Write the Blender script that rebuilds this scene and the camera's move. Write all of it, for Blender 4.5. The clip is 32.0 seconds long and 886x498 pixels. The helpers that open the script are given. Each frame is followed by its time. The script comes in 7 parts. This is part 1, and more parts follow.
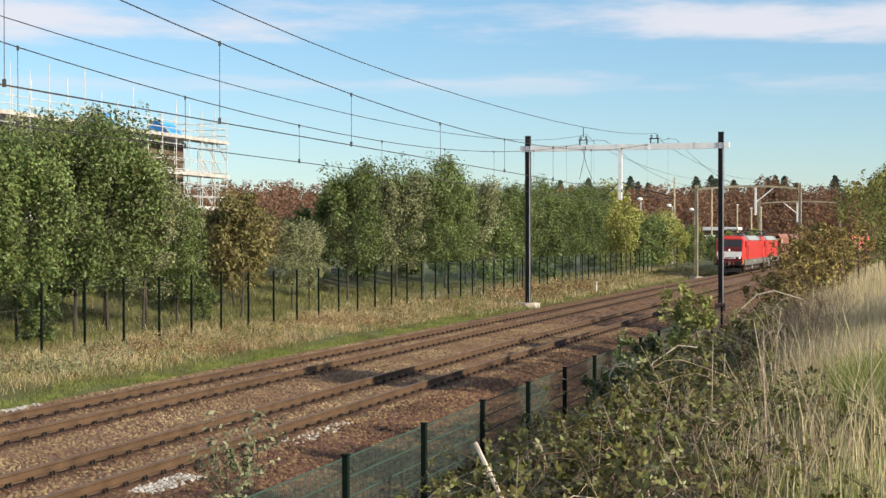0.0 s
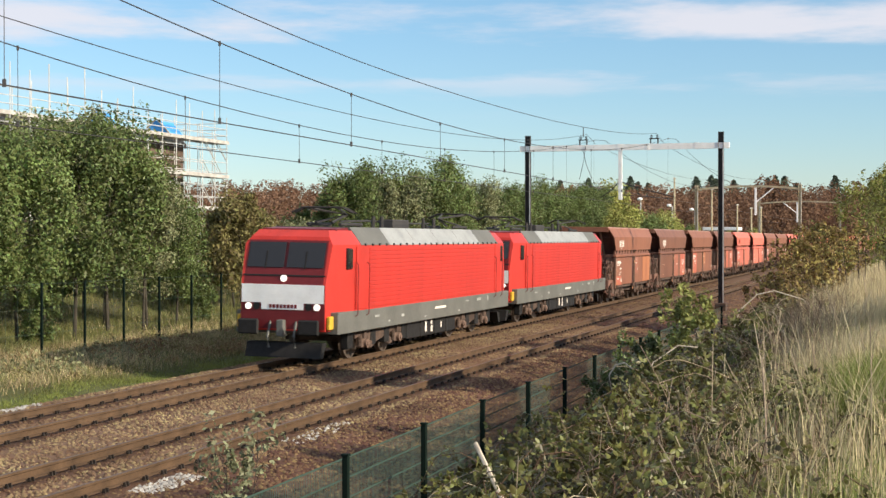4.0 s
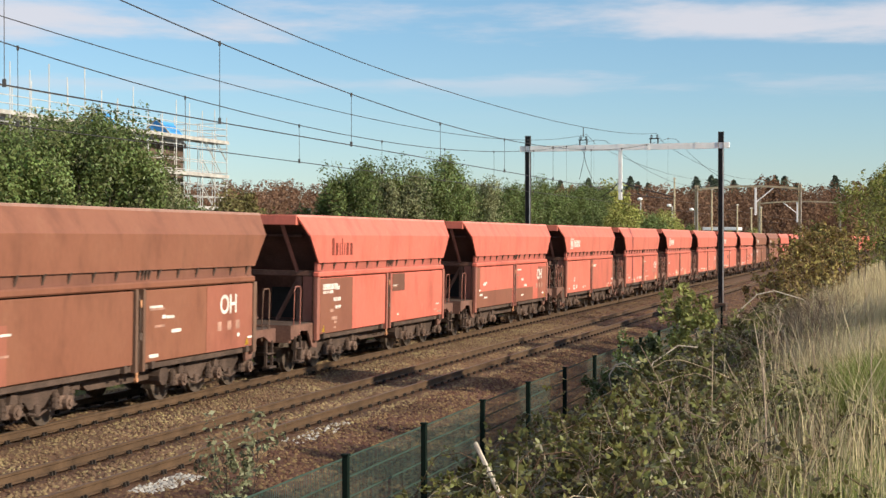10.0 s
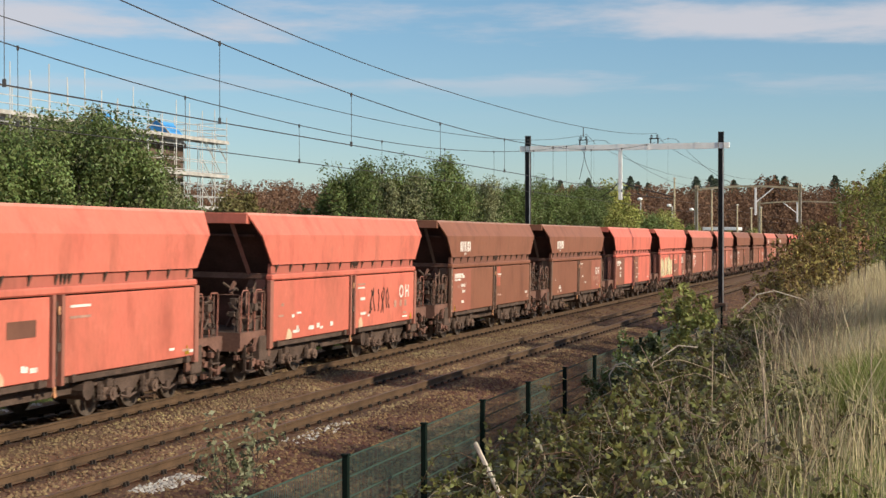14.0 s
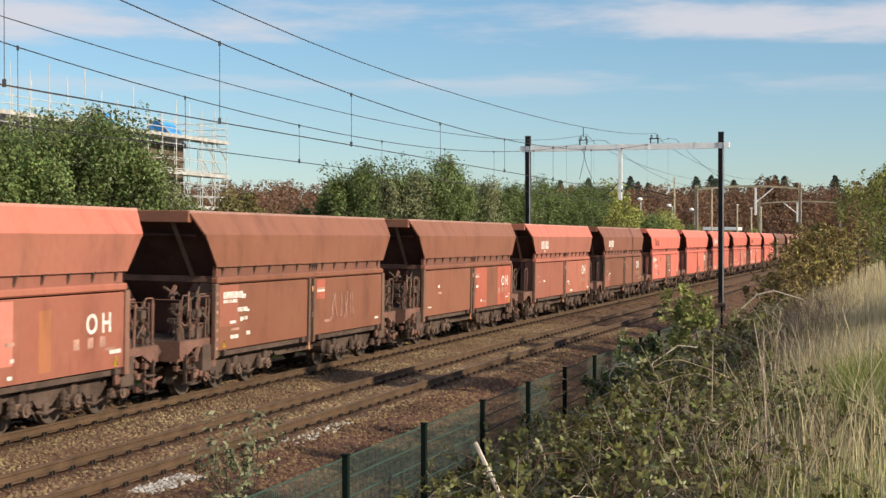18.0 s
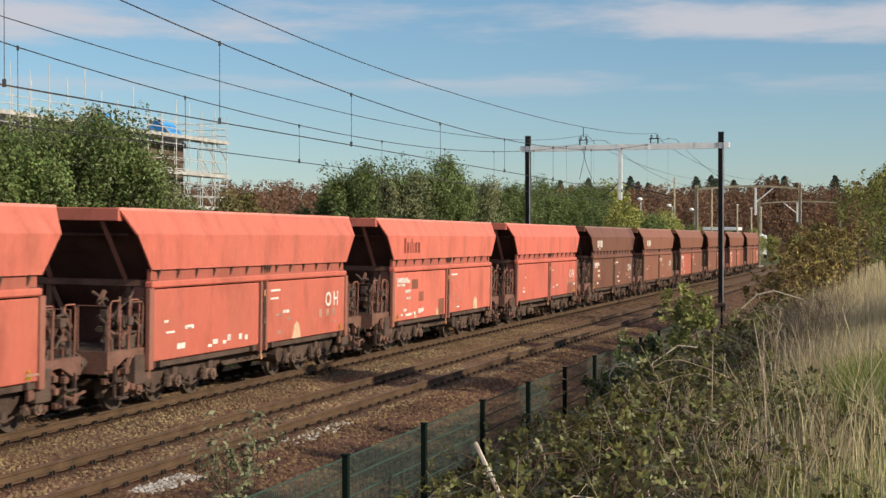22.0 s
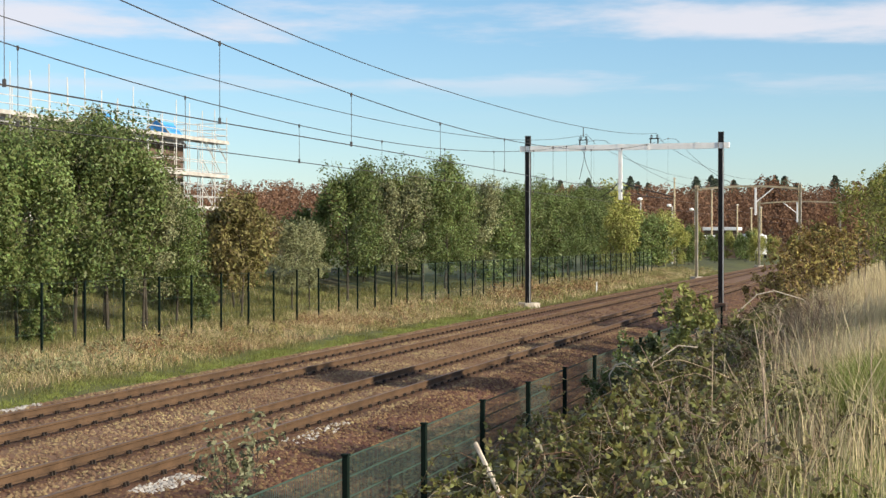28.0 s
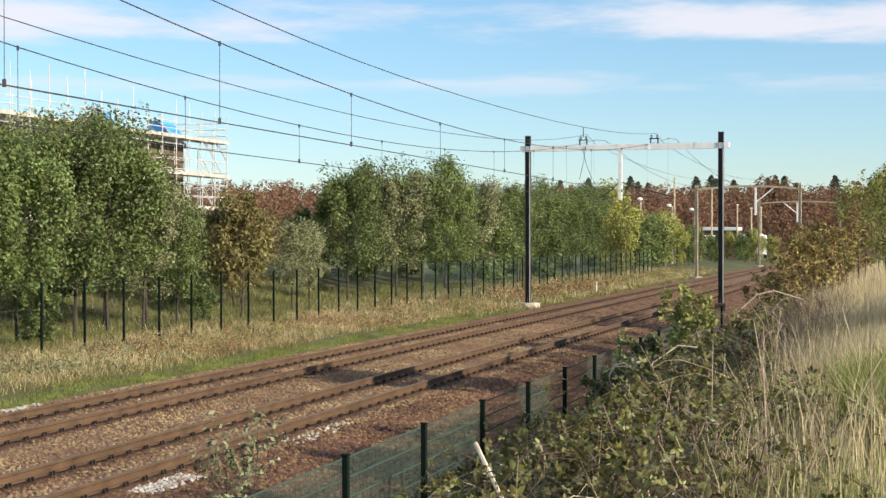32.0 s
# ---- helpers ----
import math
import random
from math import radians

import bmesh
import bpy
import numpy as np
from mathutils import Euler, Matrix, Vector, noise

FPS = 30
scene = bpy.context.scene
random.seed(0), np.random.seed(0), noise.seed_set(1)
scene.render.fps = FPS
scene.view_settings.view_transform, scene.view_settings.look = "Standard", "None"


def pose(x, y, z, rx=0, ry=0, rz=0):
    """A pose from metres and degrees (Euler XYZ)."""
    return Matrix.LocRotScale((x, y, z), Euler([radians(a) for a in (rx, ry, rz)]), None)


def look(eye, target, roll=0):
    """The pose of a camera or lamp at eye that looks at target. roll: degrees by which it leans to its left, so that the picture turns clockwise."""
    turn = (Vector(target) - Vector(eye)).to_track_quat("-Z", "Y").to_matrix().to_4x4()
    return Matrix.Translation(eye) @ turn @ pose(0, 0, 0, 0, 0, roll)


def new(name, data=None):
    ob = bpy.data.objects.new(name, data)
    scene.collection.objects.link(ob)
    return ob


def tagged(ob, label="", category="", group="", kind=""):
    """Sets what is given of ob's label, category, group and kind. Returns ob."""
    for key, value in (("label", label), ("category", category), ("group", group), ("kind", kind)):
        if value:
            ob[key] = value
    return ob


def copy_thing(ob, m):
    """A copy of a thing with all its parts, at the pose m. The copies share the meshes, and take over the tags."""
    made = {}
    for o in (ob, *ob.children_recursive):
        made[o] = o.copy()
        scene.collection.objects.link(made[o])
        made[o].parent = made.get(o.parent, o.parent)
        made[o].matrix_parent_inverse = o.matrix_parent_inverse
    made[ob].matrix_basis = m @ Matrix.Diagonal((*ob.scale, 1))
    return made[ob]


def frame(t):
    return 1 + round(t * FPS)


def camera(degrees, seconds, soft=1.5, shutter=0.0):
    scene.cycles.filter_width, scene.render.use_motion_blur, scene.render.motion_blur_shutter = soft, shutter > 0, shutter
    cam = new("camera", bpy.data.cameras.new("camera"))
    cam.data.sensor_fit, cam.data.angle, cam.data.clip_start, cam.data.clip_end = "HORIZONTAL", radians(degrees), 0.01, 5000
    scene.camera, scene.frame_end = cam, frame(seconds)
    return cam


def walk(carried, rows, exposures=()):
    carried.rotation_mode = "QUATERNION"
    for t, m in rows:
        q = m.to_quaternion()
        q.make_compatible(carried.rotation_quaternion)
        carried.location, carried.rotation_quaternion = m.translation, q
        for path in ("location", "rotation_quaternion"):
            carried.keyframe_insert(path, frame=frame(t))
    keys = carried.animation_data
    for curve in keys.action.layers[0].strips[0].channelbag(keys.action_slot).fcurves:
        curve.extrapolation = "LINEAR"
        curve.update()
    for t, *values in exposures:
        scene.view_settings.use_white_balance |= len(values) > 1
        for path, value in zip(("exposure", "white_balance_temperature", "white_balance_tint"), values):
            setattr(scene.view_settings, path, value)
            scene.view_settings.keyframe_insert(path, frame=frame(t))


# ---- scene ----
SPEED = 27.0            # train, metres a second
CLIP = 32.0
PITCH = 0.006585
EYE = (0.0, 0.0, 3.429)
cam = camera(33.27, CLIP, soft=1.45, shutter=0.08)
still = look(EYE, (0.0, math.cos(PITCH), EYE[2] - math.sin(PITCH)), -0.054)
walk(cam, [(0.0, still), (CLIP, still)],
     exposures=[(0.0, 0.5), (3.0, 0.55), (6.0, 0.29), (8.0, 0.36), (9.0, 0.24), (10.0, 0.32), (11.0, 0.14), (13.0, 0.08), (17.0, 0.16), (18.0, 0.24), (19.0, 0.3), (20.0, 0.24), (23.0, -0.05), (25.0, 0.16), (28.0, 0.5), (30.0, 0.58), (32.0, 0.62)])

# ---- the line: s metres along it, d metres to its left, both from the camera's foot ----
_s = np.arange(-900.0, 1500.0, 0.5)
_c = np.clip(_s, 0.0, 200.0)
_k = 0.00049367 - 9.5658e-6 * _c + 0.093617e-6 * _c * _c / 2
_k[_s < 0] = 0.0
_k[_s > 700] = 0.0
_i0 = int(np.argmin(abs(_s)))
_h = np.concatenate([[0], np.cumsum((_k[1:] + _k[:-1]) * 0.25)])
_h += 0.284017 - _h[_i0]
_x = np.concatenate([[0], np.cumsum((np.sin(_h[1:]) + np.sin(_h[:-1])) * 0.25)])
_y = np.concatenate([[0], np.cumsum((np.cos(_h[1:]) + np.cos(_h[:-1])) * 0.25)])
_x -= _x[_i0]
_y -= _y[_i0]
CANT = 0.01847
D4, D3, D2, D1 = 10.948, 12.453, 14.930, 16.435     # the four rails
NEAR, FAR = (D4 + D3) / 2, (D1 + D2) / 2             # the two tracks


def bearing(s):
    return float(np.interp(s, _s, _h))


def at(s, d, z=0.0):
    h = bearing(s)
    return Vector((float(np.interp(s, _s, _x)) - math.cos(h) * d, float(np.interp(s, _s, _y)) + math.sin(h) * d, z))


def bank(d):
    """Height of the canted rail plane."""
    return CANT * (d - D2)


def on_line(s, d, z=0.0, cant=0.0):
    """A pose whose x runs along the line and y to its left."""
    h = bearing(s)
    x = Vector((math.sin(h), math.cos(h), 0))
    y = Vector((-math.cos(h), math.sin(h), 0))
    m = Matrix((x, y, (0, 0, 1))).transposed().to_4x4()
    m.translation = at(s, d, z)
    return m @ Matrix.Rotation(cant, 4, "X")


def places(s, d, z):
    """The same for arrays."""
    h = np.interp(s, _s, _h)
    return np.stack([np.interp(s, _s, _x) - np.cos(h) * d, np.interp(s, _s, _y) + np.sin(h) * d, z], axis=-1)


# ---- light ----
SUN_AZ, SUN_EL = radians(117.0), radians(25.0)      # azimuth from +y towards +x
sun = new("sun", bpy.data.lights.new("sun", "SUN"))
sun.data.energy, sun.data.angle, sun.data.color = 5.0, radians(0.6), (1.0, 0.87, 0.68)
_to = Vector((math.sin(SUN_AZ) * math.cos(SUN_EL), math.cos(SUN_AZ) * math.cos(SUN_EL), math.sin(SUN_EL)))
sun.matrix_world = look((60, -20, 60), Vector((60, -20, 60)) - _to)

world = bpy.data.worlds.new("sky")
scene.world = world
world.use_nodes = True


def build_sky():
    nt = world.node_tree
    nt.nodes.clear()
    n, l = nt.nodes.new, nt.links.new
    out = n("ShaderNodeOutputWorld")
    bg = n("ShaderNodeBackground")
    bg.inputs["Strength"].default_value = 0.105
    sky = n("ShaderNodeTexSky")
    sky.sky_type, sky.sun_disc = "NISHITA", False
    sky.sun_elevation, sky.sun_rotation = SUN_EL, SUN_AZ
    sky.air_density, sky.dust_density, sky.ozone_density = 1.0, 0.15, 3.0
    co = n("ShaderNodeTexCoord")
    sep = n("ShaderNodeSeparateXYZ")
    l(co.outputs["Generated"], sep.inputs[0])

    def m(op, a, b=None, c=None):
        q = n("ShaderNodeMath")
        q.operation = op
        for i, v in enumerate((a, b, c)):
            if v is None:
                continue
            if isinstance(v, (int, float)):
                q.inputs[i].default_value = v
            else:
                l(v, q.inputs[i])
        return q.outputs[0]

    # a flat layer of thin cloud high above: its plane coordinates
    up = m("MAXIMUM", sep.outputs["Z"], 0.012)
    px, py = m("DIVIDE", sep.outputs["X"], up), m("DIVIDE", sep.outputs["Y"], up)
    vec = n("ShaderNodeCombineXYZ")
    l(m("MULTIPLY", px, 0.75), vec.inputs[0])
    l(m("MULTIPLY", py, 0.62), vec.inputs[1])
    vec.inputs[2].default_value = 7.3
    big = n("ShaderNodeTexNoise")
    big.inputs["Scale"].default_value, big.inputs["Detail"].default_value, big.inputs["Roughness"].default_value = 1.0, 8.0, 0.6
    l(vec.outputs[0], big.inputs["Vector"])
    # cloud streets: rows that repeat over the whole sky
    street = m("COSINE", m("MULTIPLY", m("SUBTRACT", py, 6.8), 2.2))
    amount = m("ADD", big.outputs["Fac"], m("MULTIPLY", street, 0.18))
    # more cloud towards the zenith, added out of view to whiten the ambient light
    high = n("ShaderNodeMapRange")
    high.interpolation_type = "SMOOTHSTEP"
    high.inputs["From Min"].default_value, high.inputs["From Max"].default_value, high.inputs["To Max"].default_value = 0.2, 0.6, 0.22
    l(sep.outputs["Z"], high.inputs["Value"])
    amount = m("ADD", amount, high.outputs[0])
    ramp = n("ShaderNodeMapRange")
    ramp.interpolation_type = "SMOOTHSTEP"
    ramp.inputs["From Min"].default_value, ramp.inputs["From Max"].default_value = 0.47, 0.74
    l(amount, ramp.inputs["Value"])
    clear = n("ShaderNodeMapRange")
    clear.interpolation_type = "SMOOTHSTEP"
    clear.inputs["From Min"].default_value, clear.inputs["From Max"].default_value = 0.075, 0.135
    l(sep.outputs["Z"], clear.inputs["Value"])
    cover = m("MULTIPLY", m("MULTIPLY", ramp.outputs[0], 0.85), clear.outputs[0])
    tint = n("ShaderNodeMix")
    tint.data_type, tint.blend_type = "RGBA", "MULTIPLY"
    tint.inputs["Factor"].default_value = 1.0
    l(sky.outputs[0], tint.inputs["A"])
    haze = n("ShaderNodeMapRange")
    haze.inputs["From Max"].default_value = 0.16
    l(sep.outputs["Z"], haze.inputs["Value"])
    air = n("ShaderNodeMix")
    air.data_type = "RGBA"
    l(haze.outputs[0], air.inputs["Factor"])
    air.inputs["A"].default_value = (0.81, 0.865, 0.97, 1)
    air.inputs["B"].default_value = (0.87, 1.0, 1.04, 1)
    l(air.outputs["Result"], tint.inputs["B"])
    mix = n("ShaderNodeMix")
    mix.data_type = "RGBA"
    l(cover, mix.inputs["Factor"])
    l(tint.outputs["Result"], mix.inputs["A"])
    mix.inputs["B"].default_value = (5.8, 5.65, 6.05, 1)
    l(mix.outputs["Result"], bg.inputs["Color"])
    l(bg.outputs[0], out.inputs[0])


build_sky()


# ---- materials ----
def material(name, base, rough=0.8, metal=0.0, vary=0.25, scale=6.0, fine=60.0, bump=0.2, dirt=None, dirt_amount=0.0,
             dirt_scale=1.5, own=False, own_vary=0.0, island=0.0, through_light=0.0, spec=0.3, stretch=(1, 1, 1), coords="Object", streak=0.0):
    """A surface with variation at two scales. own: the base is the object's own colour; own_vary: lightness by object; island: by piece."""
    mat = bpy.data.materials.new(name)
    mat.use_nodes = True
    nt = mat.node_tree
    n, l = nt.nodes.new, nt.links.new
    p = nt.nodes["Principled BSDF"]
    out = nt.nodes["Material Output"]
    co = n("ShaderNodeTexCoord")
    mp = n("ShaderNodeMapping")
    mp.inputs["Scale"].default_value = stretch
    if coords == "World":
        g = n("ShaderNodeNewGeometry")
        l(g.outputs["Position"], mp.inputs["Vector"])
    else:
        l(co.outputs[coords], mp.inputs["Vector"])

    def tex(sc, detail=4.0):
        t = n("ShaderNodeTexNoise")
        t.inputs["Scale"].default_value, t.inputs["Detail"].default_value = sc, detail
        l(mp.outputs[0], t.inputs["Vector"])
        return t.outputs["Fac"]

    def mixed(a, b, fac, mode="MIX"):
        q = n("ShaderNodeMix")
        q.data_type, q.blend_type = "RGBA", mode
        for sock, v in ((q.inputs["A"], a), (q.inputs["B"], b), (q.inputs["Factor"], fac)):
            if isinstance(v, (int, float)):
                sock.default_value = v
            elif isinstance(v, tuple):
                sock.default_value = (*v[:3], 1)
            else:
                l(v, sock)
        return q.outputs["Result"]

    def ranged(v, a, b, c, d):
        q = n("ShaderNodeMapRange")
        for i, w in enumerate((a, b, c, d)):
            q.inputs[i + 1].default_value = w
        l(v, q.inputs[0])
        return q.outputs[0]

    def grey(v):
        q = n("ShaderNodeCombineColor")
        for i in range(3):
            l(v, q.inputs[i])
        return q.outputs[0]

    coarse, small = tex(scale), tex(fine, 3.0)
    col = base
    info = n("ShaderNodeObjectInfo")
    if own:
        col = info.outputs["Color"]
    f = ranged(coarse, 0.3, 0.7, 1 - vary, 1 + vary)
    col = mixed(col, grey(f), 1.0, "MULTIPLY")
    f2 = ranged(small, 0.3, 0.7, 1 - vary * 0.6, 1 + vary * 0.6)
    col = mixed(col, grey(f2), 1.0, "MULTIPLY")
    if own_vary:
        col = mixed(col, grey(ranged(info.outputs["Random"], 0, 1, 1 - own_vary, 1 + own_vary)), 1.0, "MULTIPLY")
    if island:
        g = n("ShaderNodeNewGeometry")
        hue = n("ShaderNodeHueSaturation")
        l(ranged(g.outputs["Random Per Island"], 0, 1, 0.5 - 0.035 * island, 0.5 + 0.02 * island), hue.inputs["Hue"])
        l(ranged(g.outputs["Random Per Island"], 0, 1, 1 - 0.45 * island, 1 + 0.5 * island), hue.inputs["Value"])
        l(col, hue.inputs["Color"])
        col = hue.outputs[0]
    if dirt is not None:
        col = mixed(col, dirt, ranged(tex(dirt_scale, 6.0), 0.5 - dirt_amount * 0.35, 0.75 - dirt_amount * 0.3, 0.0, min(1.0, dirt_amount * 1.6)))
    if streak:
        mp2 = n("ShaderNodeMapping")
        mp2.inputs["Scale"].default_value = (1.5, 1.5, 0.55)
        l(co.outputs["Object"], mp2.inputs["Vector"])
        t2 = n("ShaderNodeTexNoise")
        t2.inputs["Scale"].default_value, t2.inputs["Detail"].default_value, t2.inputs["Roughness"].default_value = 1.0, 7.0, 0.62
        l(mp2.outputs[0], t2.inputs["Vector"])
        col = mixed(col, mixed(col, (0.42, 0.40, 0.40), 1.0, "MULTIPLY"), ranged(t2.outputs["Fac"], 0.50, 0.74, 0.0, streak * 1.2))
        t3 = n("ShaderNodeTexNoise")
        t3.inputs["Scale"].default_value, t3.inputs["Detail"].default_value, t3.inputs["Roughness"].default_value = 2.3, 8.0, 0.7
        l(co.outputs["Object"], t3.inputs["Vector"])
        col = mixed(col, mixed(col, (1.25, 1.5, 1.55), 1.0, "MULTIPLY"), ranged(t3.outputs["Fac"], 0.56, 0.74, 0.0, streak * 0.8))
    l(col, p.inputs["Base Color"])
    p.inputs["Roughness"].default_value, p.inputs["Metallic"].default_value = rough, metal
    p.inputs["Specular IOR Level"].default_value = spec
    if bump:
        b = n("ShaderNodeBump")
        b.inputs["Strength"].default_value, b.inputs["Distance"].default_value = bump, 0.01
        l(small, b.inputs["Height"])
        l(b.outputs[0], p.inputs["Normal"])
    if through_light:
        tr = n("ShaderNodeBsdfTranslucent")
        l(col, tr.inputs["Color"])
        ms = n("ShaderNodeMixShader")
        ms.inputs[0].default_value = through_light
        l(p.outputs[0], ms.inputs[1])
        l(tr.outputs[0], ms.inputs[2])
        l(ms.outputs[0], out.inputs["Surface"])
    return mat


def glow(name, colour, strength):
    mat = bpy.data.materials.new(name)
    mat.use_nodes = True
    p = mat.node_tree.nodes["Principled BSDF"]
    p.inputs["Base Color"].default_value = (*colour, 1)
    p.inputs["Emission Color"].default_value = (*colour, 1)
    p.inputs["Emission Strength"].default_value = strength
    return mat


M_soil = material("soil_and_litter", (0.055, 0.05, 0.027), 0.95, vary=0.4, scale=0.6, fine=9, bump=0.6, coords="World", dirt=(0.10, 0.12, 0.035), dirt_amount=0.5, dirt_scale=0.25)
M_ballast = material("ballast_stone", (0.215, 0.156, 0.084), 0.9, vary=0.3, scale=0.8, fine=14, bump=0.9, coords="World", island=1.35, dirt=(0.15, 0.085, 0.05), dirt_amount=0.4, dirt_scale=0.35)
M_ballast_rust = material("rust_stained_ballast", (0.128, 0.080, 0.043), 0.92, vary=0.3, scale=0.8, fine=14, bump=0.9, coords="World", island=1.0)
M_ballast_brown = material("brown_ballast", (0.135, 0.082, 0.044), 0.92, vary=0.35, scale=0.6, fine=14, bump=0.9, coords="World", island=1.3)
M_rail = material("rusty_rail", (0.092, 0.056, 0.032), 0.75, vary=0.3, scale=2, fine=40, bump=0.2, coords="World")
M_railtop = material("polished_rail_head", (0.13, 0.09, 0.065), 0.6, metal=0.15, vary=0.15, scale=3, fine=50, bump=0.02, coords="World")
M_clip = material("dark_rail_clip", (0.03, 0.024, 0.02), 0.8, vary=0.3)
M_concrete = material("pale_concrete", (0.42, 0.38, 0.32), 0.9, vary=0.2, scale=3, fine=30, bump=0.3)
M_pole_dark = material("dark_steel", (0.042, 0.038, 0.036), 0.6, metal=0.1, vary=0.3, scale=1.5, fine=30, bump=0.1)
M_galv = material("galvanised_steel", (0.66, 0.65, 0.62), 0.5, metal=0.4, vary=0.15, scale=2, fine=40, bump=0.05)
M_white = material("white_painted_steel", (0.93, 0.93, 0.91), 0.5, vary=0.08, scale=2, fine=30, bump=0.05)
M_wire = material("dull_copper_wire", (0.06, 0.055, 0.055), 0.6, metal=0.4, vary=0.1)
M_green = material("dark_green_fence_paint", (0.006, 0.013, 0.010), 0.8, vary=0.2, bump=0.05, spec=0.1)
M_mesh = material("grey_green_wire", (0.05, 0.085, 0.072), 0.45, vary=0.2, bump=0.0)
M_bark = material("tree_bark", (0.062, 0.054, 0.042), 0.95, vary=0.4, scale=4, fine=25, bump=0.6)
M_leaf = material("green_leaves", (0.138, 0.182, 0.060), 0.5, vary=0.35, scale=0.5, fine=12, bump=0, island=1.2, own_vary=0.2, through_light=0.33)
M_leaf_pale = material("grey_green_leaves", (0.25, 0.265, 0.135), 0.55, vary=0.2, scale=0.6, fine=12, bump=0, island=0.9, own_vary=0.12, through_light=0.25)
M_leaf_brown = material("browning_leaves", (0.215, 0.19, 0.072), 0.6, vary=0.25, scale=0.6, fine=12, bump=0, island=1.0, own_vary=0.15, through_light=0.25)
M_leaf_yellow = material("yellowing_leaves", (0.30, 0.31, 0.09), 0.6, vary=0.25, scale=0.6, fine=12, bump=0, island=1.0, own_vary=0.15, through_light=0.3)
M_leaf_lime = material("yellow_green_leaves", (0.25, 0.27, 0.085), 0.55, vary=0.25, scale=0.8, fine=12, bump=0, island=1.0, through_light=0.3)
M_leaf_rust = material("rusty_autumn_leaves", (0.225, 0.130, 0.080), 0.85, vary=0.28, scale=0.045, fine=0.4, bump=0, island=0.1, through_light=0.35)
M_leaf_olive = material("olive_yellow_leaves", (0.185, 0.195, 0.052), 0.55, vary=0.25, scale=0.8, fine=12, bump=0, island=1.2, own_vary=0.1, through_light=0.3)
M_leaf_autumn = material("brown_and_yellow_leaves", (0.28, 0.215, 0.075), 0.6, vary=0.3, scale=0.8, fine=12, bump=0, island=1.3, own_vary=0.15, through_light=0.25)
M_leaf_silver = material("silvery_leaves", (0.25, 0.265, 0.15), 0.55, vary=0.2, scale=0.8, fine=12, bump=0, island=0.9, through_light=0.25)
M_leaf_dark = material("dark_needles", (0.085, 0.115, 0.078), 0.7, vary=0.25, scale=0.5, fine=8, bump=0, island=0.8, own_vary=0.15)
M_bramble = material("bramble_leaves", (0.118, 0.118, 0.036), 0.4, vary=0.35, scale=2.5, fine=20, bump=0, island=1.3, through_light=0.25)
M_cane = material("bleached_canes", (0.36, 0.29, 0.2), 0.8, vary=0.3, scale=3, fine=30, bump=0, island=0.8)
M_cane_red = material("reddish_canes", (0.13, 0.08, 0.05), 0.7, vary=0.3, scale=3, fine=30, bump=0, island=0.6)
M_straw = material("dry_grass", (0.53, 0.45, 0.27), 0.8, vary=0.2, scale=0.5, fine=8, bump=0, island=0.8, through_light=0.3, coords="World")
M_straw_verge = material("tawny_verge_grass", (0.50, 0.41, 0.235), 0.8, vary=0.25, scale=0.4, fine=6, bump=0, island=0.9, through_light=0.3, coords="World")
M_straw_red = material("reddish_dry_grass", (0.31, 0.205, 0.11), 0.8, vary=0.25, scale=0.5, fine=8, bump=0, island=0.9, through_light=0.25, coords="World")
M_grass = material("green_grass", (0.19, 0.225, 0.06), 0.7, vary=0.3, scale=0.5, fine=8, bump=0, island=0.8, through_light=0.3, coords="World")
M_grass_dull = material("dull_green_grass", (0.19, 0.195, 0.068), 0.8, vary=0.3, scale=0.5, fine=8, bump=0, island=0.8, through_light=0.3, coords="World")
M_deadbrown = material("grey_brown_dead_stems", (0.17, 0.13, 0.088), 0.85, vary=0.3, scale=0.8, fine=10, bump=0, island=1.0, through_light=0.15, coords="World")
M_dock = material("rusty_dead_weeds", (0.27, 0.175, 0.085), 0.8, vary=0.3, scale=1.5, fine=12, bump=0, island=1.0, through_light=0.2)
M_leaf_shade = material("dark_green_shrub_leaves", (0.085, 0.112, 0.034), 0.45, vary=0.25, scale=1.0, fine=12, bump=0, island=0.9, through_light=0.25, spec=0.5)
M_lime = material("pale_lime_stained_stone", (0.40, 0.385, 0.35), 0.95, vary=0.3, scale=3, fine=20, bump=0.5, coords="World", island=0.6)
M_paint = material("wagon_paint", (0.4, 0.1, 0.05), 0.55, vary=0.10, scale=0.9, fine=14, bump=0.05, own=True, dirt=(0.22, 0.10, 0.06), dirt_amount=0.22, dirt_scale=0.9, stretch=(1, 1, 0.5), streak=0.48)
M_under = material("brake_dust_brown_steel", (0.088, 0.059, 0.046), 0.85, vary=0.35, scale=2, fine=25, bump=0.3)
# sooty steel, with the deep shade of the wagon ends put into its colour
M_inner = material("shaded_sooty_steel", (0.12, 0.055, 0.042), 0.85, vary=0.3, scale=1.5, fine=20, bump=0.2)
M_wheel = material("wheel_steel", (0.12, 0.093, 0.075), 0.6, metal=0.35, vary=0.3, scale=4, fine=30)
M_mark = material("chalky_white_lettering", (0.72, 0.66, 0.60), 0.7, vary=0.25, scale=4, fine=30, bump=0)
M_markdim = material("faded_lettering", (0.42, 0.24, 0.18), 0.7, vary=0.3, scale=4, fine=30, bump=0)
M_markdark = material("dark_red_lettering", (0.20, 0.045, 0.03), 0.7, vary=0.25, scale=4, fine=30, bump=0)
M_markgrey = material("faint_grey_stencil", (0.34, 0.34, 0.32), 0.7, vary=0.3, scale=4, fine=30, bump=0)
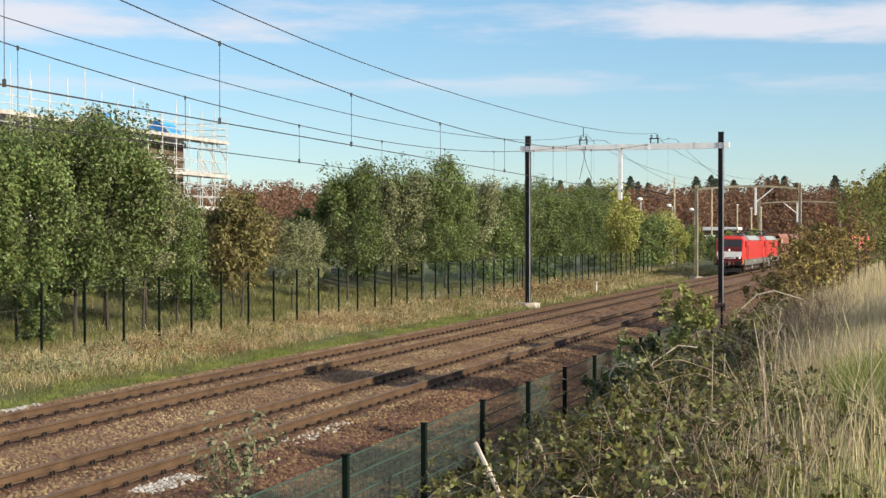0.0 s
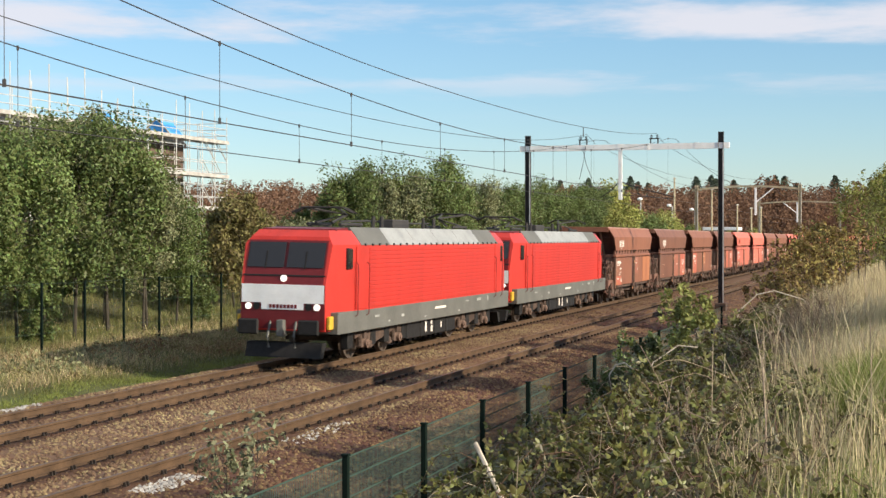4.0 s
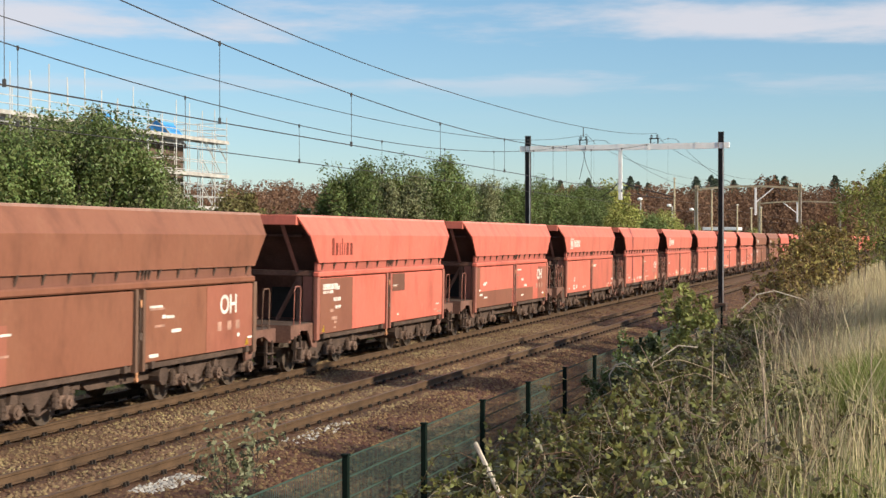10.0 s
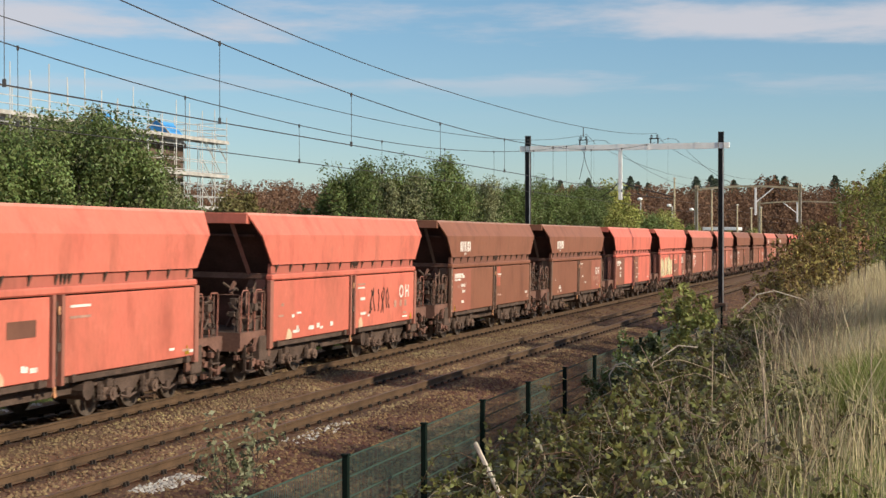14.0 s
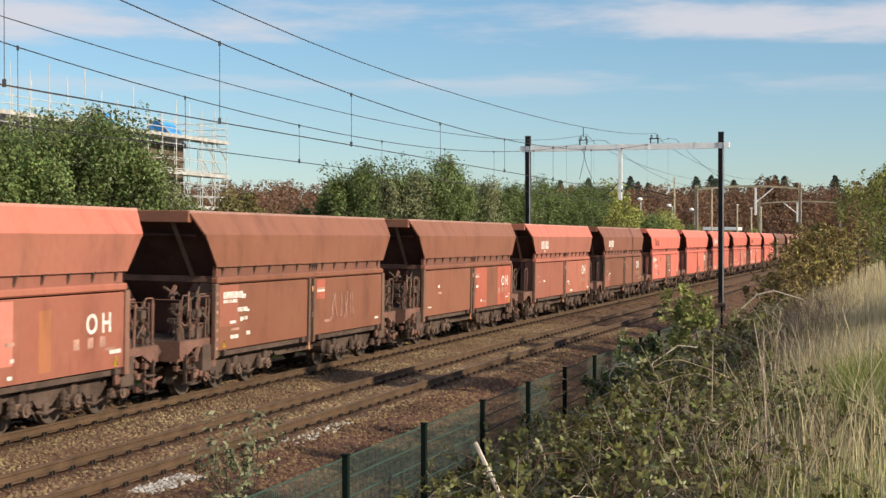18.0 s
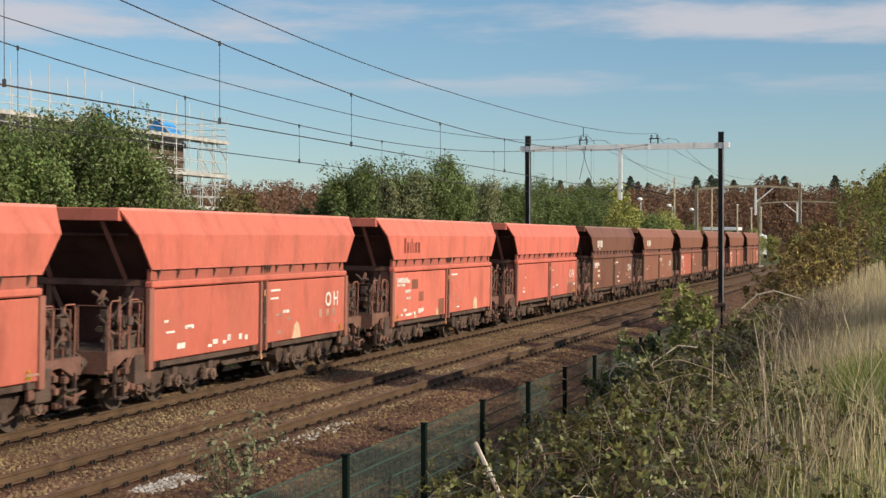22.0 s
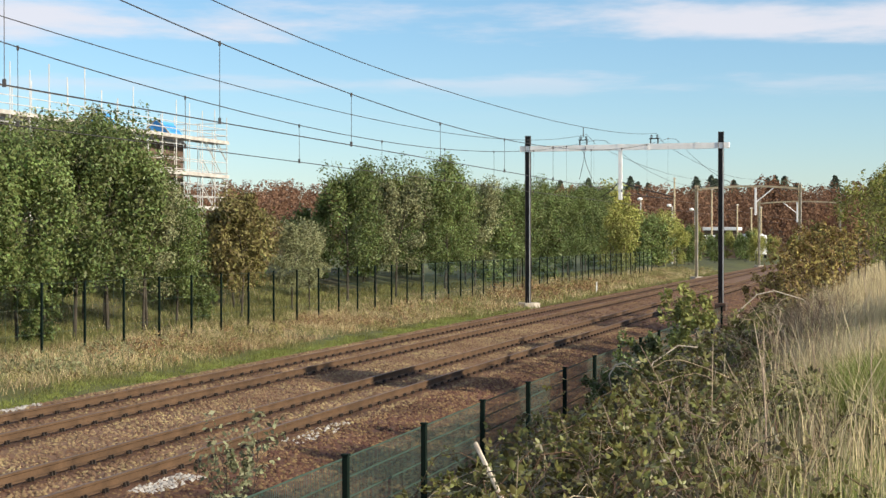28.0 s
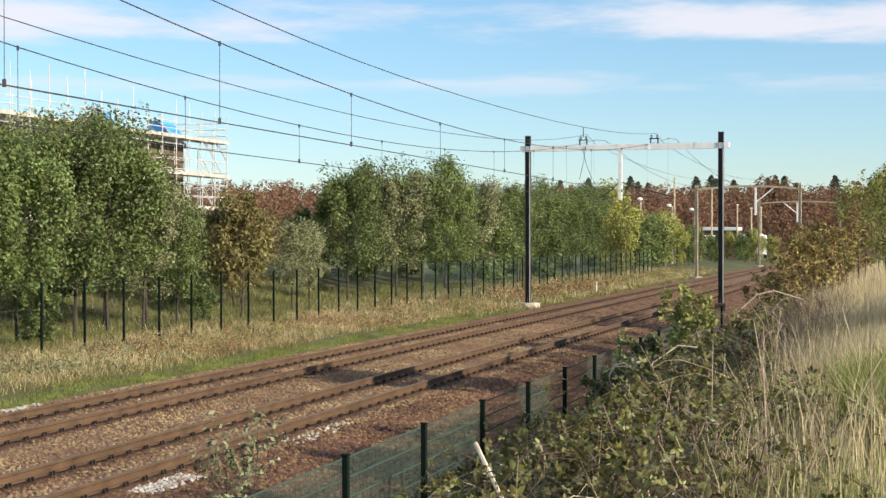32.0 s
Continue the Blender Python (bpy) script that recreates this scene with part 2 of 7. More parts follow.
M_yellow = material("yellow_marking", (0.60, 0.38, 0.04), 0.6, vary=0.2, bump=0)
M_locored = material("traffic_red_paint", (0.54, 0.042, 0.032), 0.4, vary=0.08, scale=0.8, fine=12, bump=0.02, dirt=(0.25, 0.03, 0.02), dirt_amount=0.15, dirt_scale=1.2, streak=0.35)
M_locodark = material("dark_red_paint", (0.15, 0.017, 0.02), 0.45, vary=0.1, bump=0.02)
M_locogrey = material("loco_grey", (0.13, 0.13, 0.118), 0.6, vary=0.15, scale=1.2, fine=15)
M_roofgrey = material("loco_roof_grey", (0.30, 0.31, 0.305), 0.5, vary=0.2, scale=1.5, fine=15)
M_black = material("black_rubber_and_steel", (0.016, 0.015, 0.015), 0.7, vary=0.3)
M_glass = material("dark_window_glass", (0.012, 0.014, 0.017), 0.08, vary=0.05, bump=0, spec=0.6)
M_headlamp = glow("lit_headlamp", (1.0, 0.95, 0.85), 0.7)
M_brickwall = material("brick_building_wall", (0.13, 0.09, 0.07), 0.9, vary=0.2, scale=1, fine=20)
M_blue = material("blue_tarpaulin", (0.07, 0.33, 0.72), 0.5, vary=0.15, scale=1, fine=10)
M_board = material("weathered_planks", (0.44, 0.42, 0.39), 0.85, vary=0.25, scale=2, fine=20)
M_hill = material("far_woodland_floor", (0.09, 0.06, 0.03), 1.0, vary=0.3, scale=0.05, fine=1, bump=0, coords="World")
M_hivis = material("pale_cabin_panels", (0.75, 0.76, 0.76), 0.5, vary=0.1)


# ---- mesh helpers ----
def mesh_object(name, verts, faces, mat, parent=None, label="", kind="", smooth=False):
    me = bpy.data.meshes.new(name)
    me.from_pydata(verts, [], faces)
    if smooth:
        me.polygons.foreach_set("use_smooth", [True] * len(me.polygons))
    me.materials.append(mat)
    ob = new(name, me)
    if parent is not None:
        ob.parent = parent
    return tagged(ob, label=label, kind=kind)


def part(name, bm, mat, parent=None, label="", smooth=False):
    """Links a bmesh as one mesh object under a thing or a part."""
    me = bpy.data.meshes.new(name)
    bm.to_mesh(me)
    bm.free()
    if smooth:
        me.polygons.foreach_set("use_smooth", [True] * len(me.polygons))
    me.materials.append(mat)
    ob = new(name, me)
    if parent is not None:
        ob.parent = parent
    return tagged(ob, label=label)


def again(ob, parent, m, name=None):
    """Another part on the same mesh."""
    o = new(name or ob.name.split(".")[0], ob.data)
    o.parent = parent
    o.matrix_basis = m
    return o


def box(bm, x0, x1, y0, y1, z0, z1, bevel=0.0):
    made = bmesh.ops.create_cube(bm, size=1.0)["verts"]
    for v in made:
        v.co = Vector(((x0 + x1) / 2 + v.co.x * (x1 - x0), (y0 + y1) / 2 + v.co.y * (y1 - y0), (z0 + z1) / 2 + v.co.z * (z1 - z0)))
    if bevel:
        es = list({e for v in made for e in v.link_edges})
        bmesh.ops.bevel(bm, geom=es, offset=bevel, segments=1, affect="EDGES", profile=0.5)
    return bm


def one_box(*a, **k):
    return box(bmesh.new(), *a, **k)


def rod(bm, a, b, r, sides=6, r2=None):
    """A round bar from a to b."""
    a, b = Vector(a), Vector(b)
    q = (b - a).to_track_quat("Z", "Y").to_matrix()
    r2 = r if r2 is None else r2
    rings = []
    for c, w in ((a, r), (b, r2)):
        rings.append([bm.verts.new(c + q @ Vector((math.cos(t) * w, math.sin(t) * w, 0))) for t in [2 * math.pi * i / sides for i in range(sides)]])
    for i in range(sides):
        bm.faces.new((rings[0][i], rings[0][(i + 1) % sides], rings[1][(i + 1) % sides], rings[1][i]))
    bm.faces.new(rings[0][::-1])
    bm.faces.new(rings[1])
    return bm


def pipe(bm, pts, r, sides=5):
    """A bent bar along points."""
    pts = [Vector(p) for p in pts]
    prev = None
    for i, p in enumerate(pts):
        t = (pts[min(i + 1, len(pts) - 1)] - pts[max(i - 1, 0)])
        q = t.to_track_quat("Z", "Y").to_matrix()
        ring = [bm.verts.new(p + q @ Vector((math.cos(2 * math.pi * k / sides) * r, math.sin(2 * math.pi * k / sides) * r, 0))) for k in range(sides)]
        if prev:
            for k in range(sides):
                bm.faces.new((prev[k], prev[(k + 1) % sides], ring[(k + 1) % sides], ring[k]))
        else:
            bm.faces.new(ring[::-1])
        prev = ring
    bm.faces.new(prev)
    return bm


def prism(bm, outline, y0, y1):
    """An x-z outline drawn out from y0 to y1."""
    a = [bm.verts.new((x, y0, z)) for x, z in outline]
    b = [bm.verts.new((x, y1, z)) for x, z in outline]
    k = len(a)
    for i in range(k):
        bm.faces.new((a[i], a[(i + 1) % k], b[(i + 1) % k], b[i]))
    bm.faces.new(a[::-1])
    bm.faces.new(b)
    bmesh.ops.recalc_face_normals(bm, faces=bm.faces[:])
    return bm


def empty(name, m, label, category, group=""):
    ob = new(name)
    ob.empty_display_size = 0.3
    ob.matrix_basis = m
    return tagged(ob, label=label, category=category, group=group)


def leaf_mesh(name, centres, size, rng, mat, long=1.6, face=None, loose=0.7):
    """Many small folded leaves round the given centres, turned more or less to the given faces."""
    k = len(centres)
    n = rng.normal(size=(k, 3)) if face is None else np.asarray(face) + rng.normal(size=(k, 3)) * loose
    n /= np.linalg.norm(n, axis=1)[:, None]
    a = np.cross(n, rng.normal(size=(k, 3)))
    a /= np.linalg.norm(a, axis=1)[:, None]
    b = np.cross(n, a)
    w = size * rng.uniform(0.6, 1.35, (k, 1))
    c = np.asarray(centres)
    v = np.stack([c - a * w * long * 0.5, c + b * w * 0.42 + n * w * 0.12, c + a * w * long * 0.5, c - b * w * 0.42 + n * w * 0.12], axis=1).reshape(-1, 3)
    f = np.arange(4 * k).reshape(k, 4)
    me = bpy.data.meshes.new(name)
    me.vertices.add(4 * k)
    me.vertices.foreach_set("co", v.ravel().astype(np.float32))
    me.loops.add(4 * k)
    me.loops.foreach_set("vertex_index", f.ravel().astype(np.int32))
    me.polygons.add(k)
    me.polygons.foreach_set("loop_start", np.arange(0, 4 * k, 4, dtype=np.int32))
    me.update(calc_edges=True)
    me.materials.append(mat)
    return me


def blade_mesh(name, roots, height, lean, width, rng, mat):
    """Grass blades: bent ribbons of two quads and a tip."""
    k = len(roots)
    roots = np.asarray(roots, float)
    h = height * rng.uniform(0.55, 1.3, (k, 1))
    ang = rng.uniform(0, 2 * math.pi, k)
    side = np.stack([np.cos(ang), np.sin(ang), np.zeros(k)], 1) * width * rng.uniform(0.6, 1.4, (k, 1))
    bend = rng.normal(size=(k, 3)) * lean
    bend[:, 2] = -abs(bend[:, 2]) * 0.3
    up = np.array([0, 0, 1.0])
    mid = roots + up * h * 0.55 + bend * h * 0.25
    tip = roots + up * h + bend * h
    v = np.stack([roots - side, roots + side, mid + side * 0.7, mid - side * 0.7, tip], axis=1).reshape(-1, 3)
    base = (np.arange(k) * 5)[:, None]
    loops = np.concatenate([base + np.array([[0, 1, 2, 3]]), base + np.array([[3, 2, 4]])], axis=1).ravel()
    starts = (np.arange(k) * 7)[:, None] + np.array([[0, 4]])
    me = bpy.data.meshes.new(name)
    me.vertices.add(5 * k)
    me.vertices.foreach_set("co", v.ravel().astype(np.float32))
    me.loops.add(7 * k)
    me.loops.foreach_set("vertex_index", loops.astype(np.int32))
    me.polygons.add(2 * k)
    me.polygons.foreach_set("loop_start", starts.ravel().astype(np.int32))
    me.update(calc_edges=True)
    me.materials.append(mat)
    return me


def smooth_noise(x, y, seed=0.0):
    """Soft plane noise, about -1 to 1, for arrays."""
    s = np.zeros_like(np.asarray(x, float))
    for i, (a, b, c) in enumerate(((1.0, 0.31, 0.5), (-0.47, 1.13, 2.1), (1.9, -1.3, 4.2), (-2.6, -2.2, 0.9))):
        s = s + np.sin(a * x + b * y + c + seed * (1.7 + i)) / (1 + 0.5 * i)
    return s / 2.2


# ---- ground ----
def ground_height(s, d):
    """The lie of the land across and along the line."""
    s, d = np.asarray(s, float), np.asarray(d, float)
    z = np.interp(d, [-60, -8, 0.0, 1.0, 2.0, 3.0, 4.0, 4.6, 5.2, 8.8, 9.4, 10.0, 17.6, 18.7, 20.0, 22.5, 25.0, 60.0, 200.0],
                  [2.4, 2.1, 1.95, 1.75, 1.25, 0.62, 0.02, -0.32, -0.46, -0.60, -0.58, -0.37, -0.23, -0.50, -0.42, -0.25, -0.12, 0.0, 0.0])
    z = z + np.interp(d, [27.0, 31.0, 38.0, 44.0], [0.0, 0.25, 1.5, 1.9]) * np.clip((135 - s) / 40, 0, 1)
    rough = np.where((d > 9.2) & (d < 19), 0.0, 1.0)
    return z + rough * 0.06 * smooth_noise(s * 0.6, d * 0.9)


def build_ground():
    ss = np.concatenate([np.arange(-1400, -60, 60), np.arange(-60, 0, 4), np.arange(0, 70, 0.5), np.arange(70, 160, 1.5), np.arange(160, 400, 8), np.arange(400, 1460, 60)])
    dd = np.concatenate([np.arange(-1400, -60, 80), np.arange(-60, -4, 4), np.arange(-4, 9, 0.4), [9.2, 9.4, 9.7, 10.0, 12.0, 15.0, 17.6, 18.0, 18.7], np.arange(19, 28, 0.5), np.arange(28, 60, 2), np.arange(60, 1500, 80)])
    S, D = np.meshgrid(ss, dd, indexing="ij")
    P = places(S.ravel(), D.ravel(), ground_height(S, D).ravel())
    a, b = len(ss), len(dd)
    i = np.arange(a * b).reshape(a, b)
    f = np.stack([i[:-1, :-1], i[1:, :-1], i[1:, 1:], i[:-1, 1:]], -1).reshape(-1, 4)
    ob = mesh_object("ground", P.tolist(), f[:, ::-1].tolist(), M_soil, kind="structure", smooth=True)
    tagged(ob, "rough soil and leaf litter of the cutting and bank", "ground")


build_ground()


def bed_height(d):
    xs, zs = [5.2, 7.0, 8.8, 9.95], [-0.44, -0.50, -0.52, -0.325]
    for r in (D4, D3, D2, D1):
        xs += [r - 0.36, r, r + 0.30]
        zs += [bank(r) - 0.235, bank(r) - 0.225, bank(r) - 0.235]
    return np.interp(d, xs + [17.75, 18.95], zs + [-0.19, -0.48])


def stones(name, n, s0, s1, d0, d1, size, seed, label, height, rusty, mat=None):
    """Loose ballast stones as small uneven lumps."""
    rng = np.random.default_rng(seed)
    s, d = rng.uniform(s0, s1, n), rng.uniform(d0, d1, n)
    gap = np.min([abs(d - r) for r in (D1, D2, D3, D4)], axis=0)
    ok = (gap > 0.085) & ((gap < 0.36) if rusty else (gap > 0.26))
    s, d = s[ok], d[ok]
    n = len(s)
    z = height(d) + rng.uniform(-0.004, 0.022, n)
    c = places(s, d, z)
    base = np.array([[1, 0, 0], [0, 1, 0], [-1, 0, 0], [0, -1, 0], [0, 0, 1], [0, 0, -1]], float)
    faces = np.array([[0, 1, 4], [1, 2, 4], [2, 3, 4], [3, 0, 4]])
    v = base[None] * rng.uniform(0.5, 1.3, (n, 6, 1)) * size * rng.uniform(0.7, 1.3, (n, 1, 1)) * np.array([1, 1, 0.75])
    t = rng.uniform(0, 6.28, n)
    x = v[:, :, 0] * np.cos(t)[:, None] - v[:, :, 1] * np.sin(t)[:, None]
    y = v[:, :, 0] * np.sin(t)[:, None] + v[:, :, 1] * np.cos(t)[:, None]
    v = np.stack([x, y, v[:, :, 2]], -1)[:, :5] + c[:, None]
    f = faces[None] + (np.arange(n) * 5)[:, None, None]
    me = bpy.data.meshes.new(name)
    me.vertices.add(5 * n)
    me.vertices.foreach_set("co", v.ravel().astype(np.float32))
    me.loops.add(12 * n)
    me.loops.foreach_set("vertex_index", f.ravel().astype(np.int32))
    me.polygons.add(4 * n)
    me.polygons.foreach_set("loop_start", np.arange(0, 12 * n, 3, dtype=np.int32))
    me.update(calc_edges=True)
    me.materials.append(mat or (M_ballast_rust if rusty else M_ballast))
    tagged(new(name, me), label, "ballast", kind="stuff")


def build_track_bed():
    # ballast body, a low trapezoid under both tracks
    ss = np.concatenate([np.arange(-880, 0, 40), np.arange(0, 160, 2.0), np.arange(160, 1400, 20)])
    prof = [(5.2, -0.44), (7.0, -0.50), (8.8, -0.52), (9.95, -0.325)]
    for r in (D4, D3, D2, D1):
        prof += [(r - 0.36, bank(r) - 0.235), (r - 0.355, bank(r) - 0.235), (r, bank(r) - 0.225), (r + 0.30, bank(r) - 0.235), (r + 0.305, bank(r) - 0.235)]
    prof += [(17.75, -0.19), (18.95, -0.48)]
    S, D = np.meshgrid(ss, [p[0] for p in prof], indexing="ij")
    Z = np.broadcast_to([p[1] for p in prof], S.shape) + 0.012 * smooth_noise(S * 1.3, D * 2.0)
    P = places(S.ravel(), D.ravel(), Z.ravel() + 0.008)
    a, b = S.shape
    i = np.arange(a * b).reshape(a, b)
    f = np.stack([i[:-1, :-1], i[1:, :-1], i[1:, 1:], i[:-1, 1:]], -1).reshape(-1, 4)[:, ::-1]
    bed = mesh_object("track_bed", P.tolist(), f.tolist(), M_ballast, kind="structure")
    bed.data.materials.append(M_ballast_rust)
    bed.data.materials.append(M_ballast_brown)
    strip = np.zeros(b - 1, np.int32)
    strip[:4] = 2
    for q in range(4):
        strip[5 + q * 5:8 + q * 5] = 1
    bed.data.polygons.foreach_set("material_index", np.tile(strip, a - 1))
    tagged(bed, "rust-tinted crushed stone ballast bed of a double track", "track bed")
    stones("ballast", 62000, 14, 62, 10.3, 18.8, 0.045, 3, "loose crushed ballast stones between the rails", bed_height, False)
    stones("ballast", 42000, 14, 62, 5.4, 10.4, 0.046, 6, "brown ballast stones on the shoulder by the fence", bed_height, False, M_ballast_brown)
    stones("ballast", 34000, 62, 125, 6.0, 18.8, 0.05, 4, "rust-brown ballast stones farther along the track", bed_height, False, M_ballast_brown)
    stones("ballast", 30000, 14, 62, 10.5, 16.8, 0.034, 5, "rust-stained ballast stones beside the rails", bed_height, True)
    for k, (a, b, d0, d1, n) in enumerate(((19.6, 21.2, 10.2, 10.75, 380), (25.2, 28.2, 10.2, 10.75, 90), (27.0, 28.4, 17.6, 18.2, 260))):
        stones("ballast", n, a, b, d0, d1, 0.05, 70 + k, "patch of lime-whitened ballast stones", bed_height, False, M_lime)
    # rails
    prof = [(-0.036, 0.0), (0.036, 0.0), (0.036, -0.035), (0.010, -0.05), (0.010, -0.135), (0.07, -0.15), (0.07, -0.165), (-0.07, -0.165), (-0.07, -0.15), (-0.010, -0.135), (-0.010, -0.05), (-0.036, -0.035)]
    k = len(prof)
    for r in (D1, D2, D3, D4):
        S = np.repeat(ss, k)
        D = np.tile([r + p[0] for p in prof], len(ss))
        Z = np.tile([bank(r) + p[1] for p in prof], len(ss))
        P = places(S, D, Z)
        f = []
        for j in range(len(ss) - 1):
            for q in range(k):
                f.append((j * k + q, j * k + (q + 1) % k, (j + 1) * k + (q + 1) % k, (j + 1) * k + q))
        rail = tagged(mesh_object("rail", P.tolist(), f, M_rail, kind="structure"), "rust-brown steel running rail", "rail")
        rail.data.materials.append(M_railtop)
        idx = np.zeros(len(f), np.int32)
        idx[0::k] = 1
        rail.data.polygons.foreach_set("material_index", idx)


build_track_bed()


def build_fastenings():
    """Sleeper ends with their clips: 0.6 m apart under each rail."""
    starts = ((D1, 25.67), (D2, 22.783), (D3, 19.034), (D4, 18.605))
    for r, s0 in starts:
        clip = None
        vs, fs = [], []
        first = s0 - 0.6 * int((s0 - 15) / 0.6)
        for i in range(170):
            s = first + 0.6 * i
            m = on_line(s, r, bank(r))
            for dy in (-0.125,):
                for cx in (-0.045, 0.045):
                    b = len(vs)
                    for x, y, z in ((-0.016, -0.03, -0.18), (0.016, -0.03, -0.18), (0.016, 0.03, -0.18), (-0.016, 0.03, -0.18), (-0.012, -0.02, -0.115), (0.012, -0.02, -0.115), (0.012, 0.02, -0.115), (-0.012, 0.02, -0.115)):
                        vs.append(tuple(m @ Vector((x + cx, y + dy, z))))
                    fs += [(b, b + 1, b + 5, b + 4), (b + 1, b + 2, b + 6, b + 5), (b + 2, b + 3, b + 7, b + 6), (b + 3, b, b + 4, b + 7), (b + 4, b + 5, b + 6, b + 7)]
        ob = mesh_object("rail_clips", vs, fs, M_clip, kind="stuff")
        tagged(ob, "dark spring clips along a rail foot", "rail clips")


build_fastenings()


# ---- overhead line ----
def steel_mast(parent, h, w, mat, name="mast"):
    """An H-section post with its flanges along the line's y axis."""
    bm = bmesh.new()
    for y in (-w / 2, w / 2):
        box(bm, -w / 2, w / 2, y - 0.011, y + 0.011, 0, h)
    box(bm, -0.009, 0.009, -w / 2 + 0.011, w / 2 - 0.011, 0, h)
    return part(name, bm, mat, parent)


def portal(s, d_left, d_right, beam_z, top_z, foot_z, label, arched=0.0, mast=M_pole_dark):
    g = empty("overhead_line_portal", on_line(s, 0, 0), label, "catenary portal")
    for d, nm in ((d_left, "mast"), (d_right, "mast")):
        m = steel_mast(g, top_z - foot_z, 0.27, mast)
        m.location = (0, d, foot_z)
        # pale strip on the sunward edge only: a lit flange put in as colour
        cap = part("mast_flange_edge", one_box(-0.146, -0.136, -0.15, -0.10, 0, beam_z - foot_z - 0.2), M_galv, m, "pale strip as the sunlit flange edge")
        cap.location = (0.0, -0.0, 0.0)
        base = part("base_plate", one_box(-0.32, 0.32, -0.32, 0.32, 0, 0.04, 0.01), M_pole_dark, m)
        base.location = (0, 0, -0.02)
        for sx in (-1, 1):
            rib = part("stiffener", prism(bmesh.new(), [(0, 0), (0.16 * sx, 0), (0, 0.42)], -0.012, 0.012), M_pole_dark, m)
            rib.location = (0.135 * sx, 0, 0.02)
    foot = bmesh.new()
    bmesh.ops.create_cone(foot, cap_ends=True, segments=8, radius1=0.78, radius2=0.68, depth=0.6)
    f = part("concrete_foot", foot, M_concrete, g, "pale concrete footing")
    f.location = (0, d_left, foot_z - 0.27)
    part("steel_foot", one_box(-0.3, 0.3, d_right - 0.3, d_right + 0.3, foot_z - 0.5, foot_z + 0.16, 0.04), M_under, g, "rust-dark foot")
    n, deep = 10, 0.09 if arched else 0.16
    bm = bmesh.new()
    ys = [d_right - 0.45 + (d_left - d_right + 0.9) * i / n for i in range(n + 1)]
    for i in range(n):
        za, zb = (arched * (1 - (2 * (q / n) - 1) ** 2) for q in (i, i + 1))
        vs = []
        for y, dz in ((ys[i], za), (ys[i + 1], zb)):
            vs.append([bm.verts.new((x, y, beam_z + dz + z)) for x, z in ((-0.1, -deep), (0.1, -deep), (0.1, deep), (-0.1, deep))])
        for q in range(4):
            bm.faces.new((vs[0][q], vs[0][(q + 1) % 4], vs[1][(q + 1) % 4], vs[1][q]))
        bm.faces.new(vs[0])
        bm.faces.new(vs[1][::-1])
    part("beam", bm, M_white if not arched else mast, g, "white painted cross beam" if not arched else "weathered arched cross beam")
    return g


M_mast = material("weathered_tan_mast", (0.50, 0.42, 0.28), 0.8, vary=0.25, scale=1.0, fine=12, bump=0.1)
POLE_L, POLE_R, BEAM = 19.95, 9.09, 8.55
p1 = portal(82.0, POLE_L, POLE_R, BEAM, 9.30, -0.22, "white beam portal on dark steel masts spanning both tracks")


def portal_fittings(g):
    """Drop post, insulator brackets and registration arms of the near portal."""
    mid = 14.65
    part("drop_post", one_box(-0.09, 0.09, mid - 0.1, mid + 0.1, 5.62, BEAM - 0.16, 0.01), M_white, g, "white hanging post")
    for d in (16.75, 12.75):
        bm = bmesh.new()
        for y in (-0.2, 0.2):
            box(bm, -0.04, 0.04, d + y - 0.03, d + y + 0.03, BEAM - 0.12, BEAM + 0.42)
        box(bm, -0.05, 0.05, d - 0.28, d + 0.28, BEAM + 0.42, BEAM + 0.47)
        part("insulator_bracket", bm, M_pole_dark, g)
        for y in (-0.16, 0.16):
            bm = bmesh.new()
            for q in range(4):
                rod(bm, (0, d + y, BEAM + 0.47 + q * 0.05), (0, d + y, BEAM + 0.5 + q * 0.05), 0.065, 8)
            part("insulator", bm, M_pole_dark, g)
    for d, reach in ((NEAR, 0.8), (FAR, -0.8)):
        bm = bmesh.new()
        pipe(bm, [(0, mid + (0.1 if reach < 0 else -0.1), 6.6), (0, (mid + d) / 2, 6.15), (0, d - reach * 0.1, 5.75)], 0.03)
        pipe(bm, [(0, mid, 5.9), (0, d, 5.66)], 0.02)
        part("registration_arm", bm, M_wire, g)
    # a stay rod over the first bracket and two leads that hang below the beam
    part("stay_rod", rod(bmesh.new(), (0, 16.75, BEAM + 0.6), (0, 16.75, BEAM + 1.15), 0.025, 5), M_pole_dark, g)
    for pts in ([(0.12, 16.85, BEAM + 0.1), (0.12, 16.62, BEAM - 0.9), (0.12, 16.3, BEAM - 1.7)], [(-0.12, 16.6, BEAM + 0.1), (-0.12, 16.72, BEAM - 0.8), (-0.12, 16.95, BEAM - 1.75)]):
        part("jumper_cable", pipe(bmesh.new(), pts, 0.016, 4), M_wire, g)
    for y, w in ((mid, 0.16), (13.1, 0.1), (POLE_R + 1.3, 0.12)):
        part("beam_splice", one_box(-0.115, 0.115, y - w, y + w, BEAM - 0.18, BEAM + 0.18), M_white, g)


portal_fittings(p1)
p2 = portal(143.5, 18.6, 8.9, 8.1, 8.6, -0.22, "rust-brown portal with shallow arched beam farther along the tracks", arched=0.35, mast=M_mast)
bm = bmesh.new()
box(bm, -0.1, 0.1, 12.9, 13.1, 5.7, 8.3)
rod(bm, (0, 13.0, 6.9), (0, 11.3, 8.3), 0.07)
part("drop_post", bm, M_white, p2, "white hanging post with brace")


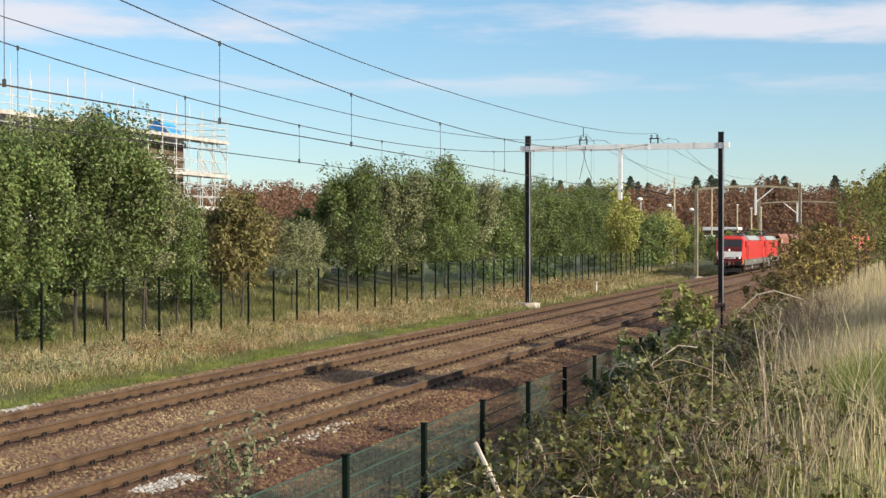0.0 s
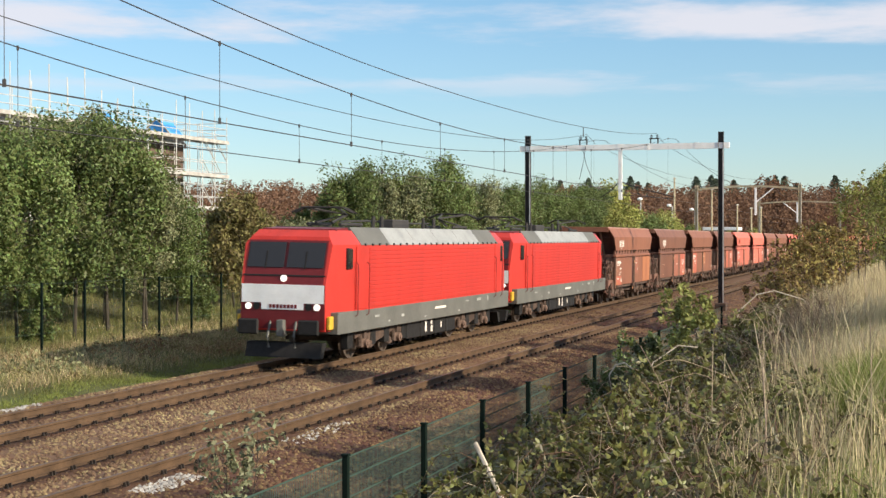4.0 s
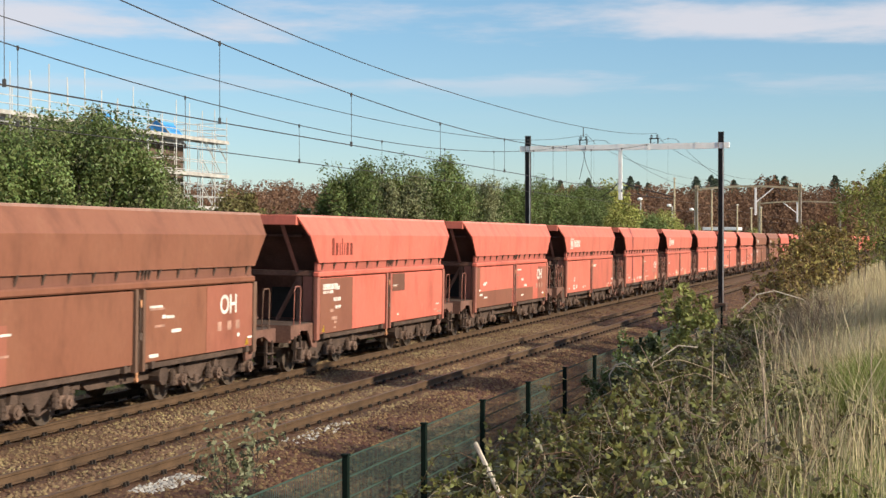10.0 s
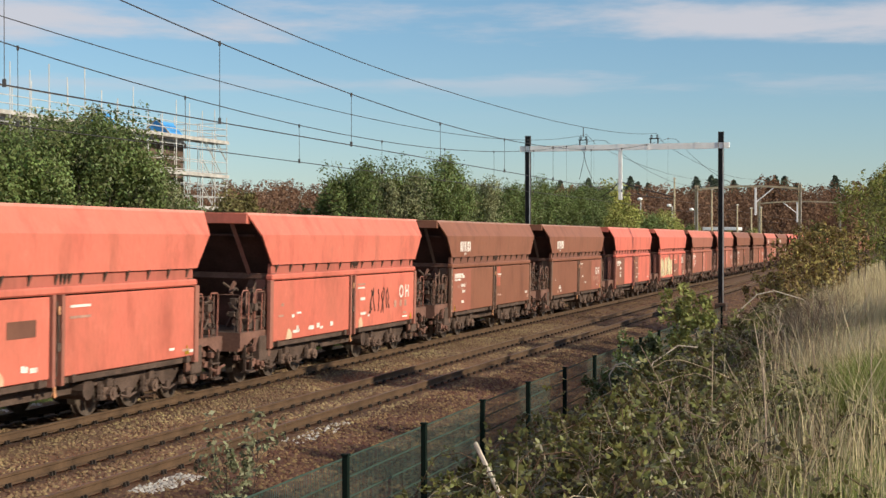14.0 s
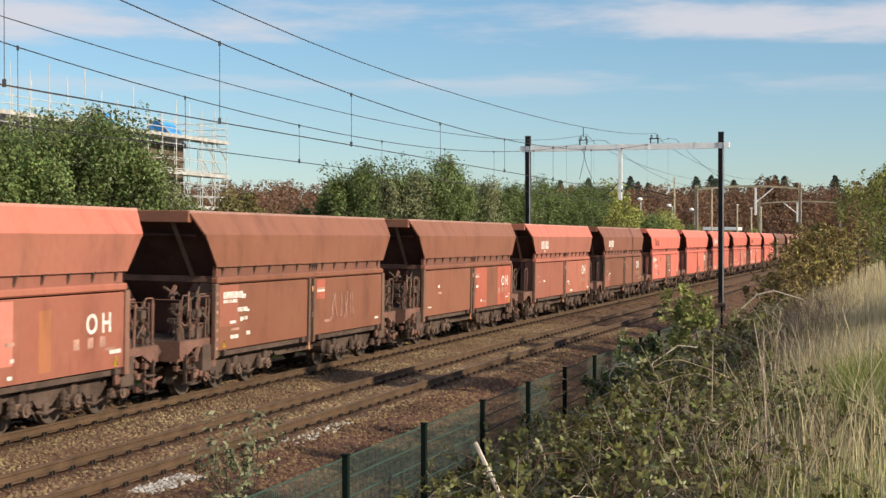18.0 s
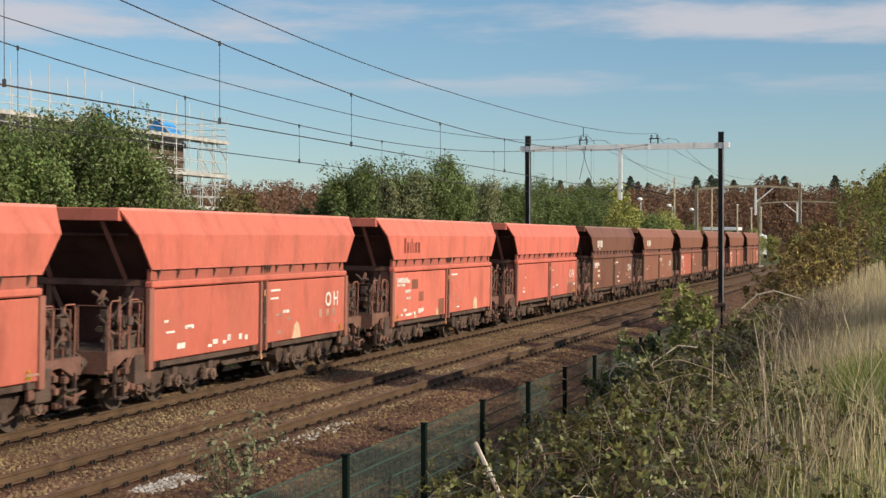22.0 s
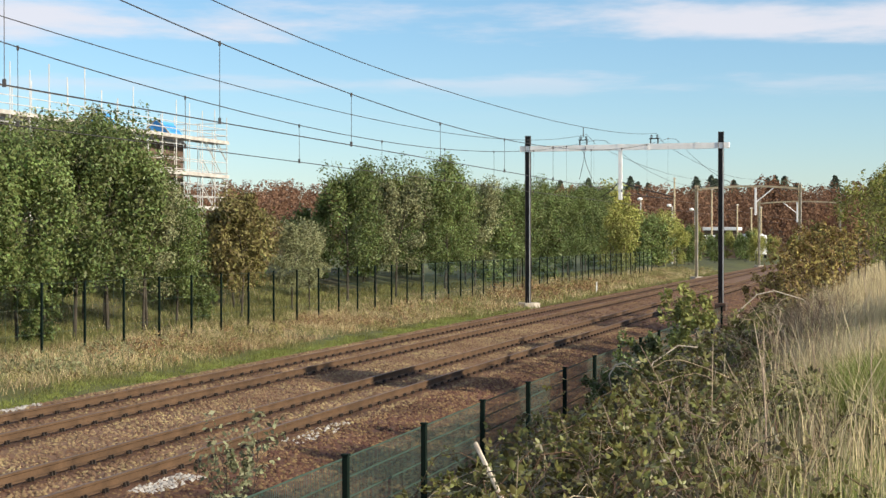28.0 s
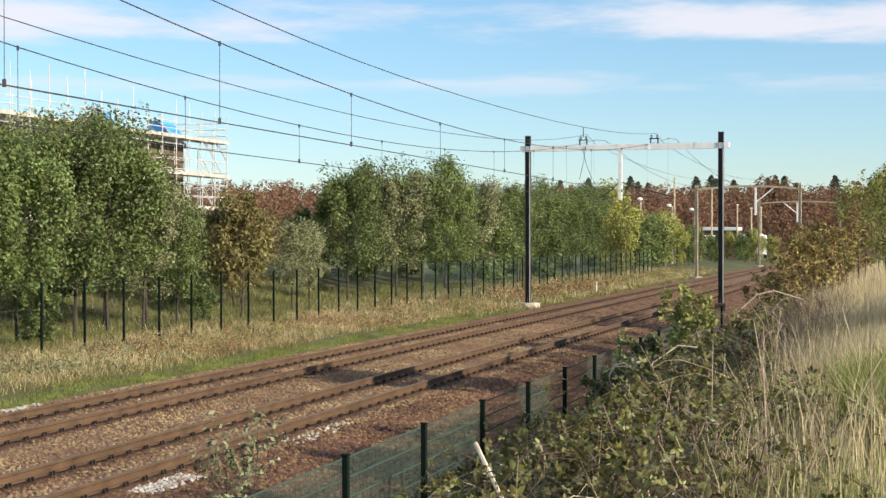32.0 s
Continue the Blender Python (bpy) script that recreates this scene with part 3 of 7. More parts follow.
p3 = portal(206.0, 18.9, 8.2, 8.2, 8.6, -0.22, "far portal with shallow arched beam over the tracks", arched=0.3, mast=M_mast)
bm = bmesh.new()
box(bm, -0.1, 0.1, 13.7, 13.9, 5.7, 8.4)
rod(bm, (0, 13.8, 6.9), (0, 15.6, 8.3), 0.07)
part("drop_post", bm, M_white, p3, "white hanging post with brace")


def wire(name, pts, r, label, group="overhead wires"):
    bm = pipe(bmesh.new(), pts, r, 5)
    ob = part(name, bm, M_wire)
    return tagged(ob, label, "overhead wire", group)


SPANS = ((2.0, 82.0), (82.0, 143.5), (143.5, 205.0))


def sag(s, low, top):
    for a, b in SPANS:
        if s <= b:
            m, hw = (a + b) / 2, (b - a) / 2
            return low + (top - low) * ((s - m) / hw) ** 2 if hw > 35 else top - (top - low) * 0.6 * (1 - ((s - m) / hw) ** 2)
    return top


def build_wires():
    for d in (NEAR, FAR):
        pts = [at(s, d, 5.58) for s in np.arange(2, 206, 6.0)]
        wire("contact_wire", pts, 0.0115, "dark copper contact wire over a track")
        pts = [at(s, d, sag(s, 6.58, 9.1)) for s in np.arange(2, 206, 3.0)]
        wire("messenger_wire", pts, 0.012, "sagging messenger wire above a contact wire")
        shift = 1.1
        low, mid, before, after = (7.52, 36.5, 0.0018, 0.00085) if d == NEAR else (7.23, 42.0, 0.00105, 0.00128)
        pts = []
        for s in np.arange(2, 206, 3.0):
            z = low + (before if s < mid else after) * (s - mid) ** 2 if s < 84 else sag(s, 8.0, 9.1)
            pts.append(at(s, d + shift * min(1, max(0, (s - 42) / 40.0)) ** 2, z))
        wire("feeder_wire", pts, 0.011, "sagging feeder wire carried on the portal beams")
        for s in np.arange(18.0, 82, 6.9) - (0.4 if d == FAR else 0.0):
            top = sag(s, 6.58, 9.1)
            bm = rod(bmesh.new(), at(s, d, 5.58), at(s, d, top), 0.006 if s < 60 else 0.0035, 4)
            rod(bm, at(s, d, 5.55), at(s, d, 5.66), 0.03, 5)
            rod(bm, at(s, d, top - 0.06), at(s, d, top + 0.03), 0.025, 5)
            tagged(part("dropper", bm, M_wire), "thin dropper wire with small clamps", "dropper", "droppers")


build_wires()


# ---- fences ----
def mesh_fence(name, s0, step, count, d, z0, z1, wires_h, wires_v, label, post_w, r):
    """Posts with welded wire panels between."""
    g = empty(name, on_line(s0, d, 0), label, "fence")
    inv = g.matrix_basis.inverted()
    post = None
    for i in range(count):
        m = inv @ on_line(s0 + i * step, d, 0)
        if post is None:
            bm = one_box(-post_w / 2, post_w / 2, -post_w / 2, post_w / 2, z0 - 0.3, z1, 0.006)
            box(bm, -post_w / 2 - 0.006, post_w / 2 + 0.006, -post_w / 2 - 0.006, post_w / 2 + 0.006, z1, z1 + 0.02)
            post = part("post", bm, M_green, g)
            post.matrix_basis = m
        else:
            again(post, g, m)
        if i == count - 1:
            continue
    panel = None
    for i in range(count - 1):
        m = inv @ on_line(s0 + i * step, d, 0)
        if panel is None:
            vs, fs = [], []
            for k in range(1, wires_v):
                x = step * k / wires_v
                vs += [(x - r, 0.03, z0), (x + r, 0.03, z0), (x + r, 0.03, z1 - 0.02), (x - r, 0.03, z1 - 0.02)]
            for k in range(wires_h):
                z = z0 + (z1 - 0.03 - z0) * k / (wires_h - 1)
                vs += [(0, 0.034, z - r), (step, 0.034, z - r), (step, 0.034, z + r), (0, 0.034, z + r)]
                vs += [(0, 0.026, z - r), (step, 0.026, z - r), (step, 0.026, z + r), (0, 0.026, z + r)]
            fs = [tuple(range(q, q + 4)) for q in range(0, len(vs), 4)]
            panel = mesh_object("mesh_panel", vs, fs, M_mesh, g, "welded green wire mesh")
            panel.matrix_basis = m
        else:
            again(panel, g, m)
    return g


mesh_fence("mesh_fence", 8.3, 2.5, 16, 4.9, -0.45, 1.36, 10, 62, "low green wire mesh fence beside the ballast", 0.06, 0.0072)
mesh_fence("steel_fence", 37.2, 2.5, 16, 24.75, -0.2, 2.1, 4, 4, "tall dark green wire fence before the trees", 0.07, 0.003)
mesh_fence("steel_fence", 77.2, 2.5, 32, 24.75, -0.2, 2.1, 5, 20, "tall dark green wire fence farther along the line", 0.07, 0.008)
mesh_fence("steel_fence", 22.2, 2.5, 7, 24.75, -0.2, 2.1, 4, 4, "tall dark green wire fence before the trees", 0.07, 0.003)


def white_post():
    bm = one_box(-0.035, 0.035, -0.035, 0.035, -0.5, 0.42, 0.01)
    box(bm, -0.04, 0.04, -0.04, 0.04, 0.42, 0.47, 0.01)
    ob = part("marker_post", bm, M_white)
    ob.matrix_basis = on_line(101.5, 19.9, 0.0)
    tagged(ob, "short white marker post in the verge", "post")


white_post()


# ---- far buildings and posts ----
def scaffolded_house():
    """A house under construction wrapped in scaffolding, seen over the trees."""
    a, b = Vector((-30.0, 74.0, 0)), Vector((-16.9, 116.0, 0))
    along = (b - a).normalized()
    side = Vector((-along.y, along.x, 0))
    length = (b - a).length
    m = Matrix((along, side, (0, 0, 1))).transposed().to_4x4()
    m.translation = a
    h = empty("house_shell", m, "unfinished brick house with blue tarpaulin roof sheets", "house")
    part("wall", one_box(0.5, length - 4.2, 1.6, 10.0, -0.2, 10.6), M_brickwall, h)
    bm = bmesh.new()
    prism(bm, [(0.3, 10.6), (length - 4.0, 10.6), (length - 5.0, 11.0), (1.5, 11.0)], 1.4, 10.2)
    part("roof", bm, M_board, h, "boarded roof edge")
    for x0, deep, y0, w in ((length - 9.4, 2.2, 0.05, 2.1), (length - 17.5, 1.6, 0.5, 1.5)):
        bm = prism(bmesh.new(), [(y0, 11.05), (y0 + w, 11.05), (y0 + w * 0.55, 12.05), (y0 + w * 0.4, 12.0)], 0.0, deep)
        for v in bm.verts:
            v.co = Vector((x0 + v.co.y, v.co.x, v.co.z))
        part("tarpaulin", bm, M_blue, h, "bright blue tarpaulin over a gable")
        for q in (0.0, 1.0):
            part("rafter", rod(bmesh.new(), (x0 - 0.05, y0 - 0.15 + (w + 0.3) * q, 11.0), (x0 - 0.05, y0 + w * 0.48, 12.2), 0.06, 5), M_board, h)
    g = empty("scaffolding", m, "silver tube scaffolding with plank decks", "scaffolding")
    rng = random.Random(3)
    step = 2.1
    n = int(length / step)
    for i in range(n + 1):
        x = length - i * step
        top = 12.5 + rng.uniform(0, 1.7) + (0.4 if i > 8 else 0)
        for y in (0.0, 1.25):
            part("standard", rod(bmesh.new(), (x, y, -0.2), (x, y, top - 0.8 * y), 0.036, 5), M_galv, g)
    for y in (2.5, 3.7, 4.9, 6.0):
        part("standard", rod(bmesh.new(), (length, y, -0.2), (length, y, 12.4), 0.036, 5), M_galv, g)
    for z in (1.9, 3.8, 5.7, 7.6, 9.4):
        for dz in (0.0, 1.0):
            for y in (0.0, 1.25):
                part("ledger", rod(bmesh.new(), (0, y, z + dz), (length, y, z + dz), 0.03, 5), M_galv, g)
    for z in (11.5, 12.0, 12.5):
        part("guard_rail", rod(bmesh.new(), (0, 0, z), (length, 0, z), 0.035, 5), M_galv, g)
        part("end_rail", rod(bmesh.new(), (length, 0, z), (length, 6.0, z), 0.035, 5), M_galv, g)
    for z in (5.7, 8.2, 10.85):
        bm = bmesh.new()
        for k in range(5):
            box(bm, 0, length + 0.3, 0.05 + k * 0.24, 0.27 + k * 0.24, z, z + 0.06)
        part("plank_deck", bm, M_board, g, "weathered plank deck")
        part("toe_board", one_box(0, length + 0.3, -0.06, -0.02, z, z + 0.25), M_board, g)
    for k in range(6):
        z = 0.0 + k * 1.9
        for x in (length, length - step):
            part("cross_brace", rod(bmesh.new(), (x, 0.0, z), (x - step, 0.0, z + 1.9), 0.035, 5), M_galv, g)
            part("cross_brace", rod(bmesh.new(), (x, 0.0, z), (x, 1.25, z + 1.9), 0.035, 5), M_galv, g)
        part("transom", rod(bmesh.new(), (length, -0.1, z + 1.0), (length, 2.4, z + 1.0), 0.035, 5), M_galv, g)


scaffolded_house()


def street_lamp(x, y, h, head):
    g = empty("street_lamp", Matrix.Translation((x, y, 0)), "pale street lamp with a white head", "street lamp", "street lamps")
    part("pole", rod(bmesh.new(), (0, 0, -0.2), (0, 0, h), 0.09, 8, 0.06), M_galv, g)
    bm = bmesh.new()
    bmesh.ops.create_uvsphere(bm, u_segments=12, v_segments=8, radius=0.28)
    for v in bm.verts:
        v.co = Vector((v.co.x * 1.2 - head, v.co.y, v.co.z * 0.75 + h + 0.1))
    part("lamp_head", bm, M_white, g, "white rounded lamp head", smooth=True)
    part("arm", rod(bmesh.new(), (0, 0, h - 0.1), (-head, 0, h + 0.1), 0.05, 6), M_galv, g)


street_lamp(23.6, 177.0, 8.1, 0.1)
street_lamp(32.0, 207.0, 8.0, 0.45)
street_lamp(37.2, 219.0, 7.7, 0.5)


def mast(x, y, h):
    g = empty("line_mast", Matrix.Translation((x, y, 0)), "slender pale mast beside the line", "mast", "far masts")
    part("shaft", rod(bmesh.new(), (0, 0, -0.3), (0, 0, h), 0.16, 6, 0.12), M_mast, g)
    part("cap", one_box(-0.25, 0.25, -0.1, 0.1, h - 0.2, h - 0.05), M_galv, g)


for x, y, h in ((33.4, 214.0, 12.3), (45.5, 251.0, 12.0), (52.0, 262.0, 9.6), (54.5, 262.0, 9.0), (59.0, 275.0, 9.4)):
    mast(x, y, h)


def yard():
    """White sheds and parked vehicles beyond the curve."""
    g = empty("yard_shed", Matrix.Translation((51.0, 272.0, 0)) @ Matrix.Rotation(-0.3, 4, "Z"), "long low white shed beyond the curve", "shed")
    part("wall", one_box(-3.1, 3.0, 0, 6, -0.2, 5.0), M_brickwall, g, "dull panel wall")
    part("roof", one_box(-3.3, 3.2, -0.4, 6.3, 5.0, 5.6, 0.05), M_hivis, g, "white roof fascia")
    for k in range(4):
        part("window", one_box(-3.0 + k * 1.7, -1.9 + k * 1.7, -0.03, 0, 2.2, 3.8), M_glass, g)
    for i, (x, y, s) in enumerate(((44.6, 256.0, 1.0), (46.1, 257.0, 1.0), (47.4, 258.0, 1.0))):
        c = empty("white_van", Matrix.Translation((x, y, 2.2)), "small white parked van", "van", "parked vans")
        part("body", one_box(-0.55, 0.55, -2, 2, 0.3, 1.9, 0.15), M_hivis, c)
        part("windscreen", one_box(-0.5, 0.5, -2.03, -1.98, 1.1, 1.7), M_glass, c)
        for wx in (-0.5, 0.5):
            part("wheel", rod(bmesh.new(), (wx - 0.1, -1.3, 0.32), (wx + 0.1, -1.3, 0.32), 0.32, 10), M_black, c)
    t = empty("lorry", Matrix.Translation((54.2, 256.0, 0.1)), "white lorry parked beyond the curve", "lorry")
    part("cab", one_box(-1.2, 1.2, -2.5, 0, 0.6, 4.0, 0.15), M_hivis, t)
    part("windscreen", one_box(-1.0, 1.0, -2.54, -2.48, 2.2, 3.5), M_glass, t)
    part("box", one_box(-1.25, 1.25, 0.2, 6.0, 1.0, 4.2, 0.05), M_hivis, t)
    for wx in (-1.1, 1.1):
        for wy in (-1.6, 4.0):
            part("wheel", rod(bmesh.new(), (wx - 0.15, wy, 0.5), (wx + 0.15, wy, 0.5), 0.5, 12), M_black, t)


yard()


# ---- trees ----
def tree(name, seed, h, width, bare, leaf, mat, label, category="tree", clumps=60, per=130, dense=1.0, group="trees behind the fence", stems=1, shape="round"):
    """A tapered trunk with limbs and a ragged crown of many leaves."""
    rng = np.random.default_rng(seed)
    g = empty(name, Matrix.Identity(4), label, category, group)
    bm = bmesh.new()
    cent = []
    base = [(0.0, 0.0)] if stems == 1 else [(rng.uniform(-0.35, 0.35), rng.uniform(-0.35, 0.35)) for _ in range(stems)]
    for bx, by in base:
        r0 = 0.010 * h / math.sqrt(stems)
        top = Vector((bx + rng.normal() * 0.25, by + rng.normal() * 0.25, h * 0.82))
        mid = Vector((bx + rng.normal() * 0.12, by + rng.normal() * 0.12, h * 0.4))
        rod(bm, (bx, by, -0.3), mid, r0, 7, r0 * 0.65)
        rod(bm, mid, top, r0 * 0.65, 6, r0 * 0.15)
        for _ in range(max(6, int(clumps * 0.4 / stems))):
            z = rng.uniform(bare * h, 0.9 * h)
            u = z / h
            if shape == "round":
                rad = width * 0.5 * math.sqrt(max(0.05, 1 - ((u - 0.55) / 0.52) ** 2))
            elif shape == "cone":
                rad = width * 0.5 * (1.05 - u)
            else:
                rad = width * 0.5 * (0.55 + 0.45 * math.sin(u * 3.1))
            t = rng.uniform(0, 2 * math.pi)
            q = rad * rng.uniform(0.55, 1.0)
            start = mid.lerp(top, max(0.0, (z - h * 0.42) / (h * 0.5))) if z > h * 0.42 else Vector((bx, by, z * 0.85))
            end = Vector((start.x + math.cos(t) * q, start.y + math.sin(t) * q, z + rng.uniform(0.0, 0.12) * h))
            rod(bm, start, end, r0 * 0.3, 4, r0 * 0.08)
            cent.append(end)
            cent.append(start.lerp(end, 0.6))
    part("trunk", bm, M_bark, g)
    while len(cent) < clumps:
        z = rng.uniform(bare * h, h)
        u = z / h
        rad = width * 0.5 * (math.sqrt(max(0.03, 1 - ((u - 0.55) / 0.5) ** 2)) if shape != "cone" else 1.05 - u)
        t = rng.uniform(0, 2 * math.pi)
        q = rad * math.sqrt(rng.uniform(0.15, 1.0))
        cent.append(Vector((math.cos(t) * q, math.sin(t) * q, z)))
    # ragged leader shoots that break the outline
    for _ in range(clumps // 5):
        t, q = rng.uniform(0, 2 * math.pi), width * 0.5 * math.sqrt(rng.uniform(0, 0.75))
        z = h * (0.93 - 0.35 * (q / (width * 0.5)) ** 2) + rng.uniform(-0.02, 0.06) * h
        cent += [Vector((math.cos(t) * q, math.sin(t) * q, z - 0.035 * h * k)) for k in range(3)]
    c = np.array([tuple(v) for v in cent])
    n = len(c) * per
    pick = np.sort(rng.integers(0, len(c), n))
    size = rng.uniform(0.55, 1.45, (len(c), 1))
    size[-(clumps // 5) * 3:] *= 0.55
    out = rng.normal(size=(n, 3))
    out /= np.linalg.norm(out, axis=1)[:, None]
    lump = out * (0.45 + 0.6 * rng.uniform(size=(n, 1)) ** 0.7) * (0.088 * h * dense) * size[pick] * np.array([0.95, 0.95, 1.2])
    lump += 0.2 * np.sin(lump[:, [1, 2, 0]] * 17 + c[pick]) * (0.088 * h * dense)
    pos = c[pick] + lump
    pos[:, 2] = np.maximum(pos[:, 2], bare * h * 0.75 + 0.05 * rng.normal(size=n))
    axis = c[pick] - np.array([0, 0, h * 0.5])
    face = out + 0.35 * axis / np.linalg.norm(axis, axis=1)[:, None] + np.array([0, 0, 0.35])
    crown = new("crown", leaf_mesh("crown", pos, leaf, rng, mat, face=face, loose=0.95))
    crown.parent = g
    return g


def plant(kind, s, d, scale=1.0, turn=0.0, first=[]):
    m = Matrix.Translation(at(s, d, float(ground_height(s, d)))) @ Matrix.Rotation(turn, 4, "Z") @ Matrix.Scale(scale, 4)
    if kind not in first:
        first.append(kind)
        kind.matrix_basis = m
        return kind
    ob = copy_thing(kind, m)
    ob.scale = (scale, scale, scale)
    return ob


def build_trees():
    oak = tree("tree", 11, 8.4, 4.5, 0.27, 0.105, M_leaf, "leafy green deciduous tree behind the fence", clumps=60, per=140, dense=0.92)
    oak2 = tree("tree", 12, 8.0, 4.1, 0.27, 0.105, M_leaf, "leafy green deciduous tree behind the fence", clumps=56, per=140, dense=0.92)
    pale = tree("tree", 13, 8.2, 3.7, 0.25, 0.10, M_leaf_pale, "grey-green poplar behind the fence", clumps=52, per=135, dense=0.82)
    brown = tree("tree", 14, 5.4, 3.0, 0.27, 0.11, M_leaf_brown, "small browning tree behind the fence", clumps=46, per=110, dense=0.95)
    bushy = tree("tree", 15, 5.0, 3.6, 0.14, 0.16, M_leaf, "low bushy green tree behind the fence", clumps=44, per=60, stems=3, dense=1.05)
    yellow = tree("tree", 16, 6.0, 4.0, 0.08, 0.14, M_leaf_yellow, "yellowing bushy tree beside the line", clumps=62, per=90, stems=2)
    rng = random.Random(5)
    tall = {oak: 8.9, oak2: 8.5, pale: 8.7, brown: 5.7, bushy: 5.3, yellow: 6.2}
    # kind, metres along, metres off, height
    row = ((oak, 41.6, 28.0, 7.0), (oak, 42.6, 27.5, 7.7), (pale, 46.5, 29.0, 8.3), (oak2, 46.1, 27.5, 8.3), (oak, 49.3, 28.0, 8.6), (pale, 52.6, 31.0, 8.9), (oak, 51.6, 29.5, 8.6),
           (oak2, 52.3, 28.0, 7.2), (oak2, 53.8, 27.5, 5.4), (oak, 51.8, 32.0, 8.4), (oak2, 38.5, 30.0, 7.1), (pale, 50.5, 27.2, 6.0), (oak2, 36.5, 27.5, 6.4),
           (bushy, 42.3, 26.6, 2.3), (bushy, 55.0, 27.0, 1.8), (brown, 59.9, 27.5, 6.0), (brown, 63.5, 29.5, 5.6), (pale, 65.6, 27.5, 4.8), (pale, 69.0, 28.0, 4.6), (bushy, 62.5, 31.0, 4.2), (brown, 67.5, 31.0, 4.6),
           (oak2, 74.9, 28.2, 7.9), (oak, 81.6, 29.0, 8.5), (pale, 80.8, 27.5, 7.6), (oak2, 89.0, 28.5, 8.6), (oak, 95.2, 29.0, 9.5), (pale, 99.0, 28.0, 8.2), (oak2, 106.9, 28.5, 8.2), 
           (oak, 85.5, 30.5, 7.8), (oak2, 92.0, 27.8, 7.0), (bushy, 102.0, 27.5, 5.5), (oak, 103.5, 30.0, 8.0), (oak, 111.0, 28.0, 7.8), (oak, 115.6, 29.0, 8.4), (oak, 121.3, 28.5, 9.0), (oak2, 127.0, 28.0, 7.8), (oak2, 131.2, 28.5, 8.8), (bushy, 118.0, 27.5, 5.5),
           (oak, 137.0, 28.5, 8.4), (oak, 143.5, 29.5, 9.2), (oak2, 149.9, 30.0, 9.9), (yellow, 146.0, 27.5, 6.5), (yellow, 155.4, 29.0, 9.0), (yellow, 153.0, 27.5, 6.0), (bushy, 160.0, 28.0, 7.0), (bushy, 167.0, 28.0, 6.8), (bushy, 172.6, 28.0, 6.6),
           (yellow, 179.0, 28.5, 6.6), (bushy, 184.0, 29.0, 6.6), (yellow, 194.8, 30.0, 6.8), (yellow, 190.0, 27.8, 5.8), (bushy, 201.0, 28.0, 5.6), (yellow, 207.5, 28.0, 5.3), (bushy, 214.0, 26.0, 4.6), (yellow, 224.0, 21.5, 4.2), (bushy, 232.0, 24.0, 5.0), (yellow, 243.0, 17.5, 4.6), (yellow, 238.0, 20.5, 4.2))
    # undergrowth behind the row
    back = [(bushy, s, 33.5 + (i % 3) * 1.3, 3.4 + (i % 4) * 0.5) for i, s in enumerate([*np.arange(36.0, 130.0, 3.1), *np.arange(131.0, 232.0, 4.5)])]
    for k, s, d, h in (*row, *back):
        plant(k, s, d, h / tall[k], rng.uniform(0, 6))
    # bushes before the yard
    for k, x, y, h in ((bushy, 45.2, 250.0, 4.3), (yellow, 48.6, 253.0, 4.6), (bushy, 51.2, 254.0, 4.4), (yellow, 52.6, 250.0, 4.9), (bushy, 42.5, 246.0, 4.0), (bushy, 49.8, 249.0, 3.4)):
        o = copy_thing(k, Matrix.Translation((x, y, 0.0)) @ Matrix.Rotation(x, 4, "Z"))
        o.scale = (h / tall[k],) * 3


build_trees()


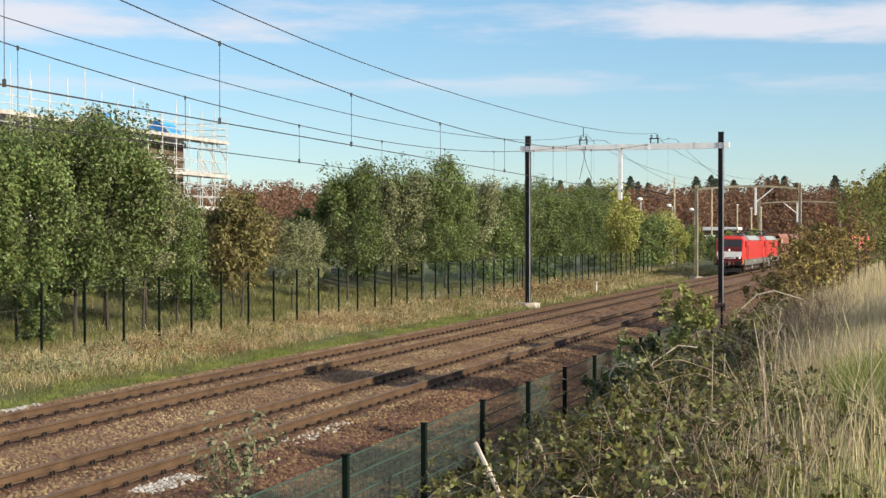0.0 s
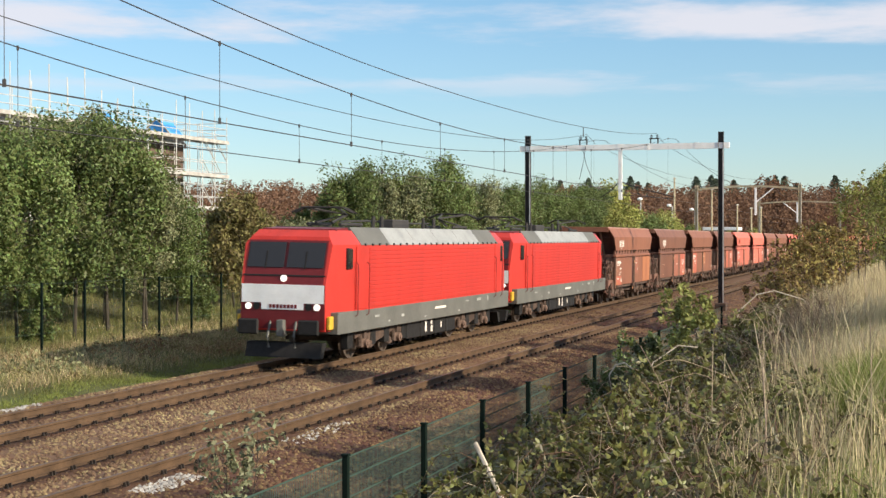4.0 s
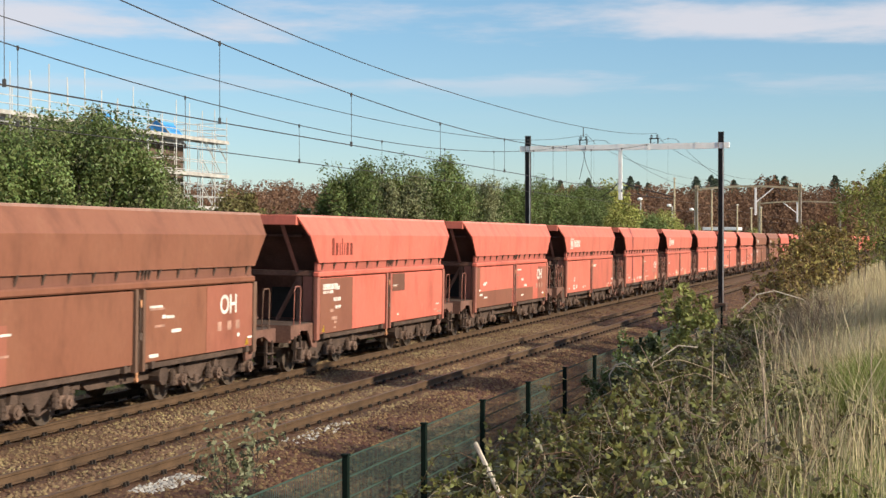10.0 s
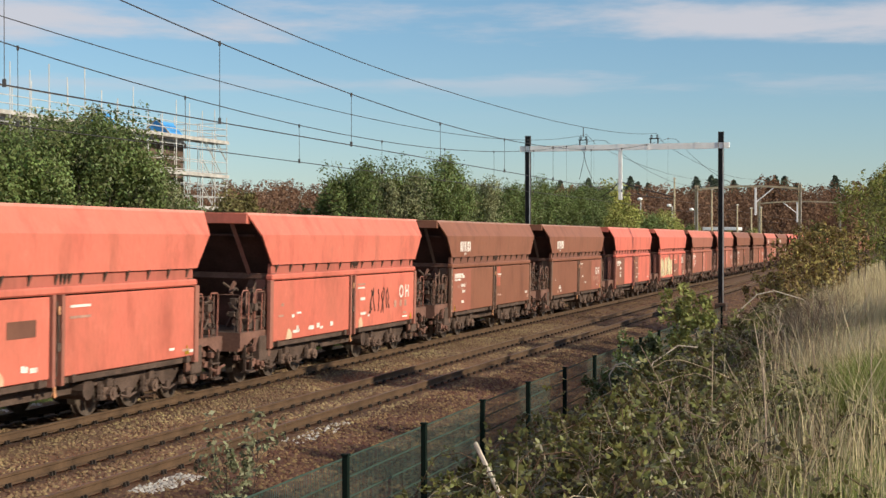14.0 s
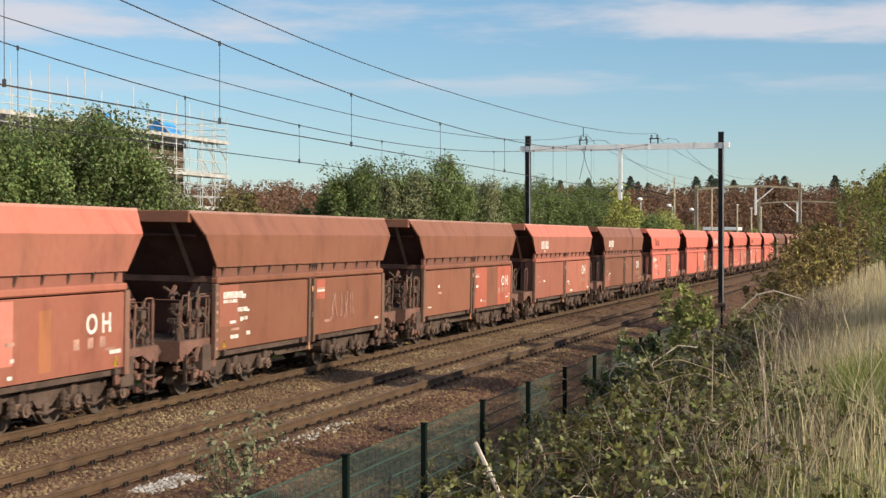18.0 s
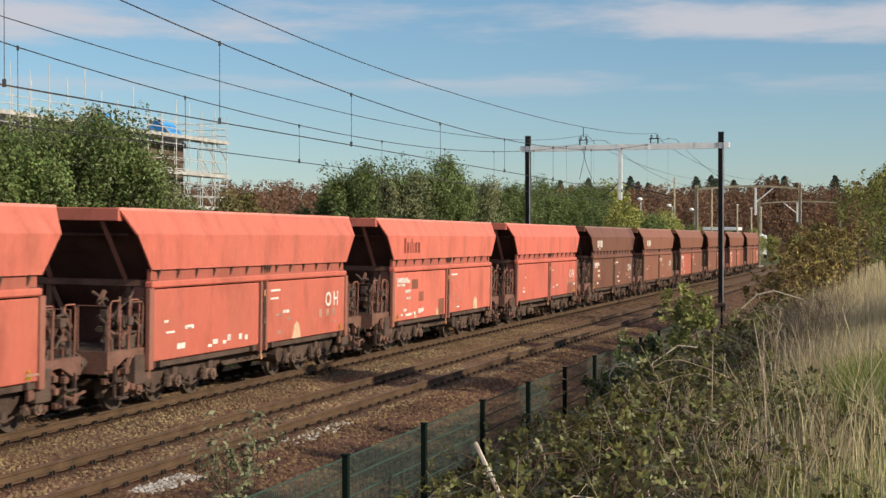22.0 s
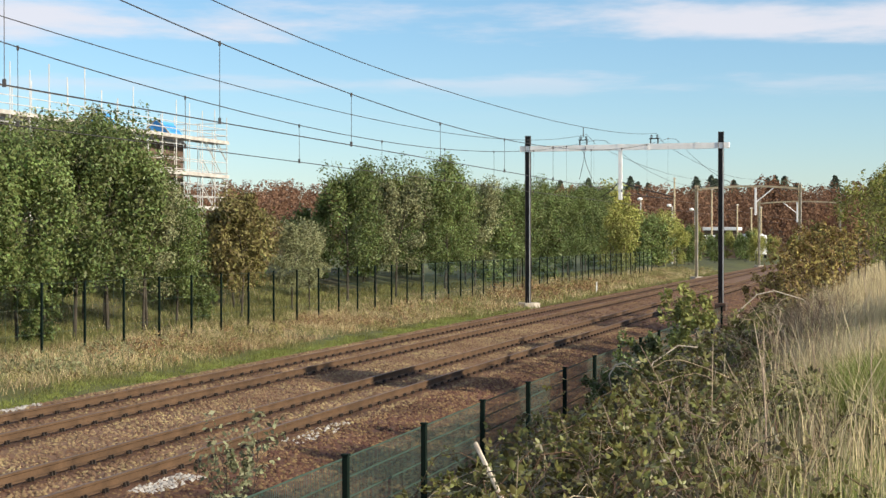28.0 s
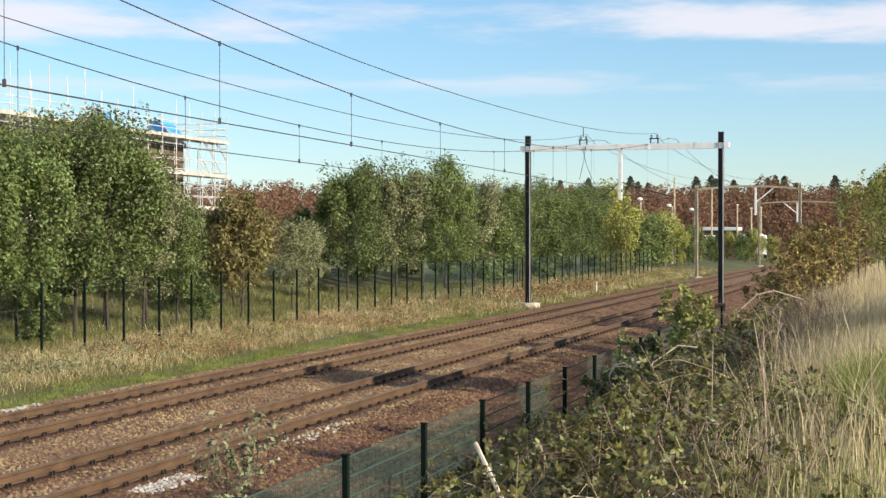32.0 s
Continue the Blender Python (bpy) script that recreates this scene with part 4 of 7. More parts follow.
# ---- far woods ----
def build_woods():
    """A low wooded hill behind everything, in autumn colour, as one crowd of crowns."""
    rng = np.random.default_rng(21)
    hill_v, hill_f = [], []
    xs = np.linspace(-420, 420, 60)
    for x in xs:
        for y, z in ((300, -2.0), (340, 1.0), (420, 8.0), (520, 9.0), (700, -2)):
            hill_v.append((x, y, z + (2.0 * math.sin(x * 0.021) if 1 < z else 0.0)))
    for i in range(len(xs) - 1):
        for j in range(4):
            hill_f.append((i * 5 + j, (i + 1) * 5 + j, (i + 1) * 5 + j + 1, i * 5 + j + 1))
    tagged(mesh_object("backdrop", hill_v, hill_f, M_hill, kind="structure", smooth=True), "distant wooded rise", "hill")
    pos, turn = [], []
    n = 2300
    x = rng.uniform(-230, 300, n)
    y = rng.uniform(330, 470, n)
    gz = np.interp(y, [300, 340, 420, 520], [-2, 1, 8, 9])
    h = rng.uniform(6, 11, n) + np.clip((x - 20) / 40, 0, 1) * 1.6 + np.clip((-x - 15) / 20, 0, 1) * 2.6
    # one taller stand on the crest
    x[:16], y[:16], h[:16] = 89 + rng.normal(size=16) * 2.6, 400, 12.5
    for i in range(n):
        k = 150
        q = rng.normal(size=(k, 3))
        q /= np.linalg.norm(q, axis=1)[:, None]
        q *= (0.75 + 0.25 * rng.uniform(size=(k, 1))) * np.array([2.3, 2.3, h[i] * 0.46])
        pos.append(q + np.array([x[i], y[i], gz[i] + h[i] * 0.55]))
        turn.append(q * np.array([1, 1, 11.0 / h[i]]) / 2.3)
    pos = np.concatenate(pos)
    tagged(new("autumn_woods", leaf_mesh("autumn_woods", pos, 0.62, rng, M_leaf_rust, long=1.2, face=np.concatenate(turn), loose=1.0)), "distant rust-brown autumn woodland", "woods", kind="stuff")
    # conifers standing out of the woods
    fir = empty("conifer", Matrix.Identity(4), "dark conifer on the wooded rise", "conifer", "conifers on the rise")
    part("trunk", rod(bmesh.new(), (0, 0, 0), (0, 0, 14.6), 0.25, 6, 0.04), M_bark, fir)
    u = rng.uniform(0.12, 1.0, 2600)
    t = rng.uniform(0, 6.283, 2600)
    r = 8.0 * (1.03 - u) ** 0.8 * (0.55 + 0.45 * np.sin(u * 60) ** 2) * np.sqrt(rng.uniform(0.2, 1, 2600)) * (0.85 + 0.3 * np.sin(t * 3 + u * 20))
    crown = new("crown", leaf_mesh("crown", np.stack([np.cos(t) * r, np.sin(t) * r, u * 15.0 - r * 0.25], 1), 0.5, rng, M_leaf_dark))
    crown.parent = fir
    spots = [(x, 478 + 9 * math.sin(x), 0.62 + 0.36 * math.sin(x * 2.7) ** 2) for x in (38, 41, 47, 60, 62, 66, 79, 82, 85.5, 88, 90, 93, 95, 98, 104, 106.5, 110, 112, 124, 137)]
    for i, (fx, fy, sc) in enumerate(spots):
        m = Matrix.Translation((fx, fy, 9.0)) @ Matrix.Rotation(i * 1.1, 4, "Z") @ Matrix.Scale(sc, 4)
        if i == 0:
            fir.matrix_basis = m
        else:
            o = copy_thing(fir, m)
            o.scale = (sc, sc, sc)


build_woods()


# ---- the bank's plants ----
def field(name, n, s0, s1, d0, d1, height, lean, width, mat, seed, label, keep=None, kind="stuff"):
    rng = np.random.default_rng(seed)
    s, d = rng.uniform(s0, s1, n), rng.uniform(d0, d1, n)
    if keep is not None:
        w = keep(s, d)
        ok = rng.uniform(size=n) < w
        s, d = s[ok], d[ok]
    P = places(s, d, ground_height(s, d) - 0.02)
    hh = height * (0.75 + 0.35 * smooth_noise(s * 0.8, d * 1.1, seed))
    ob = new(name, blade_mesh(name, P, hh[:, None], lean, width, rng, mat))
    return tagged(ob, label, "grass", kind=kind)


def build_grass():
    clump = lambda s, d: np.clip(0.55 + 0.6 * smooth_noise(s * 0.5, d * 0.8, 2.0), 0.05, 1)
    anti = lambda s, d: np.clip(0.45 - 0.6 * smooth_noise(s * 0.5, d * 0.8, 2.0), 0.0, 1)
    crest = lambda s, d: np.clip(1.25 - d / (0.75 + s * 0.03), 0, 1) * clump(s, d) * np.clip((s - 6.5) / 9, 0.08, 1)
    field("dry_grass", 150000, 6, 40, -2.0, 3.0, 0.74, 0.25, 0.0028, M_straw, 41, "tall bleached dry grass on the bank", crest)
    field("green_grass", 110000, 6, 40, -2.0, 3.0, 0.5, 0.4, 0.0036, M_grass, 42, "green grass among dry stalks on the bank", lambda s, d: np.clip(0.95 - d / 1.5, 0, 1) * anti(s, d))
    field("green_grass", 9000, 10.5, 17, -0.7, 0.3, 0.6, 0.3, 0.004, M_grass, 36, "patch of fresh green grass on the bank")
    field("dead_growth", 60000, 17, 46, 0.5, 3.2, 0.75, 0.5, 0.005, M_deadbrown, 38, "grey-brown dead stems between grass and brambles", lambda s, d: np.clip(1.2 - abs(d - 1.0 - s * 0.03) / 1.1, 0, 1) * clump(s, d))
    field("dead_growth", 22000, 6.5, 20, 0.6, 4.2, 0.38, 0.7, 0.0035, M_deadbrown, 37, "brown dead litter under the brambles")
    field("dry_grass", 30000, 40, 90, -3, 5, 0.7, 0.2, 0.01, M_straw, 43, "tall dry grass farther along the bank", clump)
    # far verge between track and fence: tussocks of pale and reddish grass, green between
    tuft = lambda s, d: np.clip(0.35 + 0.9 * smooth_noise(s * 1.5, d * 1.9, 2.0) * smooth_noise(s * 0.35, d * 0.6, 5.0), 0.03, 1)
    dead = lambda s, d: np.clip(-0.1 + 0.9 * smooth_noise(s * 0.42, d * 0.8, 8.0) + 0.5 * smooth_noise(s * 1.6, d * 2.1, 3.0), 0.0, 1)
    lush = lambda s, d: np.clip(0.55 - 0.6 * smooth_noise(s * 0.5, d * 0.7, 8.0), 0.1, 1)
    field("verge_grass", 60000, 24, 72, 20.5, 26.5, 0.42, 0.55, 0.006, M_straw_verge, 44, "tawny dry grass in tussocks on the far verge", tuft)
    field("verge_grass", 70000, 24, 72, 20.6, 25.5, 0.40, 0.75, 0.006, M_straw_red, 45, "tangled reddish dead growth on the far verge", dead)
    field("verge_grass", 75000, 24, 75, 20.0, 27.0, 0.26, 0.6, 0.007, M_grass_dull, 40, "dull green grass on the far verge", lush)
    field("verge_grass", 60000, 24, 75, 18.8, 20.6, 0.15, 0.5, 0.007, M_grass, 46, "short green grass strip beside the ballast", lambda s, d: np.clip(1.1 - abs(d - 19.6 - 0.4 * smooth_noise(s * 0.9, s * 0.2)) / 0.75, 0, 1))
    field("verge_grass", 70000, 26, 84, 25.5, 42, 0.42, 0.5, 0.009, M_grass_dull, 47, "dull green grass rising under the trees")
    field("verge_grass", 16000, 26, 84, 25.5, 42, 0.5, 0.5, 0.008, M_straw_verge, 50, "dry grass under the trees", tuft)
    field("verge_grass", 36000, 70, 170, 19.6, 28, 0.5, 0.5, 0.016, M_straw_verge, 48, "tawny grass on the far verge", tuft)
    field("verge_grass", 26000, 70, 150, 19.8, 26, 0.5, 0.7, 0.012, M_straw_red, 39, "reddish dead growth farther along the verge", dead)
    field("verge_grass", 45000, 70, 170, 18.8, 32, 0.36, 0.5, 0.018, M_grass_dull, 49, "dull green grass on the far verge")


def herbs(label, n, s0, s1, d0, d1, r, h, leaf, mat, seed, per=90):
    """Low leafy clumps of weeds, each an uneven mound of small leaves."""
    rng = np.random.default_rng(seed)
    pos, face = [], []
    for _ in range(n):
        s, d = rng.uniform(s0, s1), rng.uniform(d0, d1)
        k = int(per * rng.uniform(0.5, 1.6))
        q = rng.normal(size=(k, 3))
        q /= np.linalg.norm(q, axis=1)[:, None]
        q[:, 2] = abs(q[:, 2])
        w = rng.uniform(0.5, 1.3)
        c = np.array(at(s, d, float(ground_height(s, d))))
        pos.append(c + q * np.array([r, r, h]) * w * rng.uniform(0.5, 1.1, (k, 1)))
        face.append(q + np.array([0, 0, 0.4]))
    me = leaf_mesh("weeds", np.concatenate(pos), leaf, rng, mat, face=np.concatenate(face))
    tagged(new("weeds", me), label, "weeds", kind="stuff")


build_grass()
herbs("silvery green weeds in the far verge", 34, 25, 46, 20.8, 24.6, 0.42, 0.5, 0.06, M_leaf_pale, 91)
herbs("green weeds among the verge grass", 90, 30, 80, 20.6, 25.6, 0.35, 0.34, 0.06, M_leaf_brown, 92, 60)
herbs("rusty dead weeds on the far verge", 70, 40, 82, 20.8, 24.5, 0.5, 0.5, 0.055, M_dock, 93, 60)
herbs("rusty low bushes on the far verge", 26, 84, 118, 20.6, 24.0, 0.7, 0.95, 0.09, M_dock, 94, 110)
herbs("green low bushes on the far verge", 34, 84, 175, 20.6, 25.0, 0.7, 0.8, 0.1, M_leaf_brown, 95, 90)


def brambles(name, n_canes, leaves, s0, s1, d0, d1, seed, label, reach=1.0, leaf=0.055):
    """A tangle of arching canes with leaves strung along them."""
    rng = np.random.default_rng(seed)
    g = empty(name, Matrix.Identity(4), label, "brambles")
    bm, red, cent = bmesh.new(), bmesh.new(), []
    for i in range(n_canes):
        s, d = rng.uniform(s0, s1), rng.uniform(d0, d1)
        a = at(s, d, float(ground_height(s, d)))
        t = rng.uniform(0, 6.28)
        ln, hh = reach * rng.uniform(0.5, 1.5), reach * rng.uniform(0.25, 0.8)
        pts = []
        for q in np.linspace(0, 1, 7):
            pts.append(a + Vector((math.cos(t) * ln * q, math.sin(t) * ln * q, 4 * hh * q * (1.02 - q) + 0.02)) + Vector(rng.normal(size=3) * 0.02))
        pipe(bm if i % 3 == 0 else red, pts, rng.uniform(0.002, 0.0045), 4)
        for _ in range(leaves // 2):
            q = rng.uniform(0.1, 1.0) * 6
            k = min(5, int(q))
            cent.append(tuple(pts[k].lerp(pts[k + 1], q - k) + Vector(rng.normal(size=3) * 0.06)))
    tagged(part("cane_tangle", bm, M_cane, g, "bleached dry canes"), kind="stuff")
    tagged(part("cane_tangle", red, M_cane_red, g, "reddish canes"), kind="stuff")
    crown = new("leaves", leaflet_mesh("leaves", np.array(cent), leaf, rng, M_bramble))
    crown.parent = g
    return g


def leaflet_mesh(name, centres, size, rng, mat):
    """Bramble leaves: three pointed leaflets on one stalk, each folded along its rib."""
    k = len(centres)
    n = rng.normal(size=(k, 3)) * 0.8 + np.array([0.2, -0.2, 0.6])
    n /= np.linalg.norm(n, axis=1)[:, None]
    a = np.cross(n, rng.normal(size=(k, 3)))
    a /= np.linalg.norm(a, axis=1)[:, None]
    b = np.cross(n, a)
    w = size * rng.uniform(0.55, 1.3, (k, 1))
    c = np.asarray(centres)
    shape = np.array([(0, 0, 0), (0.45, 0.36, -0.10), (0.85, 0.30, -0.08), (1.25, 0, 0.02), (0.85, -0.30, -0.08), (0.45, -0.36, -0.10)])
    vs = []
    for turn in (0.0, 1.25, -1.25):
        u = a * math.cos(turn) + b * math.sin(turn)
        v = np.cross(n, u)
        vs.append(np.stack([c + w * (u * (x + 0.12) + v * y + n * z) for x, y, z in shape], 1))
    v = np.stack(vs, 1).reshape(-1, 3)
    m = 3 * k
    base = (np.arange(m) * 6)[:, None]
    loops = np.concatenate([base + np.array([[0, 3, 2, 1]]), base + np.array([[0, 5, 4, 3]])], axis=1).ravel()
    me = bpy.data.meshes.new(name)
    me.vertices.add(6 * m)
    me.vertices.foreach_set("co", v.ravel().astype(np.float32))
    me.loops.add(8 * m)
    me.loops.foreach_set("vertex_index", loops.astype(np.int32))
    me.polygons.add(2 * m)
    me.polygons.foreach_set("loop_start", np.arange(0, 8 * m, 4, dtype=np.int32))
    me.update(calc_edges=True)
    me.materials.append(mat)
    return me


def stalks(name, n, s0, s1, d0, d1, h, seed, label):
    """Upright dead stems, some bent over, standing out of the growth."""
    rng = np.random.default_rng(seed)
    bm = bmesh.new()
    for _ in range(n):
        s, d = rng.uniform(s0, s1), rng.uniform(d0, d1)
        a = at(s, d, float(ground_height(s, d)))
        hh = h * rng.uniform(0.5, 1.25)
        lean = Vector(rng.normal(size=3) * 0.22 * hh)
        lean.z = 0
        bow = rng.uniform() < 0.25
        pts = [a, a + Vector((0, 0, hh * 0.5)) + lean * 0.3, a + Vector((0, 0, hh * (0.85 if bow else 0.8))) + lean * 0.7, a + Vector((0, 0, hh * (0.8 if bow else 1.0))) + lean * (1.6 if bow else 1.0)]
        pipe(bm, pts, rng.uniform(0.002, 0.004), 4)
    tagged(part(name, bm, M_cane), label, "dry stalks", kind="stuff")


def arches(n, seed):
    """Long pale canes that bow over the thicket."""
    rng = np.random.default_rng(seed)
    for _ in range(n):
        s, d = rng.uniform(14, 28), rng.uniform(0.8, 2.8)
        a = at(s, d, float(ground_height(s, d)))
        t, ln, hh = rng.uniform(0, 6.28), rng.uniform(0.7, 1.3), rng.uniform(0.5, 0.8)
        pts = [a + Vector((math.cos(t) * ln * q, math.sin(t) * ln * q, hh * (1 - (1 - 1.35 * q) ** 2) + 0.03 * math.sin(q * 9))) for q in np.linspace(0, 1, 9)]
        tagged(part("arching_cane", pipe(bmesh.new(), pts, rng.uniform(0.003, 0.0045), 5), M_cane), "long bleached cane bowing over the brambles", "cane", "arching canes")


def build_bank():
    arches(16, 58)
    brambles("bramble_thicket", 620, 34, 8.0, 18, 1.5, 4.85, 51, "bramble thicket with green leaves on the bank's foot", 0.95, 0.048)
    brambles("bramble_thicket", 260, 30, 9.5, 26, 3.3, 4.8, 57, "tall brambles leaning on the wire fence", 1.2, 0.06)
    brambles("bramble_thicket", 560, 34, 17, 32, 1.8, 4.8, 52, "bramble thicket with green leaves farther along the bank", 1.0, 0.07)
    brambles("bramble_thicket", 240, 18, 31, 60, 2.0, 4.4, 53, "bramble thicket along the bank", 1.1, 0.08)
    brambles("bramble_thicket", 170, 22, 7.2, 13, 0.3, 2.2, 54, "low brambles among the dry grass", 0.62, 0.04)
    brambles("dead_brambles", 300, 2, 20, 34, 1.0, 3.2, 59, "grey leafless tangle of dead brambles on the bank", 0.9, 0.04)
    stalks("dry_stalks", 200, 8.5, 30, 0.0, 2.6, 0.85, 55, "bleached dead stalks standing in the brambles")
    stalks("dry_stalks", 60, 10, 26, 2.4, 4.8, 0.8, 56, "pale dead stems before the wire fence")
    shrub = tree("shrub", 61, 2.3, 0.9, 0.25, 0.075, M_leaf_lime, "small yellow-green shrub at the foot of the bank", "shrub", clumps=34, per=26, stems=3, group="bank shrubs", dense=0.7)
    plant(shrub, 27.1, 3.33, 0.97)
    dark = tree("shrub", 60, 2.0, 1.3, 0.05, 0.075, M_leaf_shade, "low dark green shrub beside the fence", "shrub", clumps=44, per=42, stems=4, group="bank shrubs", dense=0.8)
    plant(dark, 25.0, 4.25, 0.7, 2.0)
    plant(dark, 26.8, 4.3, 0.75, 4.0)
    plant(dark, 23.2, 4.3, 0.55, 5.0)
    plant(dark, 29.0, 4.2, 0.85, 1.0)
    sapling = tree("sapling", 62, 2.3, 0.7, 0.4, 0.042, M_leaf_silver, "grey-leaved young poplar before the track", "sapling", clumps=26, per=16, stems=3, group="bank saplings", dense=0.6)
    plant(sapling, 13.3, 6.1, 1.0)
    # thin trees and autumn shrubs at the crest, whose shade falls on the near track
    thin = tree("birch", 63, 4.6, 2.6, 0.15, 0.085, M_leaf_olive, "thin tree with sparse yellowing leaves on the bank", "tree", clumps=46, per=20, stems=4, group="bank trees", dense=0.75)
    plant(thin, 41.0, -0.1, 0.76)
    plant(thin, 44.5, 0.9, 0.74, 2.0)
    plant(thin, 39.0, -0.4, 0.78, 5.0)
    plant(thin, 36.5, -0.6, 0.7, 3.5)
    plant(thin, 52.5, 0.0, 0.86, 4.0)
    plant(thin, 50.5, -0.6, 0.86, 1.2)
    rusty = tree("hawthorn", 64, 2.7, 2.8, 0.02, 0.085, M_leaf_autumn, "low autumn-brown shrub on the bank", "shrub", clumps=50, per=26, stems=4, group="bank shrubs", dense=0.8)
    plant(rusty, 49.0, 3.6, 0.8)
    plant(rusty, 46.0, 2.4, 0.9, 2.0)
    plant(rusty, 52.5, 3.2, 0.85, 3.0)
    plant(rusty, 57.0, 3.0, 0.95, 4.0)
    plant(rusty, 43.0, 1.6, 0.85, 5.0)
    # taller trees back from the crest, whose shade lies over the tracks and the fence
    shade = tree("tree", 66, 7.4, 3.4, 0.56, 0.12, M_leaf_olive, "leafy tree back from the crest, shading the tracks", "tree", clumps=50, per=130, group="bank trees", dense=0.55)
    for s, d, k in ((33.8, -4.6, 1.0), (47.4, -4.6, 0.78), (60.2, -4.9, 0.8), (68.8, -4.5, 0.8), (21.2, -9.3, 0.9), (16.8, -10.0, 0.88)):
        plant(shade, s, d, k, s)
    plant(thin, 66.0, 0.2, 1.05, 1.0)
    plant(thin, 63.5, -0.4, 1.0, 3.0)
    plant(thin, 78.0, 0.5, 1.0, 3.0)
    plant(rusty, 64.0, 2.8, 1.25, 1.0)
    plant(rusty, 72.0, 3.2, 1.2, 2.5)


build_bank()


def long_canes():
    """A broken pale stick and the longest bowed canes over the thicket."""
    stick = pipe(bmesh.new(), [(0.23, 10.5, 1.98), (0.31, 10.3, 1.83), (0.44, 10.02, 1.58), (0.68, 9.5, 1.14)], 0.017, 7)
    tagged(part("broken_stick", stick, M_stick), "bare bleached stick leaning in the brambles", "stick")
    for pts, r in (([(2.35, 20.0, 0.5), (2.29, 20.0, 1.28), (2.24, 20.0, 1.59), (2.33, 20.0, 1.73), (2.45, 20.0, 1.76), (2.55, 20.0, 1.68)], 0.012),
                   ([(2.55, 21.0, 0.7), (2.77, 21.0, 1.29), (2.98, 21.0, 1.68), (3.33, 21.0, 1.92), (3.73, 21.0, 1.88), (4.1, 21.0, 1.58), (4.3, 21.0, 1.3)], 0.011),
                   ([(5.75, 30.0, 1.2), (6.0, 30.0, 1.98), (6.35, 30.0, 2.3), (6.7, 30.0, 2.38), (7.27, 30.0, 2.21), (7.7, 30.0, 1.85)], 0.013)):
        tagged(part("arching_cane", pipe(bmesh.new(), pts, r, 6), M_stick), "long bleached cane bowing over the brambles", "cane", "arching canes")


M_stick = material("bare_bleached_wood", (0.50, 0.43, 0.34), 0.8, vary=0.25, scale=5, fine=40, bump=0.2)
long_canes()


# ---- the train: two locomotives and thirty-eight hopper wagons on the far track ----
L_WAGON, L_LOCO = 15.0, 19.58
FIRST = 35.31 - 13 * 15.0 + SPEED * 13.0      # middle of the first wagon at the start


def letters(text, height, mat, parent, name="lettering", label=""):
    """Flat letters of the built-in font, facing -y."""
    cu = bpy.data.curves.new(name, "FONT")
    cu.body, cu.size, cu.align_x, cu.extrude, cu.offset = text, height * 1.38, "CENTER", 0.002, 0.012
    tmp = new("tmp", cu)
    me = bpy.data.meshes.new_from_object(tmp.evaluated_get(bpy.context.evaluated_depsgraph_get()))
    bpy.data.objects.remove(tmp)
    bpy.data.curves.remove(cu)
    me.materials.clear()
    me.materials.append(mat)
    ob = new(name, me)
    ob.parent = parent
    ob.rotation_euler = (math.pi / 2, 0, 0)
    return tagged(ob, label)


def plate(name, x0, x1, z0, z1, y, mat, parent, label="", t=0.004):
    return part(name, one_box(x0, x1, y - t, y, z0, z1), mat, parent, label)


def shell(faces, thick=0.035):
    """A closed sheet from corner lists, given a thickness inwards."""
    bm = bmesh.new()
    seen = {}
    for f in faces:
        vs = []
        for c in f:
            k = tuple(round(q, 4) for q in c)
            if k not in seen:
                seen[k] = bm.verts.new(k)
            vs.append(seen[k])
        bm.faces.new(vs)
    bmesh.ops.recalc_face_normals(bm, faces=bm.faces[:])
    bmesh.ops.solidify(bm, geom=bm.faces[:], thickness=thick)
    return bm


def slab(corners, shift):
    """A flat plate: its outer corners, and the way its thickness goes."""
    bm = bmesh.new()
    a = [bm.verts.new(c) for c in corners]
    b = [bm.verts.new(Vector(c) + Vector(shift)) for c in corners]
    k = len(a)
    bm.faces.new(a)
    bm.faces.new(b[::-1])
    for i in range(k):
        bm.faces.new((a[i], a[(i + 1) % k], b[(i + 1) % k], b[i]))
    bmesh.ops.recalc_face_normals(bm, faces=bm.faces[:])
    return bm


def disc(bm, c, r, half, sides=18):
    rod(bm, (c[0], c[1] - half, c[2]), (c[0], c[1] + half, c[2]), r, sides)


